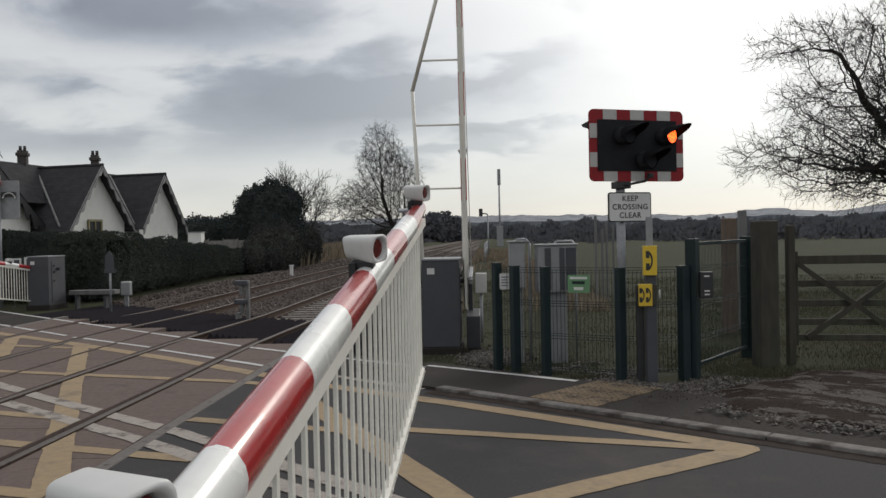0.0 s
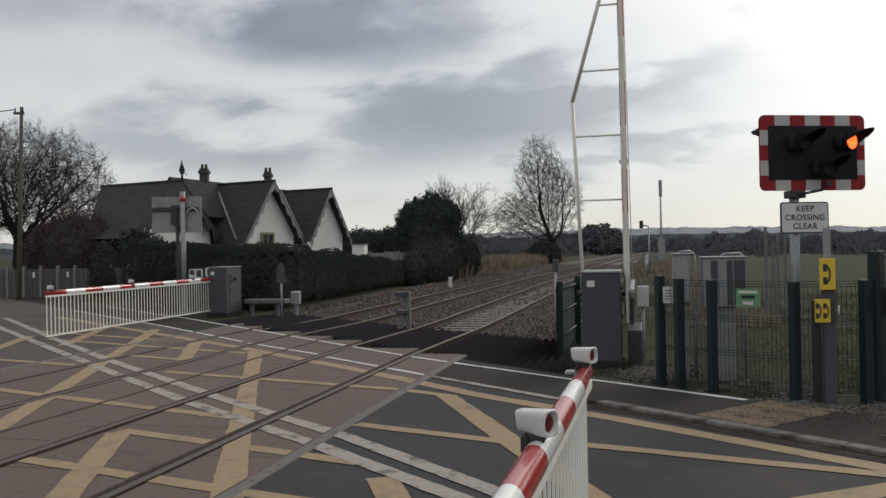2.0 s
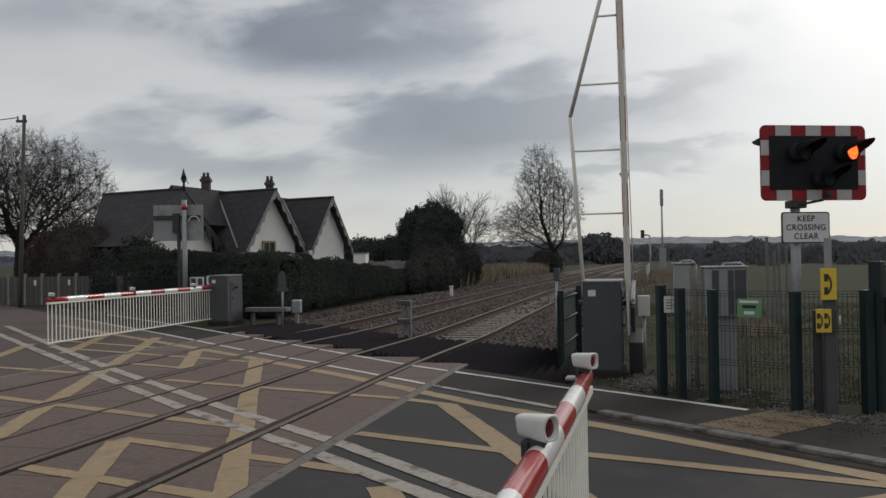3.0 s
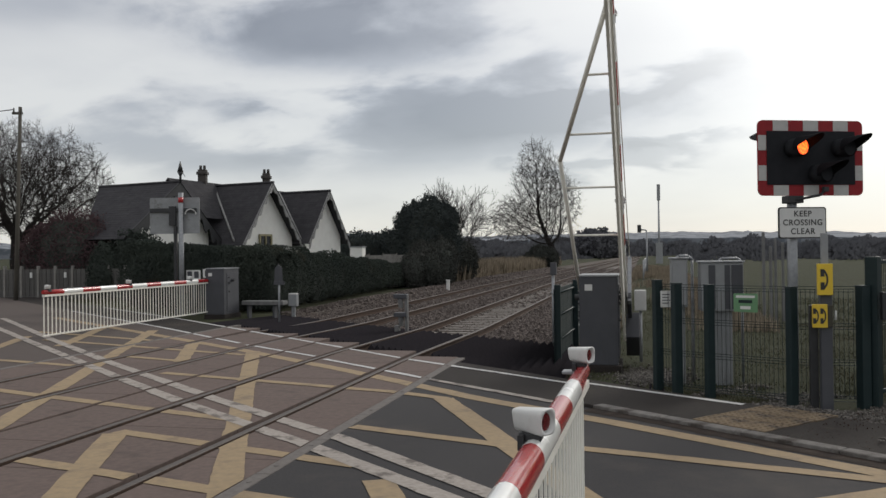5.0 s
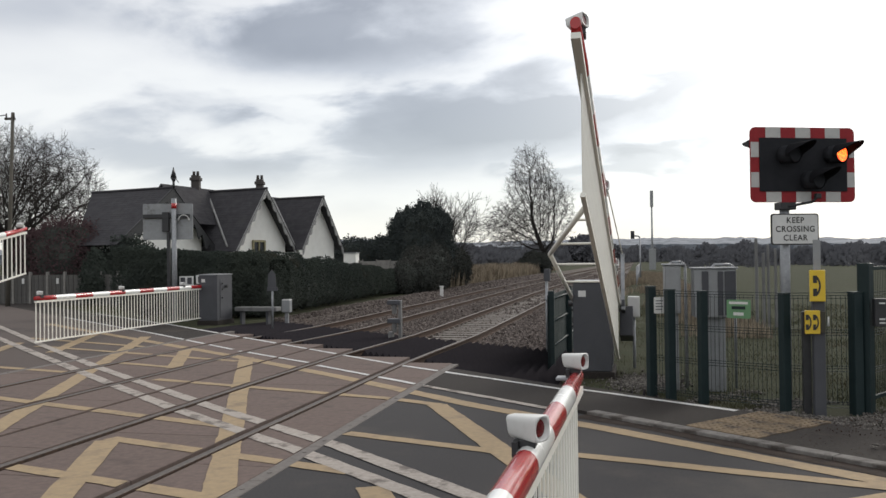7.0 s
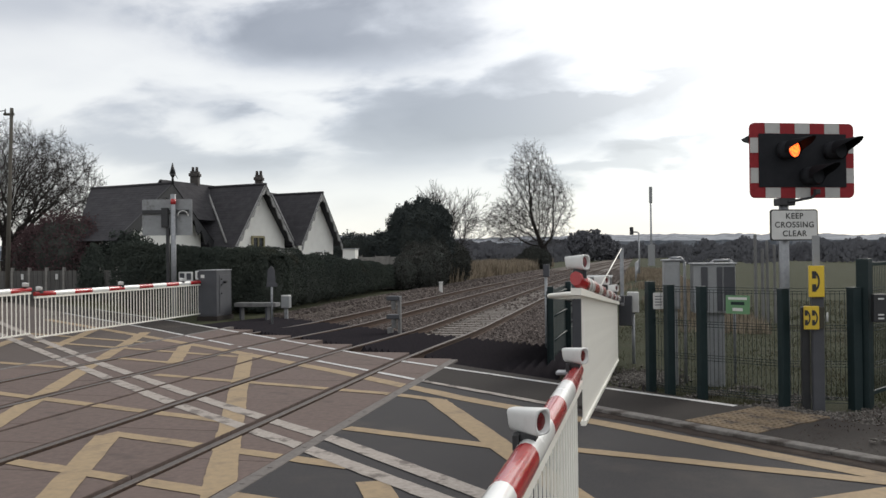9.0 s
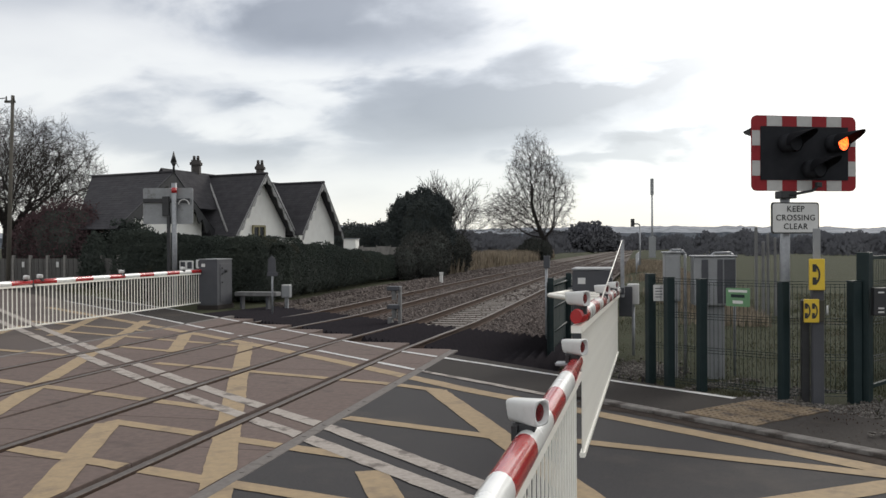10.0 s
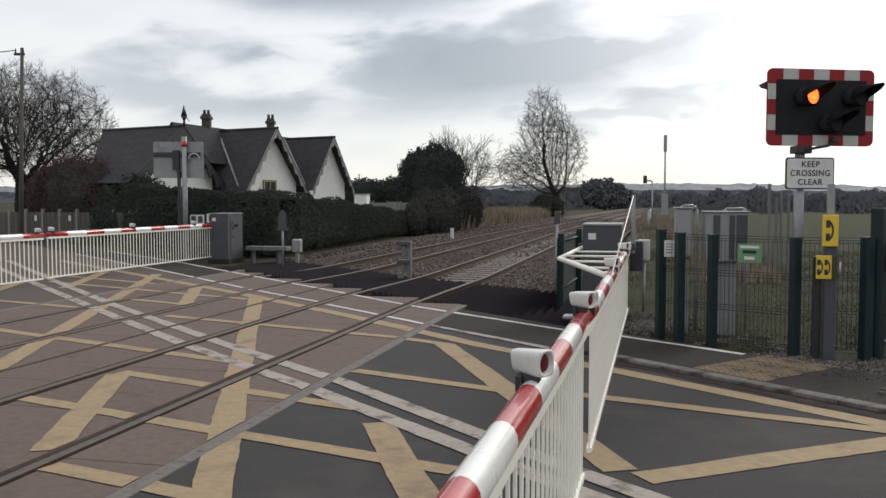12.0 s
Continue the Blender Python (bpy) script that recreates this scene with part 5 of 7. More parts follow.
def small_things():
    def tri_head(s, h):
        bm = bmesh.new()
        plate(bm, [(-0.12, h - 0.42), (0.12, h - 0.42), (0.10, h - 0.05), (0.0, h + 0.06), (-0.10, h - 0.05)], -0.03, -0.02)
        part("board", bm, M_GREY, s, "grey back of a small board")
        bm = bmesh.new()
        box(bm, -0.13, 0.17, -0.05, -0.02, h - 0.50, h - 0.40, bevel=0.006)
        part("crossbar", bm, M_GREY, s)
    lineside(-5.75, 21.35, 1.40, "warning_post", "thin grey post with a small triangular board", tri_head)

    def lamp_head(s, h):
        bm = bmesh.new()
        box(bm, -0.05, 0.07, -0.06, 0.06, h - 0.22, h + 0.02, bevel=0.01)
        part("head", bm, M_GREY, s)
        bm = bmesh.new()
        path_tube(bm, [(-0.03, -0.05, h - 0.55), (0.05, -0.07, h - 0.62), (0.05, -0.07, 0.1)], 0.022)
        part("conduit", bm, M_LGREY, s, "pale bent conduit")
    lineside(2.02, 16.9, 1.46, "lineside_post", "grey lineside post with a small head and pale conduit", lamp_head)

    c = thing("junction_box", pose(3.70, 13.75, 0), "small pale grey junction box on a short post", "junction box")
    bm = bmesh.new()
    box(bm, -0.09, 0.09, -0.07, 0.07, 0.76, 1.08, bevel=0.012)
    part("case", bm, M_SIGNWHITE, c)
    bm = bmesh.new()
    tube(bm, (0, 0, -0.2), (0, 0, 0.78), 0.025, seg=8)
    part("post", bm, M_GALV, c)

    b = thing("cable_bench", pose(-6.87, 22.9, 0), "low pale concrete cable trough slab on short legs", "cable trough")
    bm = bmesh.new()
    box(bm, -0.66, 0.62, -0.18, 0.18, 0.27, 0.39, bevel=0.015)
    part("slab", bm, M_PALEWOOD, b)
    for x in (-0.5, 0.3):
        bm = bmesh.new()
        box(bm, x - 0.03, x + 0.03, -0.1, 0.1, -0.25, 0.27)
        part("leg", bm, M_GREY, b)
    w = thing("white_case", pose(-6.47, 24.0, 0), "small white lineside case on a peg", "equipment case")
    bm = bmesh.new()
    box(bm, -0.13, 0.13, -0.1, 0.1, 0.16, 0.52, bevel=0.02)
    part("case", bm, M_LGREY, w)
    bm = bmesh.new()
    box(bm, -0.05, 0.05, -0.04, 0.04, -0.3, 0.17)
    part("peg", bm, M_GALV, w)
    bm = bmesh.new()
    box(bm, -0.12, 0.12, -0.1, 0.1, 0.52, 0.55, bevel=0.01)
    part("lid", bm, M_SIGNWHITE, w)
    k = thing("white_marker", pose(-5.95, 42.5, -0.12), "short white lineside marker post", "marker post")
    bm = bmesh.new()
    box(bm, -0.08, 0.08, -0.06, 0.06, -0.3, 0.40, bevel=0.02)
    part("block", bm, M_SIGNWHITE, k)
    bm = bmesh.new()
    box(bm, -0.10, 0.10, -0.08, 0.08, 0.40, 0.45, bevel=0.01)
    part("cap", bm, M_SIGNWHITE, k)
    q = thing("small_notice", pose(-8.85, 23.3, 0), "small white notice on a thin post by the barrier", "sign")
    bm = bmesh.new()
    plate(bm, [(x, z + 1.18) for x, z in rounded(0.38, 0.26, 0.02)], -0.03, -0.02)
    part("board", bm, M_SIGNWHITE, q)
    bm = bmesh.new()
    box(bm, -0.12, -0.02, -0.034, -0.031, 1.09, 1.27)
    part("symbol_bar", bm, M_BLACKTXT, q)
    bm = bmesh.new()
    tube(bm, (0, 0, -0.2), (0, 0, 1.2), 0.02, seg=8)
    part("post", bm, M_GALV, q)


def signal_back():
    s = thing("road_signal", pose(-9.70, 23.2, 0, 0, 0, 12), "road signal seen from behind, pale grey board on a post", "traffic signal")
    bm = bmesh.new()
    tube(bm, (0, 0, -0.2), (0, 0, 3.6), 0.075, seg=14)
    part("post", bm, M_GALV, s)
    bm = bmesh.new()
    box(bm, -0.22, -0.13, -0.03, 0.08, -0.2, 2.6, bevel=0.01)
    part("duct", bm, M_DARK, s)
    bm = bmesh.new()
    plate(bm, [(x - 0.22, z + 2.92) for x, z in rounded(1.5, 1.08, 0.05)], 0.10, 0.13)
    part("backboard", bm, M_LGREY, s, "pale grey aluminium board back")
    bm = bmesh.new()
    box(bm, -0.95, 0.45, 0.02, 0.10, 3.02, 3.14, bevel=0.01)
    box(bm, -0.36, -0.16, -0.02, 0.09, 2.62, 3.2, bevel=0.01)
    part("bracket", bm, M_DARK, s)
    bm = bmesh.new()
    for k in range(10):
        a0, a1 = radians(18 * k), radians(18 * (k + 1))
        tube(bm, (0.28 + 0.16 * math.cos(a0), 0.03, 2.95 + 0.16 * math.sin(a0)), (0.28 + 0.16 * math.cos(a1), 0.03, 2.95 + 0.16 * math.sin(a1)), 0.02, seg=6)
    part("cable", bm, M_SIGNWHITE, s)
    bm = bmesh.new()
    tube(bm, (0, 0, 3.30), (0, 0, 3.46), 0.079, seg=14)
    part("red_collar", bm, M_BAND_R, s, "red band round the post top")


def utility_pole():
    p = thing("utility_pole", pose(-21.1, 30, 0, 0, 2.2, 0), "tall weathered timber utility pole with a wire", "utility pole")
    bm = bmesh.new()
    tube(bm, (0, 0, -0.5), (0, 0, 7.85), 0.095, 0.065, 12)
    part("shaft", bm, M_POLE, p)
    bm = bmesh.new()
    box(bm, -0.35, 0.10, -0.05, 0.05, 7.55, 7.64)
    for x in (-0.3, 0.06):
        tube(bm, (x, 0, 7.62), (x, 0, 7.82), 0.035, 0.02, 8)
    part("crossarm", bm, M_WOOD, p)
    bm = bmesh.new()
    last = Vector((-0.3, 0, 7.75))
    for k in range(1, 13):
        q = Vector((-0.3 - 2.6 * k, 0.4 * k, 7.75 - 1.1 * math.sin(math.pi * k / 24)))
        tube(bm, last, q, 0.02, seg=5)
        last = q
    part("wire", bm, M_DARK, p)


def panel_fence():
    f = thing("garden_fence", pose(0, 0, 0), "grey close-boarded garden fence with pale concrete posts", "fence")
    bm = bmesh.new()
    box(bm, 0.0, 0.11, -0.012, 0.012, -0.1, 1.22, bevel=0.004)
    board = mesh_of("board", bm, M_PANEL)
    bm = bmesh.new()
    box(bm, -0.05, 0.05, -0.06, 0.06, -0.2, 1.36, bevel=0.01)
    post = mesh_of("post", bm, M_CONC)
    bm = bmesh.new()
    box(bm, -0.06, 0.06, -0.02, 0.0, 0.85, 1.08, bevel=0.004)
    tag = mesh_of("white_tag", bm, M_SIGNWHITE)
    for k in range(11):
        x, y = -26.0 + k * 0.86, 32.2 - 0.02 * k
        ob = new("post", post)
        ob.parent, ob.location = f, (x, y, 0)
        if k % 2 == 0 and k > 2:
            ob = new("white_tag", tag)
            ob.parent, ob.location = f, (x + 0.5, y - 0.02, 0)
        for j in range(7):
            ob = new("board", board)
            ob.parent, ob.location = f, (x + 0.06 + j * 0.112, y + 0.02 * (j % 2), 0)


# ---- cottage ----
E1, E2 = Vector((-0.97, 0.243, 0)), Vector((0.243, 0.97, 0))


def cottage():
    h = thing("cottage", pose(0, 0, 0), "white rendered cottage with steep dark slate roofs and gables", "house")

    def wall_prism(outline, depth, name, origin, along):
        """A wall block: an outline across E2 and z, extruded along E1."""
        bm = bmesh.new()
        pts = [[bm.verts.new(origin + E2 * a + Vector((0, 0, z)) + along * d) for a, z in outline] for d in (0.0, depth)]
        n = len(outline)
        bm.faces.new(pts[0]), bm.faces.new(pts[1][::-1])
        for i in range(n):
            bm.faces.new((pts[0][i], pts[0][(i + 1) % n], pts[1][(i + 1) % n], pts[1][i]))
        part(name, bm, M_WALL, h)

    def slope(ridge_a, ridge_b, out, run, drop, name="roof_slope", cut=0.0):
        """One roof slope in lapped courses of slate, from the ridge outwards."""
        bm = bmesh.new()
        n = 24
        along = (ridge_b - ridge_a)
        cols = max(3, int(along.length / 0.55))
        up = Vector((0, 0, 1))
        for k in range(n):
            a0, a1 = k / n, (k + 1.12) / n
            for c in range(cols):
                s0, s1 = (c + 0.5 * (k % 2) * 0.0) / cols, (c + 1) / cols
                lift = 0.018 + 0.010 * noise.noise((c * 1.7, k * 2.3, ridge_a.x))
                q = []
                for s, a, l in ((s0, a0, 0.012), (s1, a0, 0.012), (s1, a1, lift), (s0, a1, lift)):
                    q.append(bm.verts.new(ridge_a + along * s - along.normalized() * cut * a * s + out * run * a - up * drop * a + up * l))
                f = bm.faces.new(q)
                lo = [bm.verts.new(v.co - up * 0.025) for v in (q[3], q[2])]
                bm.faces.new((q[3], q[2], lo[1], lo[0]))
        base = [ridge_a, ridge_b, ridge_b - along.normalized() * cut + out * run - up * drop, ridge_a + out * run - up * drop]
        bm.faces.new([bm.verts.new(v) for v in base])
        me = bpy.data.meshes.new(name)
        bm.to_mesh(me)
        bm.free()
        me.materials.append(M_SLATE)
        ob = new(name, me)
        ob.parent = h

    def barge(apex, out, run, drop, width, mat):
        bm = bmesh.new()
        n, up, front = 26, Vector((0, 0, 1)), -E1 * 0.30
        top = []
        for k in range(n + 1):
            a = k / n
            p = apex + out * run * a - up * drop * a + front
            wave = width * (1.0 + 0.45 * math.sin(a * 34))
            top.append((bm.verts.new(p + up * 0.03), bm.verts.new(p - up * wave), bm.verts.new(p + up * 0.03 + E1 * 0.06), bm.verts.new(p - up * wave + E1 * 0.06)))
        for a, b in zip(top, top[1:]):
            bm.faces.new((a[0], b[0], b[1], a[1])), bm.faces.new((a[2], a[3], b[3], b[2])), bm.faces.new((a[1], b[1], b[3], a[3])), bm.faces.new((a[0], a[2], b[2], b[0]))
        part("bargeboard", bm, mat, h, "scalloped bargeboard")

    for apex, half_l, half_r, eave, ln, board, bw in ((Vector((-17.67, 36.5, 5.17)), 3.4, 2.75, 2.5, 5.1, M_DARK, 0.52), (Vector((-15.01, 41.0, 5.40)), 2.35, 2.5, 2.2, 3.8, M_BARGE, 0.24), (Vector((-13.43, 45.0, 5.2)), 1.95, 1.95, 2.3, 3.4, M_BARGE, 0.24)):
        rise = apex.z - eave
        wall_prism([(-half_l * 0.86, -0.2), (half_r * 0.86, -0.2), (half_r * 0.86, eave + 0.14 * rise), (0, apex.z - 0.10), (-half_l * 0.86, eave + 0.14 * rise)], min(ln, 1.9), "gable_wall", Vector((apex.x, apex.y, 0)) + E1 * 0.2, E1)
        a, b = apex - E1 * 0.32, apex + E1 * ln
        slope(a, b, -E2, half_l, rise, cut=2.75 if ln > 5 else 0.0)
        slope(a, b, E2, half_r, rise)
        barge(apex, -E2, half_l, rise, bw, board)
        barge(apex, E2, half_r, rise, bw, board)
        bm = bmesh.new()
        tube(bm, a + Vector((0, 0, 0.03)), b + Vector((0, 0, 0.03)), 0.07, seg=8)
        part("ridge_tiles", bm, M_SLATE, h)
    # main range behind the gables
    r0, r1 = Vector((-19.35, 38.6, 5.62)), Vector((-16.95, 48.2, 5.45))
    slope(r0, r1, -E1, 1.75, 2.0)
    slope(r0, r1, E1, 2.9, 3.3)
    wall_prism([(0, -0.2), (9.6, -0.2), (9.6, 2.4), (0, 2.4)], 3.6, "range_wall", Vector((-17.9, 37.9, 0)), E1)
    # the end of the first wing falls back under its ridge
    e = Vector((-17.67, 36.5, 5.17)) + E1 * 5.1
    bm = bmesh.new()
    bm.faces.new([bm.verts.new(p) for p in (e, e - E2 * 3.4 - E1 * 2.75 - Vector((0, 0, 2.67)), e + E2 * 2.75 - Vector((0, 0, 2.67)))])
    part("hip_slope", bm, M_SLATE, h)
    # lead flashings down the valleys
    for ap, t0, t1, half, drop in ((Vector((-15.01, 41.0, 5.40)), 3.7, 0.35, 2.3, 3.05), (Vector((-13.43, 45.0, 5.2)), 3.2, 0.35, 1.85, 2.75)):
        bm = bmesh.new()
        tube(bm, ap + E1 * t0 + Vector((0, 0, 0.07)), ap + E1 * t1 - E2 * half + Vector((0, 0, 0.09 - drop)), 0.055, seg=6)
        part("valley_flashing", bm, M_BARGE, h, "pale lead valley flashing")
    for x, y, z0, z1, w in ((-18.85, 41.2, 4.9, 6.25, 0.42), (-15.55, 41.9, 4.9, 6.0, 0.36)):
        bm = bmesh.new()
        box(bm, -w / 2, w / 2, -w / 2, w / 2, z0, z1, bevel=0.02)
        box(bm, -w / 2 - 0.06, w / 2 + 0.06, -w / 2 - 0.06, w / 2 + 0.06, z1 - 0.28, z1 - 0.12, bevel=0.02)
        for sx in (-0.1, 0.1):
            tube(bm, (sx, 0, z1), (sx, 0, z1 + 0.22), 0.08, 0.07, 8)
        part("chimney", bm, M_BRICK, h, "dark brick chimney", pose(x, y, 0, 0, 0, 14))
    bm = bmesh.new()
    ap = Vector((-17.67, 36.5, 5.17)) - E1 * 0.3
    tube(bm, ap, ap + Vector((0, 0, 0.45)), 0.06, 0.05, 8)
    tube(bm, ap + Vector((0, 0, 0.30)), ap + Vector((0, 0, 0.48)), 0.05, 0.15, 8)
    tube(bm, ap + Vector((0, 0, 0.48)), ap + Vector((0, 0, 1.0)), 0.15, 0.01, 8)
    part("finial", bm, M_DARK, h, "dark spiked finial")
    bm = bmesh.new()
    tube(bm, ap + Vector((0, 0, 0.62)), Vector((-18.95, 39.6, 5.75)), 0.018, seg=5)
    part("aerial_wire", bm, M_DARK, h)
    # window in the second gable
    win = Vector((-15.01, 41.0, 0)) + E1 * 0.17
    bm = bmesh.new()
    for a0, a1, z0, z1 in ((-0.64, -0.55, 1.5, 2.75), (0.28, 0.37, 1.5, 2.75), (-0.62, 0.35, 2.68, 2.78), (-0.62, 0.35, 1.45, 1.52), (-0.16, -0.11, 1.5, 2.7)):
        v = [win + E2 * a + Vector((0, 0, z)) - E1 * d for d in (0, 0.08) for a, z in ((a0, z0), (a1, z0), (a1, z1), (a0, z1))]
        v = [bm.verts.new(p) for p in v]
        for f in ((0, 1, 2, 3), (7, 6, 5, 4), (0, 4, 5, 1), (1, 5, 6, 2), (2, 6, 7, 3), (3, 7, 4, 0)):
            bm.faces.new([v[i] for i in f])
    wf = part("window", bm, M_FRAME, h, "small ochre window frame")
    bm = bmesh.new()
    bm.faces.new([bm.verts.new(win + E2 * a + Vector((0, 0, z)) - E1 * 0.02) for a, z in ((-0.56, 1.5), (0.29, 1.5), (0.29, 2.7), (-0.56, 2.7))])
    part("pane", bm, M_GLASS, wf)


def garden_walls():
    w = thing("garden_wall", pose(-9.9, 44.6, 0, 0, 0, 12), "pale concrete panel wall behind the hedge", "wall")
    for k in range(5):
        bm = bmesh.new()
        box(bm, -1.6 + k * 0.75, -0.9 + k * 0.75, -0.05, 0.05, -0.2, 1.66 - 0.05 * (k % 2), bevel=0.01)
        part("panel", bm, M_CONC, w)
        bm = bmesh.new()
        box(bm, -0.89 + k * 0.75, -0.86 + k * 0.75, -0.08, 0.08, -0.2, 1.72, bevel=0.01)
        part("post", bm, M_CONC, w)
    s = thing("white_shed", pose(-11.25, 44.0, 0, 0, 0, 8), "small white outbuilding behind the hedge", "shed")
    bm = bmesh.new()
    box(bm, -0.33, 0.33, -0.5, 0.5, -0.2, 2.05, bevel=0.01)
    part("wall", bm, M_WALL, s)
    bm = bmesh.new()
    box(bm, -0.37, 0.37, -0.55, 0.55, 2.05, 2.1, bevel=0.01)
    part("roof", bm, M_LGREY, s)


def hedge_notice():
    n = thing("notice", pose(-9.42, 23.4, 0), "small white notice with dark symbols on a short post", "sign")
    bm = bmesh.new()
    tube(bm, (0, 0.02, -0.2), (0, 0.02, 1.2), 0.02, seg=8)
    part("post", bm, M_GALV, n)
    bm = bmesh.new()
    plate(bm, [(x, z + 1.14) for x, z in rounded(0.46, 0.28, 0.02)], -0.02, 0.0)
    board = part("board", bm, M_SIGNWHITE, n)
    bm = bmesh.new()
    for x in (-0.11, 0.11):
        plate(bm, [(x + a, z + 1.14) for a, z in rounded(0.15, 0.2, 0.02)], -0.026, -0.023)
    part("symbol", bm, M_GREY, board, "dark grey symbol panels")


hedge_notice()
mesh_fence()
green_notice()
foot_gate()
phone_post()
track_cabinet(4.20, 11.60, 0.20, 0.30, 1.58, "tall narrow pale grey trackside cabinet behind the fence", 1, (-0.09, 0.07))
track_cabinet(4.72, 11.62, 0.52, 0.36, 1.53, "double pale grey trackside cabinet behind the fence", 2, (-0.13, 0.13))
tube_hoop(4.27, 11.75, 0.22, 1.62)
tube_hoop(4.86, 11.85, 0.30, 1.58)
timber_post(7.30, 11.05, 0.25, 1.80, "thick weathered timber gate post", 12)
timber_post(7.67, 11.20, 0.10, 1.74, "slim weathered timber hanging post", 8)
timber_post(7.85, 14.6, 0.20, 1.88, "brown timber post behind the pedestrian gate", 5, M_BROWNPOST)
timber_post(8.25, 15.2, 0.14, 2.02, "grey timber post behind the pedestrian gate", 5, M_PALEWOOD)
for px, py, ph in ((6.55, 21.8, 2.10), (6.72, 21.9, 1.75), (6.85, 22.0, 1.95), (7.05, 22.2, 1.85), (7.2, 22.3, 1.7), (8.0, 22.5, 2.0)):
    timber_post(px, py, 0.065, ph, "slim weathered fence post in the rough grass", 3, M_PALEWOOD)
field_gate()
side_fence()
treadle()
small_things()
signal_back()
utility_pole()
panel_fence()
cottage()
garden_walls()


# ---- trees, hedges and the far country ----
def limb(verts, faces, p0, p1, r0, r1, seg):
    d = (p1 - p0).normalized()
    a = d.orthogonal().normalized()
    b = d.cross(a)
    k = len(verts)
    for p, r in ((p0, r0), (p1, r1)):
        for i in range(seg):
            t = i * math.tau / seg
            verts.append(tuple(p + (a * math.cos(t) + b * math.sin(t)) * r))
    for i in range(seg):
        j = (i + 1) % seg
        faces.append((k + i, k + j, k + seg + j, k + seg + i))


def grow(wood, twig, rnd, p, d, length, r, level, cfg):
    """Grows a limb in bent steps, then its side shoots; the finest go into the twig mesh."""
    steps = 4 if level > 1 else 3
    taper = cfg["taper"]
    for s in range(steps):
        bend = Vector((rnd.gauss(0, 1), rnd.gauss(0, 1), rnd.gauss(0, 1))) * cfg["wander"]
        d = (d + bend + Vector((0, 0, cfg["lift"][min(level, len(cfg["lift"]) - 1)]))).normalized()
        q = p + d * (length / steps)
        r1 = r * (1 - (1 - taper) / steps * (1 if level else 1.6))
        verts, faces = wood if level >= cfg["wood_level"] else twig
        limb(verts, faces, p, q, r, max(r1, cfg["thin"]), 7 if level >= cfg["wood_level"] else 3)
        p, r = q, max(r1, cfg["thin"])
        if level > 0 and (s >= 1 or level < cfg["levels"]):
            for _ in range(cfg["kids"][level]):
                side = d.orthogonal().normalized()
                side.rotate(Matrix.Rotation(rnd.uniform(0, math.tau), 3, d))
                ang = rnd.uniform(*cfg["spread"])
                nd = (d * math.cos(ang) + side * math.sin(ang)).normalized()
                grow(wood, twig, rnd, p, nd, length * rnd.uniform(*cfg["ratio"]), r * rnd.uniform(0.45, 0.65), level - 1, cfg)
    if level > 0:
        grow(wood, twig, rnd, p, d, length * 0.7, r * 0.85, level - 1, cfg)


def bare_tree(x, y, z, height, seed, label, cfg):
    t = thing("bare_tree", pose(x, y, z), label, "tree", "bare trees")
    rnd = random.Random(seed)
    wood, twig = ([], []), ([], [])
    grow(wood, twig, rnd, Vector((0, 0, -0.3)), Vector((cfg.get("lean", 0), 0, 1)).normalized(), height * cfg["trunk"], height * cfg["girth"], cfg["levels"], cfg)
    for name, (v, f), m in (("trunk", wood, M_BARK), ("crown", twig, M_TWIG)):
        ob = new(name, from_lists(name, v, f, m))
        ob.parent = t
    return t



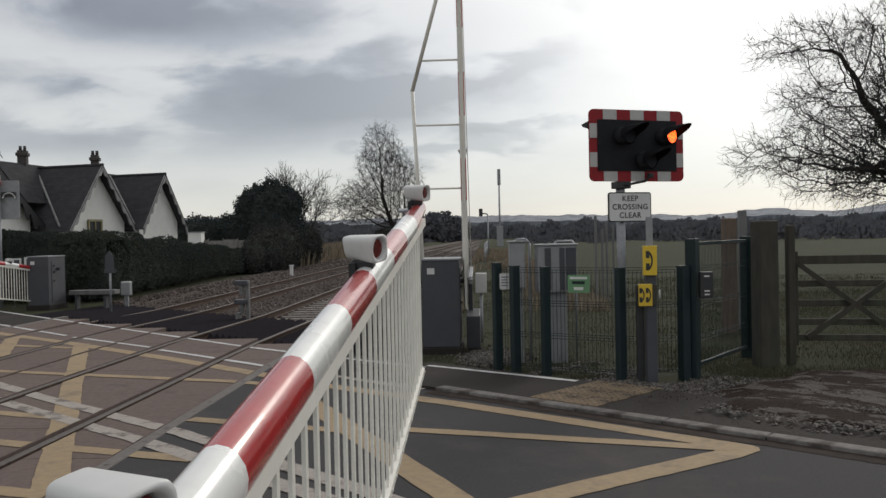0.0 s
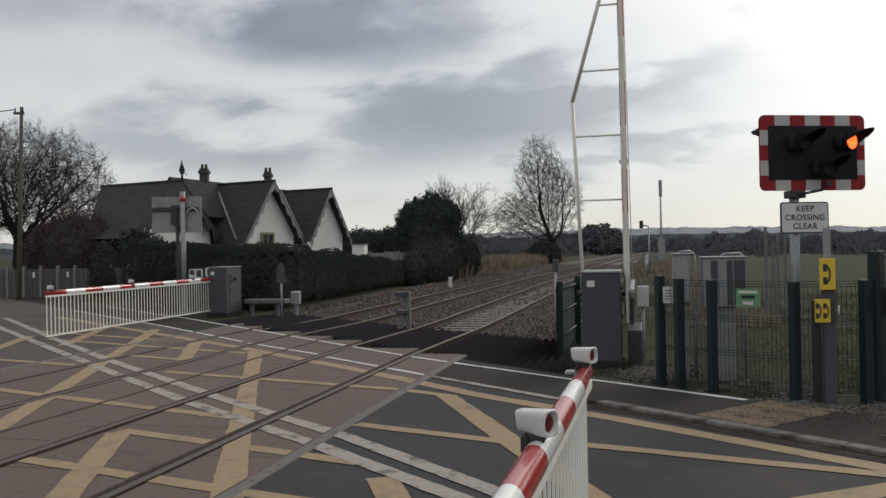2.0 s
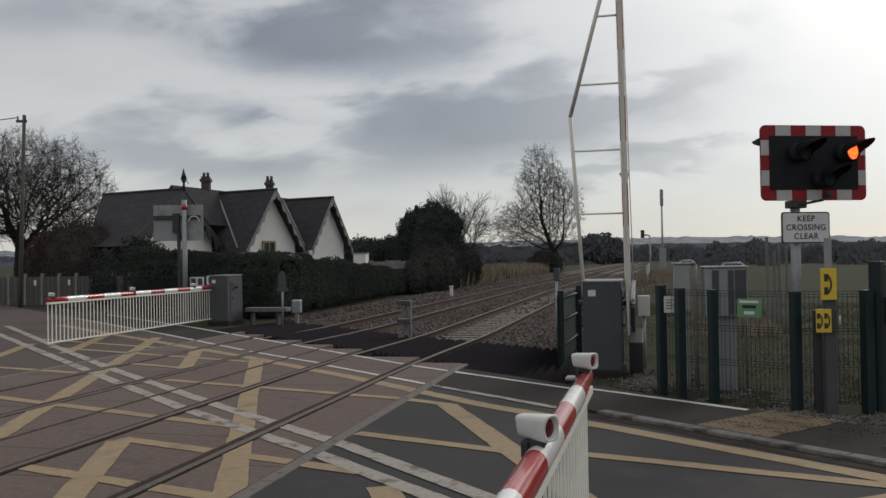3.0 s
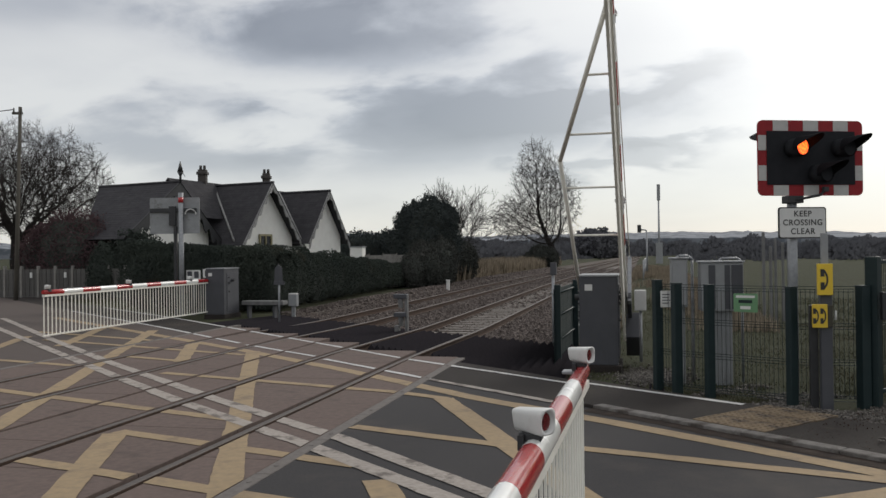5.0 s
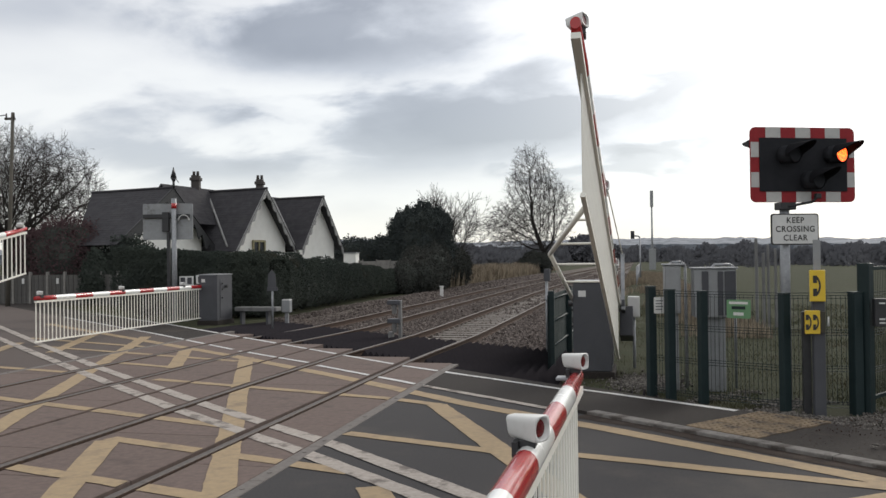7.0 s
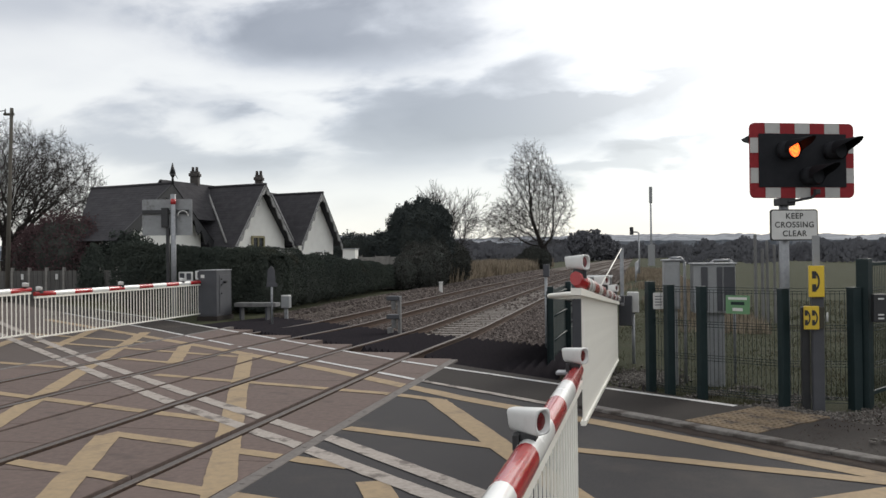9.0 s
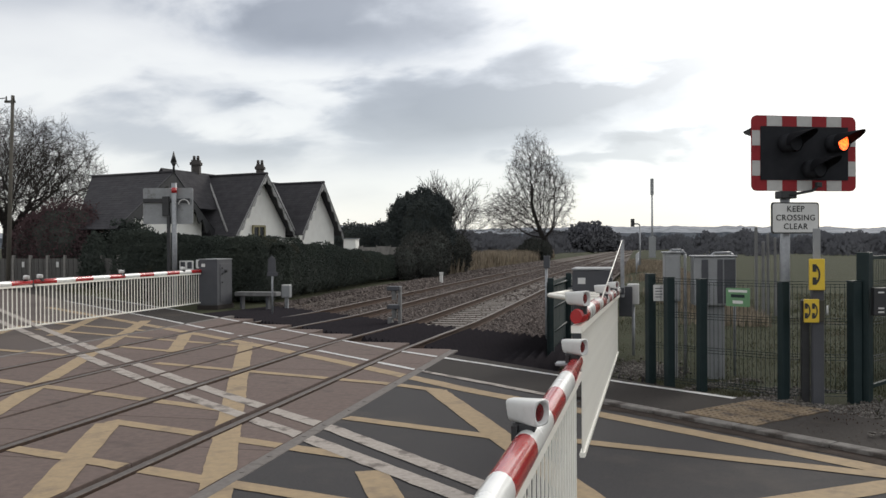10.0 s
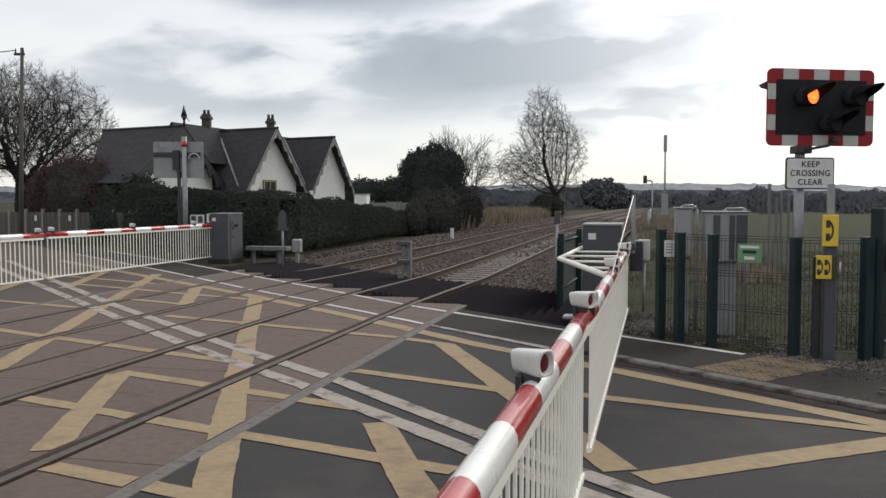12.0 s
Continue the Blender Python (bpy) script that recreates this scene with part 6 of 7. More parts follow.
def spread_tree(x, y, z, label, trunk_h, girth, crowns, count, seed, step=0.32, reach=0.62, thin=0.010, lean=(0, 0), sprays=2, droop=0.0, wild=0.16):
    """A leafless tree that fills its crown: each bud grows towards the free space nearest to it."""
    t = thing("bare_tree", pose(x, y, z), label, "tree", "bare trees")
    rnd, rng = random.Random(seed), np.random.default_rng(seed)
    goals = []
    while len(goals) < count:
        cx, cy, cz, rx, ry, rz = crowns[rnd.randrange(len(crowns))]
        v = Vector((rnd.gauss(0, 1), rnd.gauss(0, 1), rnd.gauss(0, 1))).normalized()
        r = rnd.random() ** 0.42 * (1 + 0.16 * noise.noise(v * 2.2 + Vector((seed, 0, 0))))
        goals.append((cx + v.x * rx * r, cy + v.y * ry * r, max(1.2, cz + v.z * rz * r)))
    goals = np.array(goals)
    nodes, parent = [np.array((0.0, 0.0, -0.3))], [-1]
    while nodes[-1][2] < trunk_h:
        d = np.array((lean[0] + rnd.gauss(0, 0.06), lean[1] + rnd.gauss(0, 0.06), 1.0))
        parent.append(len(nodes) - 1)
        nodes.append(nodes[-1] + d * step)
    pos = np.array(nodes)
    near = np.full(len(goals), 1e9)
    who = np.zeros(len(goals), int)
    fresh = 0
    for _ in range(110):
        for k in range(fresh, len(pos)):
            d = np.linalg.norm(goals - pos[k], axis=1)
            hit_ = d < near
            near[hit_], who[hit_] = d[hit_], k
        fresh = len(pos)
        live = near > reach
        goals, near, who = goals[live], near[live], who[live]
        if not len(goals):
            break
        new_pos = []
        for k in np.unique(who):
            v = goals[who == k] - pos[k]
            d = (v / np.linalg.norm(v, axis=1)[:, None]).mean(0) + rng.normal(0, wild, 3)
            d[2] -= droop
            d /= max(np.linalg.norm(d), 1e-6)
            new_pos.append(pos[k] + d * step)
            parent.append(int(k))
        pos = np.vstack([pos, new_pos])
    n = len(pos)
    kids = [0] * n
    power = np.zeros(n)
    for k in range(n - 1, 0, -1):
        if kids[k] == 0:
            power[k] = thin ** 2.5
        power[parent[k]] += power[k]
        kids[parent[k]] += 1
    rad = power ** (1 / 2.5)
    rad *= 1 + (girth / rad[1] - 1) * np.clip((rad - thin) / (rad[1] - thin), 0, 1) ** 0.7
    pts = [Vector(p) for p in pos]
    wood, twig = ([], []), ([], [])
    for k in range(1, n):
        a, b = pts[parent[k]], pts[k]
        big = rad[k] > 0.045
        limb(*(wood if big else twig), a, b + (b - a) * 0.08, min(rad[parent[k]], rad[k] * 1.25), rad[k], 7 if big else 3)
        if rad[k] < thin * 2.6:
            for _ in range(sprays if kids[k] else sprays + 2):
                p, d = b, (b - a).normalized()
                for r in (0.85, 0.6):
                    d = (d + Vector((rnd.gauss(0, 1), rnd.gauss(0, 1), rnd.gauss(0, 1))) * 0.5).normalized()
                    q = p + d * step * rnd.uniform(0.6, 1.2)
                    limb(*twig, p, q, thin * r, thin * r * 0.75, 3)
                    for _ in range(2):
                        e = (d + Vector((rnd.gauss(0, 1), rnd.gauss(0, 1), rnd.gauss(0, 1))) * 0.6).normalized()
                        limb(*twig, q, q + e * step * rnd.uniform(0.5, 1.1), thin * 0.55, thin * 0.4, 3)
                    p = q
    for name, (v, f), m in (("trunk", wood, M_BARK), ("crown", twig, M_TWIG)):
        ob = new(name, from_lists(name, v, f, m))
        ob.parent = t
    return t


SHRUB = dict(levels=4, wood_level=3, trunk=0.36, girth=0.014, taper=0.64, wander=0.12, lift=[0.03, 0.05, 0.05, 0.05, 0.02], kids=[0, 2, 2, 1, 2], spread=(0.4, 0.95), ratio=(0.55, 0.85), thin=0.011)


def leaf_cloud(rnd, points, size, verts, faces):
    """One bent leaf spray at each point."""
    for p in points:
        m = Euler((rnd.uniform(0, 6.3), rnd.uniform(0, 6.3), rnd.uniform(0, 6.3))).to_matrix()
        s = size * rnd.uniform(0.6, 1.4)
        k = len(verts)
        for v in ((-0.5, -0.9, 0), (0.5, -0.9, 0.15), (0.62, 0.2, 0.25), (0.0, 1.0, 0.0), (-0.62, 0.2, 0.2)):
            verts.append(tuple(p + m @ (Vector(v) * s)))
        faces.append((k, k + 1, k + 2, k + 3, k + 4))


def lumpy(bm, cx, cy, cz, rx, ry, rz, seed, rough=0.18, detail=3):
    made = bmesh.ops.create_icosphere(bm, subdivisions=detail, radius=1.0)["verts"]
    for v in made:
        n = 1 + rough * noise.fractal(v.co * 1.8 + Vector((seed, seed * 1.3, 0)), 1.0, 2.0, 4)
        v.co = Vector((cx + v.co.x * rx * n, cy + v.co.y * ry * n, cz + v.co.z * rz * n))


def bush(name, x, y, lumps, leaves, size, mat, label, category="bush", seed=1, group="", core=None):
    """A bush or evergreen: a dark core of lumps inside a shell of leaf sprays."""
    t = thing(name, pose(x, y, 0), label, category, group)
    rnd = random.Random(seed)
    bm = bmesh.new()
    for i, (cx, cy, cz, rx, ry, rz) in enumerate(lumps):
        lumpy(bm, cx, cy, cz, rx * 0.88, ry * 0.88, rz * 0.9, seed + i * 3.7)
    part("core", bm, core or M_CORE, t)
    verts, faces, pts = [], [], []
    area = [rx * rz + ry * rz + rx * ry for _, _, _, rx, ry, rz in lumps]
    for (cx, cy, cz, rx, ry, rz), a in zip(lumps, area):
        for _ in range(int(leaves * a / sum(area))):
            v = Vector((rnd.gauss(0, 1), rnd.gauss(0, 1), rnd.gauss(0, 1))).normalized()
            n = 1 + 0.20 * noise.fractal(v * 2.4 + Vector((seed, 0, cx)), 1.0, 2.0, 4)
            n *= rnd.uniform(0.86, 1.06) + (0.16 * rnd.random() ** 3)
            p = Vector((cx + v.x * rx * n, cy + v.y * ry * n, cz + v.z * rz * n))
            if p.z > -0.05:
                pts.append(p)
    leaf_cloud(rnd, pts, size, verts, faces)
    ob = new("foliage", from_lists("foliage", verts, faces, mat))
    ob.parent = t
    return t


def hedge(label, path, width, h0, h1, leaves, seed, mat):
    """A clipped hedge along a path, with a shaggy top."""
    t = thing("hedge", pose(0, 0, 0), label, "hedge", "hedges")
    rnd = random.Random(seed)
    bm = bmesh.new()
    pts, total = [], sum((Vector(b) - Vector(a)).length for a, b in zip(path, path[1:]))
    run = 0.0
    for a, b in zip(path, path[1:]):
        a, b = Vector((*a, 0)), Vector((*b, 0))
        d = (b - a).normalized()
        s = Vector((-d.y, d.x, 0))
        ln = (b - a).length
        n = max(2, int(ln / 0.8))
        for k in range(n + 1):
            p = a + d * ln * k / n
            h = h0 + (h1 - h0) * (run + ln * k / n) / total + 0.16 * noise.noise((p.x * 0.8, p.y * 0.8, seed))
            lumpy(bm, p.x, p.y, h * 0.42, width * 0.40, width * 0.40, h * 0.46, seed + k, 0.15, 2)
        for _ in range(int(leaves * ln / total)):
            u = rnd.uniform(-0.35 * width / ln, 1 + 0.35 * width / ln)
            p = a + d * ln * u
            h = h0 + (h1 - h0) * (run + ln * u) / total + 0.26 * noise.noise((p.x * 0.7, p.y * 0.7, seed)) + 0.12 * noise.noise((p.x * 2.4, p.y * 2.4, seed))
            ang = math.pi * rnd.random()
            c, sn = math.cos(ang), math.sin(ang)
            swell = 1 + 0.16 * noise.noise((p.x * 1.1, ang * 1.6, p.y * 1.1)) + 0.10 * noise.noise((p.x * 3.5, ang * 4, p.y * 3.5)) + rnd.uniform(-0.06, 0.05) + 0.10 * rnd.random() ** 5
            pts.append(p + s * math.copysign(abs(c) ** 0.55, c) * width * 0.5 * swell + Vector((0, 0, max(0.02, h * (sn ** 0.5) * (0.72 + 0.28 * swell)))))
        run += ln
    for (x, y), h in ((path[0], h0), (path[-1], h1)):
        for _ in range(3500):
            q = Vector((rnd.gauss(0, 1), rnd.gauss(0, 1), rnd.gauss(0, 1))).normalized() * rnd.uniform(0.92, 1.05)
            pts.append(Vector((x + q.x * width * 0.54, y + q.y * width * 0.54, h * 0.48 + q.z * h * 0.52)))
    part("core", bm, M_CORE, t)
    verts, faces = [], []
    leaf_cloud(rnd, pts, 0.024, verts, faces)
    ob = new("foliage", from_lists("foliage", verts, faces, mat))
    ob.parent = t


def blades(name, label, spots, height, width, mat, seed):
    rnd = random.Random(seed)
    verts, faces = [], []
    for x, y, z in spots:
        h, a, b = height * rnd.uniform(0.5, 1.25), rnd.uniform(0, math.tau), rnd.uniform(-0.35, 0.35) * height
        dx, dy = math.cos(a) * width, math.sin(a) * width
        lx, ly = math.cos(a + 1.3) * b, math.sin(a + 1.3) * b
        k = len(verts)
        verts += [(x - dx, y - dy, z), (x + dx, y + dy, z), (x + dx * 0.6 + lx * 0.4, y + dy * 0.6 + ly * 0.4, z + h * 0.6), (x + lx, y + ly, z + h), (x - dx * 0.6 + lx * 0.4, y - dy * 0.6 + ly * 0.4, z + h * 0.6)]
        faces.append((k, k + 1, k + 2, k + 3, k + 4))
    tagged(new(name, from_lists(name, verts, faces, mat)), label, "grass", "", "stuff")


def grasses():
    rnd = random.Random(21)
    spots = []
    while len(spots) < 26000:
        x, y = rnd.uniform(-13, -7.4), rnd.uniform(54, 120)
        if noise.noise((x * 0.25, y * 0.25, 2.0)) + 0.45 > rnd.random():
            spots.append((x, y, -0.15 - 0.75 * max(0.0, 0.35 - noise.noise((x * 0.5, y * 0.22, 8.0)) - 0.4 * rnd.random())))
    blades("reed_bank", "tall dry tan grass on the bank beside the track", spots, 1.15, 0.035, M_REED, 3)
    spots = []
    while len(spots) < 22000:
        x, y = rnd.uniform(2.9, 6.5), rnd.uniform(19, 90)
        if noise.noise((x * 0.4, y * 0.12, 5.0)) + 0.35 > rnd.random():
            spots.append((x, y, -0.1))
    blades("dry_verge", "dry tan rough grass on the verge by the track", spots, 0.32, 0.02, M_REED, 4)
    spots = []
    while len(spots) < 70000:
        y = 10.2 + 22 * rnd.random() ** 1.6
        x = rnd.uniform(2.7, 9 + (y - 10) * 0.9)
        n = NX * x + NY * y
        if n > 10.9 and noise.noise((x * 0.7, y * 0.7, 7.0)) + 0.55 > rnd.random() and not (5.2 < x < 9.5 and n < 12.2):
            spots.append((x, y, -0.08))
    blades("rough_grass", "rough winter grass tufts behind the fence", spots, 0.075, 0.006, M_TUFT, 5)
    spots = [(rnd.uniform(-30, -8.3), 24 + 10 * rnd.random(), -0.1) for _ in range(9000)]
    spots = [s for s in spots if NX * s[0] + NY * s[1] > 11.2]
    blades("roadside_grass", "grass verge under the hedge and fence", spots, 0.16, 0.012, M_TUFT, 6)


def loose_stones():
    rnd = random.Random(8)
    verts, faces = [], []
    shape = [(-1, -0.7, -0.4), (0.9, -0.8, -0.5), (1, 0.7, -0.3), (-0.8, 0.9, -0.5), (-0.6, -0.5, 0.6), (0.6, -0.6, 0.5), (0.7, 0.5, 0.7), (-0.5, 0.6, 0.5)]
    quads = [(0, 3, 2, 1), (4, 5, 6, 7), (0, 1, 5, 4), (1, 2, 6, 5), (2, 3, 7, 6), (3, 0, 4, 7)]
    n = 0
    while n < 6500:
        s, c = rnd.uniform(-3.6, -0.7), 10.62 + 1.5 * rnd.random() ** 1.5
        x, y = on_road(s, c)
        if rnd.random() < 0.22:
            x, y = rnd.gauss(3.85, 0.2), rnd.gauss(12.1, 0.35)
        elif x < 3.0 or noise.noise((x * 1.3, y * 1.3, 4.0)) + 0.3 < rnd.random() * 0.6:
            continue
        size = rnd.uniform(0.007, 0.020)
        m = Euler((rnd.uniform(0, 6), rnd.uniform(0, 6), rnd.uniform(0, 6))).to_matrix()
        k = len(verts)
        verts += [tuple(Vector((x, y, -0.03 + size * 0.4)) + m @ (Vector(v) * size)) for v in shape]
        faces += [tuple(k + q for q in f) for f in quads]
        n += 1
    tagged(new("path_stones", from_lists("path_stones", verts, faces, M_PALESTONE)), "pale loose stones along the foot of the fence", "stones", "", "stuff")


def verge_stones():
    """Grit and small clods lying in drifts on the muddy verge."""
    rnd = random.Random(29)
    verts, faces = [], []
    shape = [(-1, -0.7, -0.4), (0.9, -0.8, -0.5), (1, 0.7, -0.3), (-0.8, 0.9, -0.5), (-0.6, -0.5, 0.6), (0.6, -0.6, 0.5), (0.7, 0.5, 0.7), (-0.5, 0.6, 0.5)]
    quads = [(0, 3, 2, 1), (4, 5, 6, 7), (0, 1, 5, 4), (1, 2, 6, 5), (2, 3, 7, 6), (3, 0, 4, 7)]
    n = 0
    while n < 5200:
        s, c = rnd.uniform(-0.8, 9.0), KERB_N + 0.25 + 2.5 * rnd.random()
        x, y = on_road(s, c)
        if noise.noise((s * 0.8, c * 2.4, 3.0)) + 0.25 * noise.noise((s * 5, c * 5, 1.0)) < rnd.uniform(0.0, 0.35):
            continue
        size = rnd.uniform(0.006, 0.016) * (1.8 if rnd.random() < 0.06 else 1)
        m = Euler((rnd.uniform(-0.4, 0.4), rnd.uniform(-0.4, 0.4), rnd.uniform(0, 6))).to_matrix()
        z = 0.066 if c > KERB_N + 0.45 else 0.042
        k = len(verts)
        verts += [tuple(Vector((x, y, z + size * 0.15)) + m @ (Vector((a * 1.5, b, h * 0.6)) * size)) for a, b, h in shape]
        faces += [tuple(k + q for q in f) for f in quads]
        n += 1
    tagged(new("verge_grit", from_lists("verge_grit", verts, faces, M_PALESTONE)), "pale grit and small clods drifted over the muddy verge", "stones", "", "stuff")


def litter():
    rnd = random.Random(17)
    verts, faces = [], []
    for _ in range(6000):
        s, n = rnd.uniform(-1.5, 9.5), KERB_N + 0.12 + 2.6 * rnd.random() ** 1.4
        x, y = on_road(s, n)
        if noise.noise((x * 1.1, y * 1.1, 9.0)) < rnd.uniform(-0.35, 0.35):
            continue
        k, a, w = len(verts), rnd.uniform(0, 6.3), rnd.uniform(0.003, 0.009)
        for q in range(5):
            t = a + q * math.tau / 5
            verts.append((x + w * math.cos(t), y + w * 0.7 * math.sin(t), 0.062 + rnd.uniform(0, 0.02) if n > KERB_N + 0.7 else 0.038 + rnd.uniform(0, 0.006)))
        faces.append(tuple(range(k, k + 5)))
    tagged(new("leaf_litter", from_lists("leaf_litter", verts, faces, M_LITTER)), "brown fallen leaves scattered over the verge", "leaves", "", "stuff")


def woods_band(name, label, x0, x1, y0, y1, count, h0, h1, seed, mat, spray=260):
    """A far belt of leafless trees: open ragged crowns of many small upright sprays."""
    rnd = random.Random(seed)
    verts, faces = [], []
    for _ in range(count):
        x, y = rnd.uniform(x0, x1), rnd.uniform(y0, y1)
        h = rnd.uniform(h0, h1) * (1 + 0.9 * noise.noise((x * 0.035, y * 0.035, seed)))
        w = h * rnd.uniform(0.5, 1.1)
        for _ in range(spray):
            c = Vector((rnd.gauss(0, 0.55), rnd.gauss(0, 0.55), 0))
            top = h * max(0.15, 1 - 0.55 * c.length_squared) * rnd.uniform(0.25, 1.0) ** 0.6
            px, py, s = x + c.x * w, y + c.y * w, h * rnd.uniform(0.05, 0.14)
            k, a = len(verts), rnd.uniform(-0.9, 0.9)
            ux, uy = math.cos(a) * s * 0.8, math.sin(a) * s * 0.8
            verts += [(px - ux, py - uy, top - s * 1.6), (px + ux, py + uy, top - s * 1.4), (px + ux * 0.5, py + uy * 0.5, top), (px - ux * 0.7, py - uy * 0.7, top - s * 0.3)]
            faces.append((k, k + 1, k + 2, k + 3))
    tagged(new(name, from_lists(name, verts, faces, mat)), label, "woodland", "", "stuff")


# a ridge whose colour already includes the haze of distance
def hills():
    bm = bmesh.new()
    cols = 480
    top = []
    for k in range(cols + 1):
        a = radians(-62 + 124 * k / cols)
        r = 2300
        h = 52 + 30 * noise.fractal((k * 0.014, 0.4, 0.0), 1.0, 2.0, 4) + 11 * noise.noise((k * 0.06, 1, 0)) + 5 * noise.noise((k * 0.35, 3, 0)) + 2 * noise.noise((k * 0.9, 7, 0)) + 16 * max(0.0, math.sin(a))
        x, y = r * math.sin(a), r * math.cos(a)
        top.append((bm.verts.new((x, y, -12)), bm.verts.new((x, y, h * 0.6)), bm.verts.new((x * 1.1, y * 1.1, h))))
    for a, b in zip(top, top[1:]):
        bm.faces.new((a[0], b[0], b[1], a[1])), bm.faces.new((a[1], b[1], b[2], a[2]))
    structure("backdrop", bm, M_HAZED_HILL, "low hills on the far horizon, haze painted in as blue-grey", "hills")


def far_rail_things():
    m = thing("radio_mast", pose(5.75, 120, 0), "slim grey radio mast beside the distant track", "mast")
    bm = bmesh.new()
    tube(bm, (0, 0, -0.5), (0, 0, 8.6), 0.16, 0.11, 8)
    part("pole", bm, M_GALV, m)
    bm = bmesh.new()
    box(bm, -0.22, 0.22, -0.2, 0.2, 8.4, 10.6, bevel=0.05)
    part("antenna", bm, M_LGREY, m)
    bm = bmesh.new()
    box(bm, -0.45, 0.45, -0.5, 0.5, -0.5, 2.7, bevel=0.05)
    part("equipment_hut", bm, M_LGREY, m, "grey equipment hut")
    s = thing("railway_signal", pose(3.98, 70, 0), "distant railway signal on a bent grey post", "railway signal")
    bm = bmesh.new()
    path_tube(bm, [(0, 0, -0.4), (0, 0, 3.2), (-0.15, 0, 3.32), (-0.45, 0, 3.32)], 0.06)
    part("post", bm, M_GALV, s)
    bm = bmesh.new()
    box(bm, -0.72, -0.42, -0.1, 0.1, 3.1, 3.72, bevel=0.02)
    part("signal_head", bm, M_DARK, s)
    r = thing("lineside_railing", pose(3.7, 52, 0), "pale grey railing beside the distant track", "railing")
    for k in range(7):
        bm = bmesh.new()
        tube(bm, (0.06 * k, k * 5.0, -0.3), (0.06 * k, k * 5.0, 1.1), 0.035, seg=6)
        part("post", bm, M_GALV, r)
    bm = bmesh.new()
    for z in (0.6, 1.08):
        tube(bm, (0, 0, z), (0.36, 30, z), 0.025, seg=6)
    part("rail", bm, M_GALV, r)


def vegetation():
    spread_tree(-34.2, 46, 0, "spreading leafless oak behind the garden fence", 2.8, 0.46, [(0.2, 0, 6.9, 5.4, 4.6, 3.0), (1.2, 0, 5.7, 4.9, 4.4, 2.5), (-1.5, 0, 6.0, 5.0, 4.5, 2.9)], 6400, 5, 0.32, 0.42, 0.012, sprays=2, wild=0.28)
    oak = spread_tree(18.0, 27, 0, "large leafless oak with drooping limbs and ivy over the pasture", 2.4, 0.60, [(-2.6, 1.0, 7.5, 3.0, 2.4, 0.6), (1.8, 0, 8.6, 4.0, 4.0, 2.8), (-2.4, 0.8, 5.7, 2.4, 2.6, 0.8), (-2.9, 0.8, 4.0, 3.3, 2.6, 1.0), (0.2, 0, 5.0, 4.2, 4.0, 2.7), (-0.6, 0, 6.2, 3.0, 3.2, 1.2), (-1.2, 0.4, 3.2, 3.6, 2.6, 0.8)], 9600, 12, 0.32, 0.42, 0.009, (-0.03, 0.0), 2, 0.04, wild=0.22)
    rnd = random.Random(44)
    pts, verts, faces = [], [], []
    for cx, cy, cz, rx, ry, rz, n in ((-1.4, 0.2, 4.6, 1.5, 1.1, 1.4, 5200), (-0.5, 0.0, 6.2, 1.3, 1.1, 1.2, 3600), (-2.3, 0.4, 3.6, 1.5, 1.0, 0.8, 3200), (0.2, 0.0, 3.0, 1.0, 1.0, 1.8, 3000)):
        for _ in range(n):
            v = Vector((rnd.gauss(0, 0.5) * rx, rnd.gauss(0, 0.5) * ry, rnd.gauss(0, 0.5) * rz))
            if noise.noise((v + Vector((cx, cy, cz))) * 1.6) > -0.12:
                pts.append(v + Vector((cx, cy, cz)))
    leaf_cloud(rnd, pts, 0.035, verts, faces)
    ivy = new("ivy", from_lists("ivy", verts, faces, M_EVER))
    ivy.parent, ivy["label"] = oak, "dark ivy clinging to the limbs"
    spread_tree(-6.6, 103, 0, "tall leafless upright tree beside the track", 2.0, 0.36, [(-2.0, 0, 9.3, 3.1, 2.6, 5.8), (-4.0, 0, 5.6, 3.7, 3.0, 2.9), (-0.4, 0, 7.2, 3.5, 2.8, 4.8)], 5200, 23, 0.40, 0.48, 0.015, (-0.12, 0), sprays=2, wild=0.15)
    bush("dark_shrub", -8.2, 101.5, [(0, 0, 1.0, 1.3, 1.2, 1.5), (1.1, 0.3, 0.9, 1.0, 1.0, 1.2), (-1.0, 0, 0.7, 1.0, 1.0, 1.0)], 9000, 0.075, M_BROWNLEAF, "dark shrub at the foot of the tall tree", "bush", 14)
    bare_tree(-10.6, 65, 0, 7.4, 15, "thin leafless tree beside the dark evergreen", SHRUB)
    hedge("dense dark green hedge in front of the cottage", [(-12.1, 25.4), (-10.6, 25.4), (-7.9, 25.3)], 1.8, 2.12, 1.80, 110000, 3, M_HEDGE)
    hedge("dense dark green hedge running back along the track", [(-8.0, 25.4), (-8.5, 33.0), (-9.6, 48.0)], 1.5, 1.92, 0.95, 95000, 4, M_HEDGE)
    spikes = [(1.45 * math.sin(k * 2.4), 0.5 * math.cos(k * 1.9), 4.50 - 0.30 * (1.45 * math.sin(k * 2.4)) ** 2, 0.17, 0.17, 0.42 + 0.10 * (k % 3)) for k in range(16)]
    bush("evergreen_tree", -9.1, 51, [(0, 0, 2.75, 1.78, 1.7, 2.1), (-0.3, 0.2, 1.6, 1.6, 1.5, 1.7), (0.85, 0.1, 3.65, 0.95, 1.1, 1.05), (-0.95, 0, 3.5, 1.0, 1.1, 1.05)] + spikes, 70000, 0.045, M_EVER, "broad dark evergreen tree beside the track", "tree", 5)
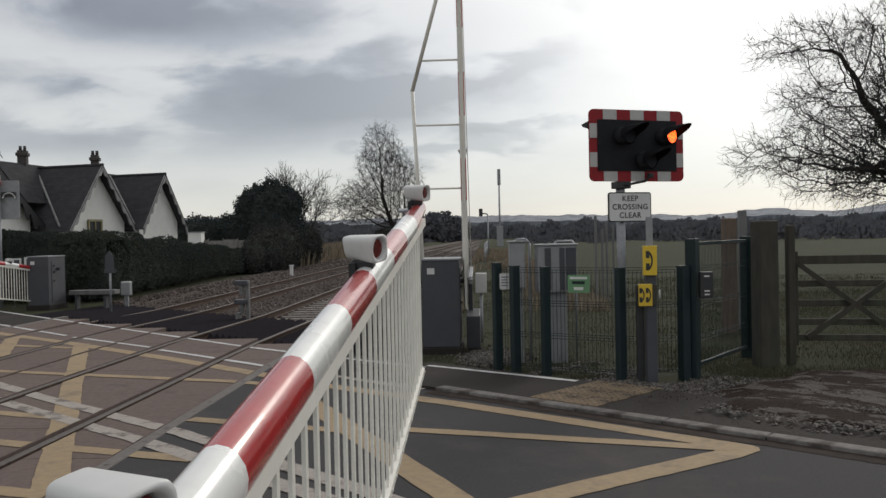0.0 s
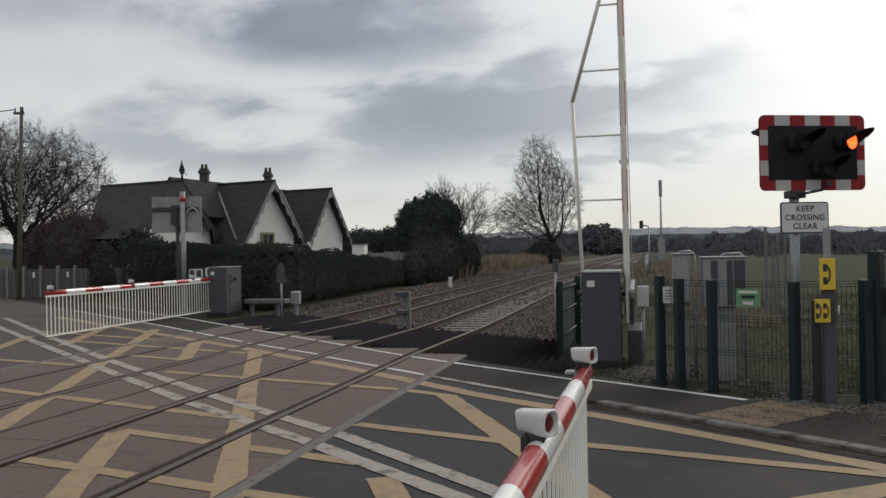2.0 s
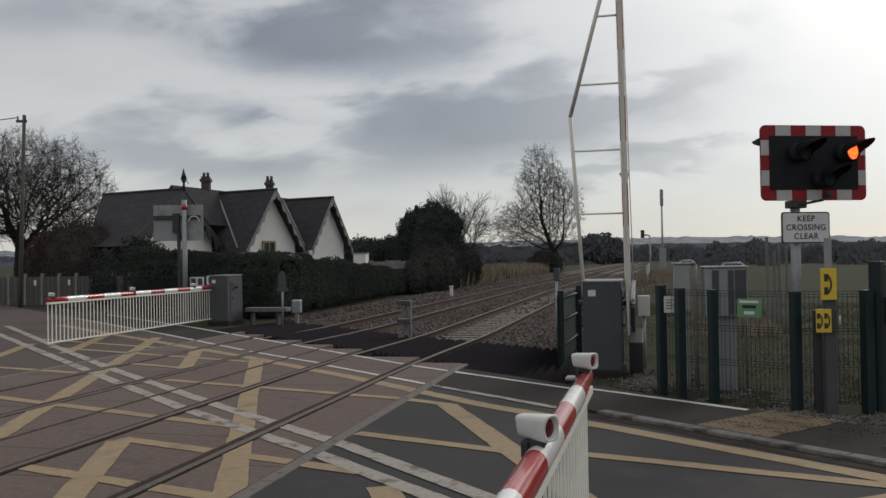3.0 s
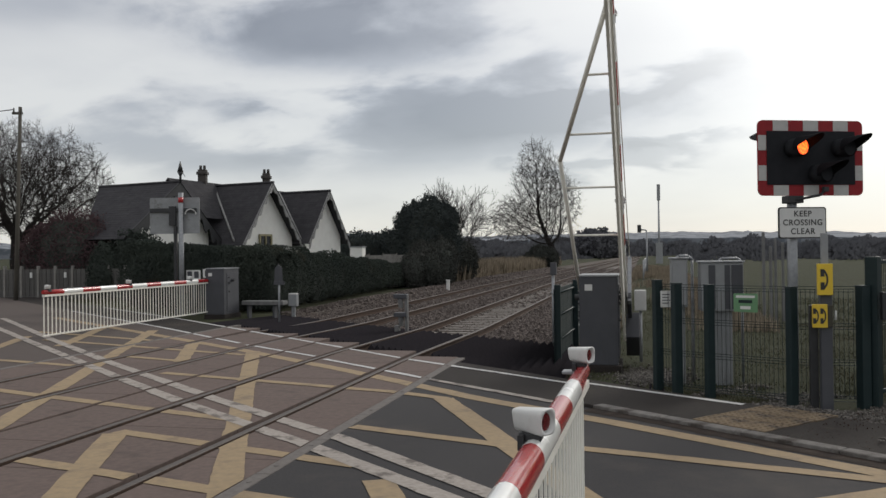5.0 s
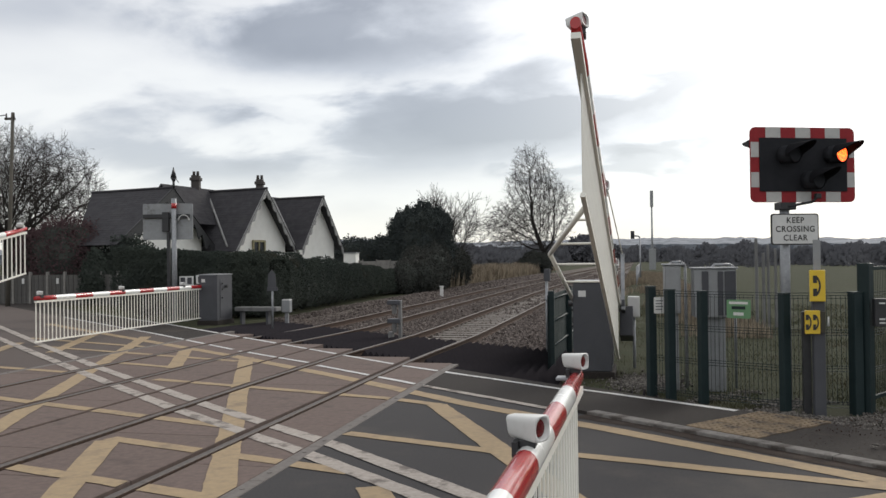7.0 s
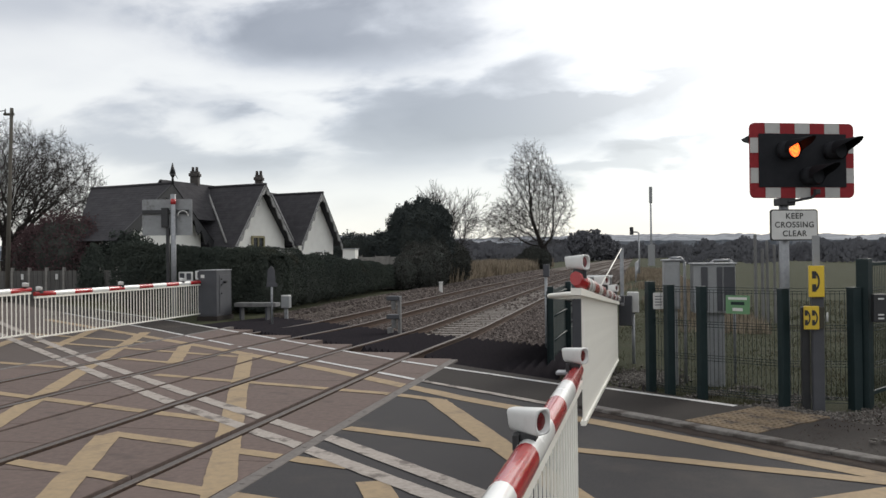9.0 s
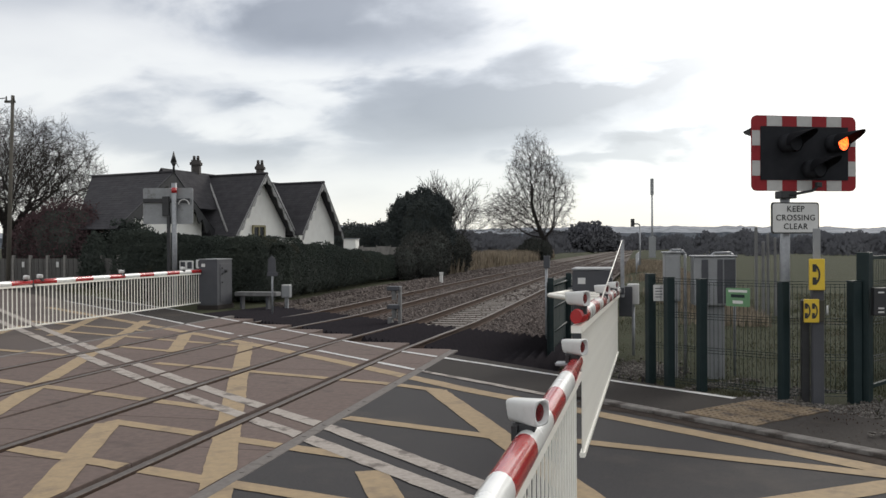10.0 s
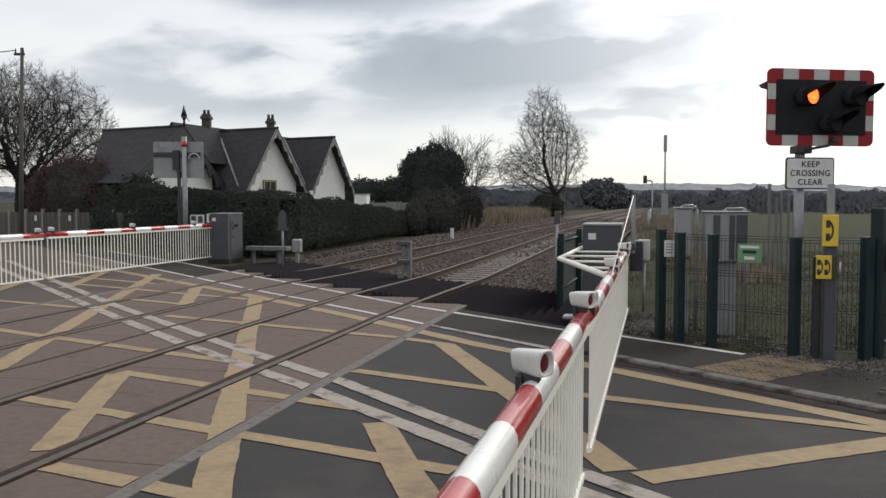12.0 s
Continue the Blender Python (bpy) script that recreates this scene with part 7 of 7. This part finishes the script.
    bush("dark_shrub", -8.35, 56.5, [(0, 0, 1.1, 1.2, 1.5, 1.35), (-1.0, -1.5, 1.0, 1.0, 1.4, 1.3)], 14000, 0.055, M_BROWNLEAF, "shaggy brown shrub beyond the evergreen", "bush", 13)
    bush("evergreen_tree", -14.6, 56, [(0, 0, 1.4, 2.4, 1.6, 1.6), (2.0, 0, 1.6, 1.6, 1.5, 1.7)], 26000, 0.06, M_EVER, "low dark evergreens behind the cottage", "tree", 6)
    bush("dark_shrub", -7.75, 45.5, [(-0.5, -1.4, 0.7, 0.7, 1.1, 0.95), (0.1, 0, 0.8, 0.85, 1.1, 1.05), (-0.6, 0.9, 1.0, 0.8, 1.1, 1.3), (0.3, 2.2, 0.9, 0.75, 1.2, 1.2), (-0.2, 4.2, 1.2, 0.9, 1.5, 1.35)], 20000, 0.05, M_BROWNLEAF, "shaggy brown shrub at the end of the hedge", "bush", 7)
    bush("copper_bush", -21.6, 34.4, [(0, 0, 1.9, 2.1, 1.1, 1.8), (-1.5, 0.2, 1.6, 1.4, 1.0, 1.6), (1.5, 0, 1.35, 1.3, 1.0, 1.45)], 30000, 0.04, M_RED, "red-brown copper bush behind the garden fence", "bush", 8)
    bush("small_conifer", -18.6, 32.2, [(0, 0, 0.9, 0.62, 0.6, 1.0), (0, 0, 1.55, 0.38, 0.38, 0.72)], 6000, 0.04, M_HEDGE, "small green conifer beside the copper bush", "bush", 9)
    bush("dark_shrub", -17.9, 33.6, [(0, 0, 1.0, 1.5, 0.8, 1.7), (-1.3, 0.2, 0.9, 1.0, 0.7, 1.4)], 14000, 0.05, M_HEDGE, "dark shrub between conifer and hedge", "bush", 10)
    # the thicket takes the haze-tinted woods colour, core and sprays alike
    bush("round_thicket", -8.4, 219, [(0, 0, 3.0, 6.0, 5.0, 3.8), (4, 0, 2.4, 4.0, 4.0, 2.9)], 9000, 0.32, M_HAZED_WOODS, "rounded leafless thicket beside the distant track", "bush", 11, core=M_HAZED_WOODS)
    grasses()
    loose_stones()
    verge_stones()
    litter()
    # these belts get their haze from the material's colour
    woods_band("far_hedges", "dark winter hedges and trees across the pasture", 10, 260, 125, 200, 420, 1.6, 3.0, 31, M_HAZED_WOODS)
    woods_band("far_woods", "bare woods beyond the fields", -60, 420, 260, 420, 700, 3.0, 5.4, 32, M_HAZED_WOODS)
    woods_band("left_woods", "dark bare woods left of the track", -95, -14, 150, 230, 300, 2.4, 4.0, 33, M_HAZED_WOODS)
    hills()
    far_rail_things()


vegetation()


# ---- pieces of road and deck ----
deck()
markings()
kerbs()
tactile()
gutter()


def motions():
    for ob, rows in MOVING:
        walk(ob, rows)


motions()
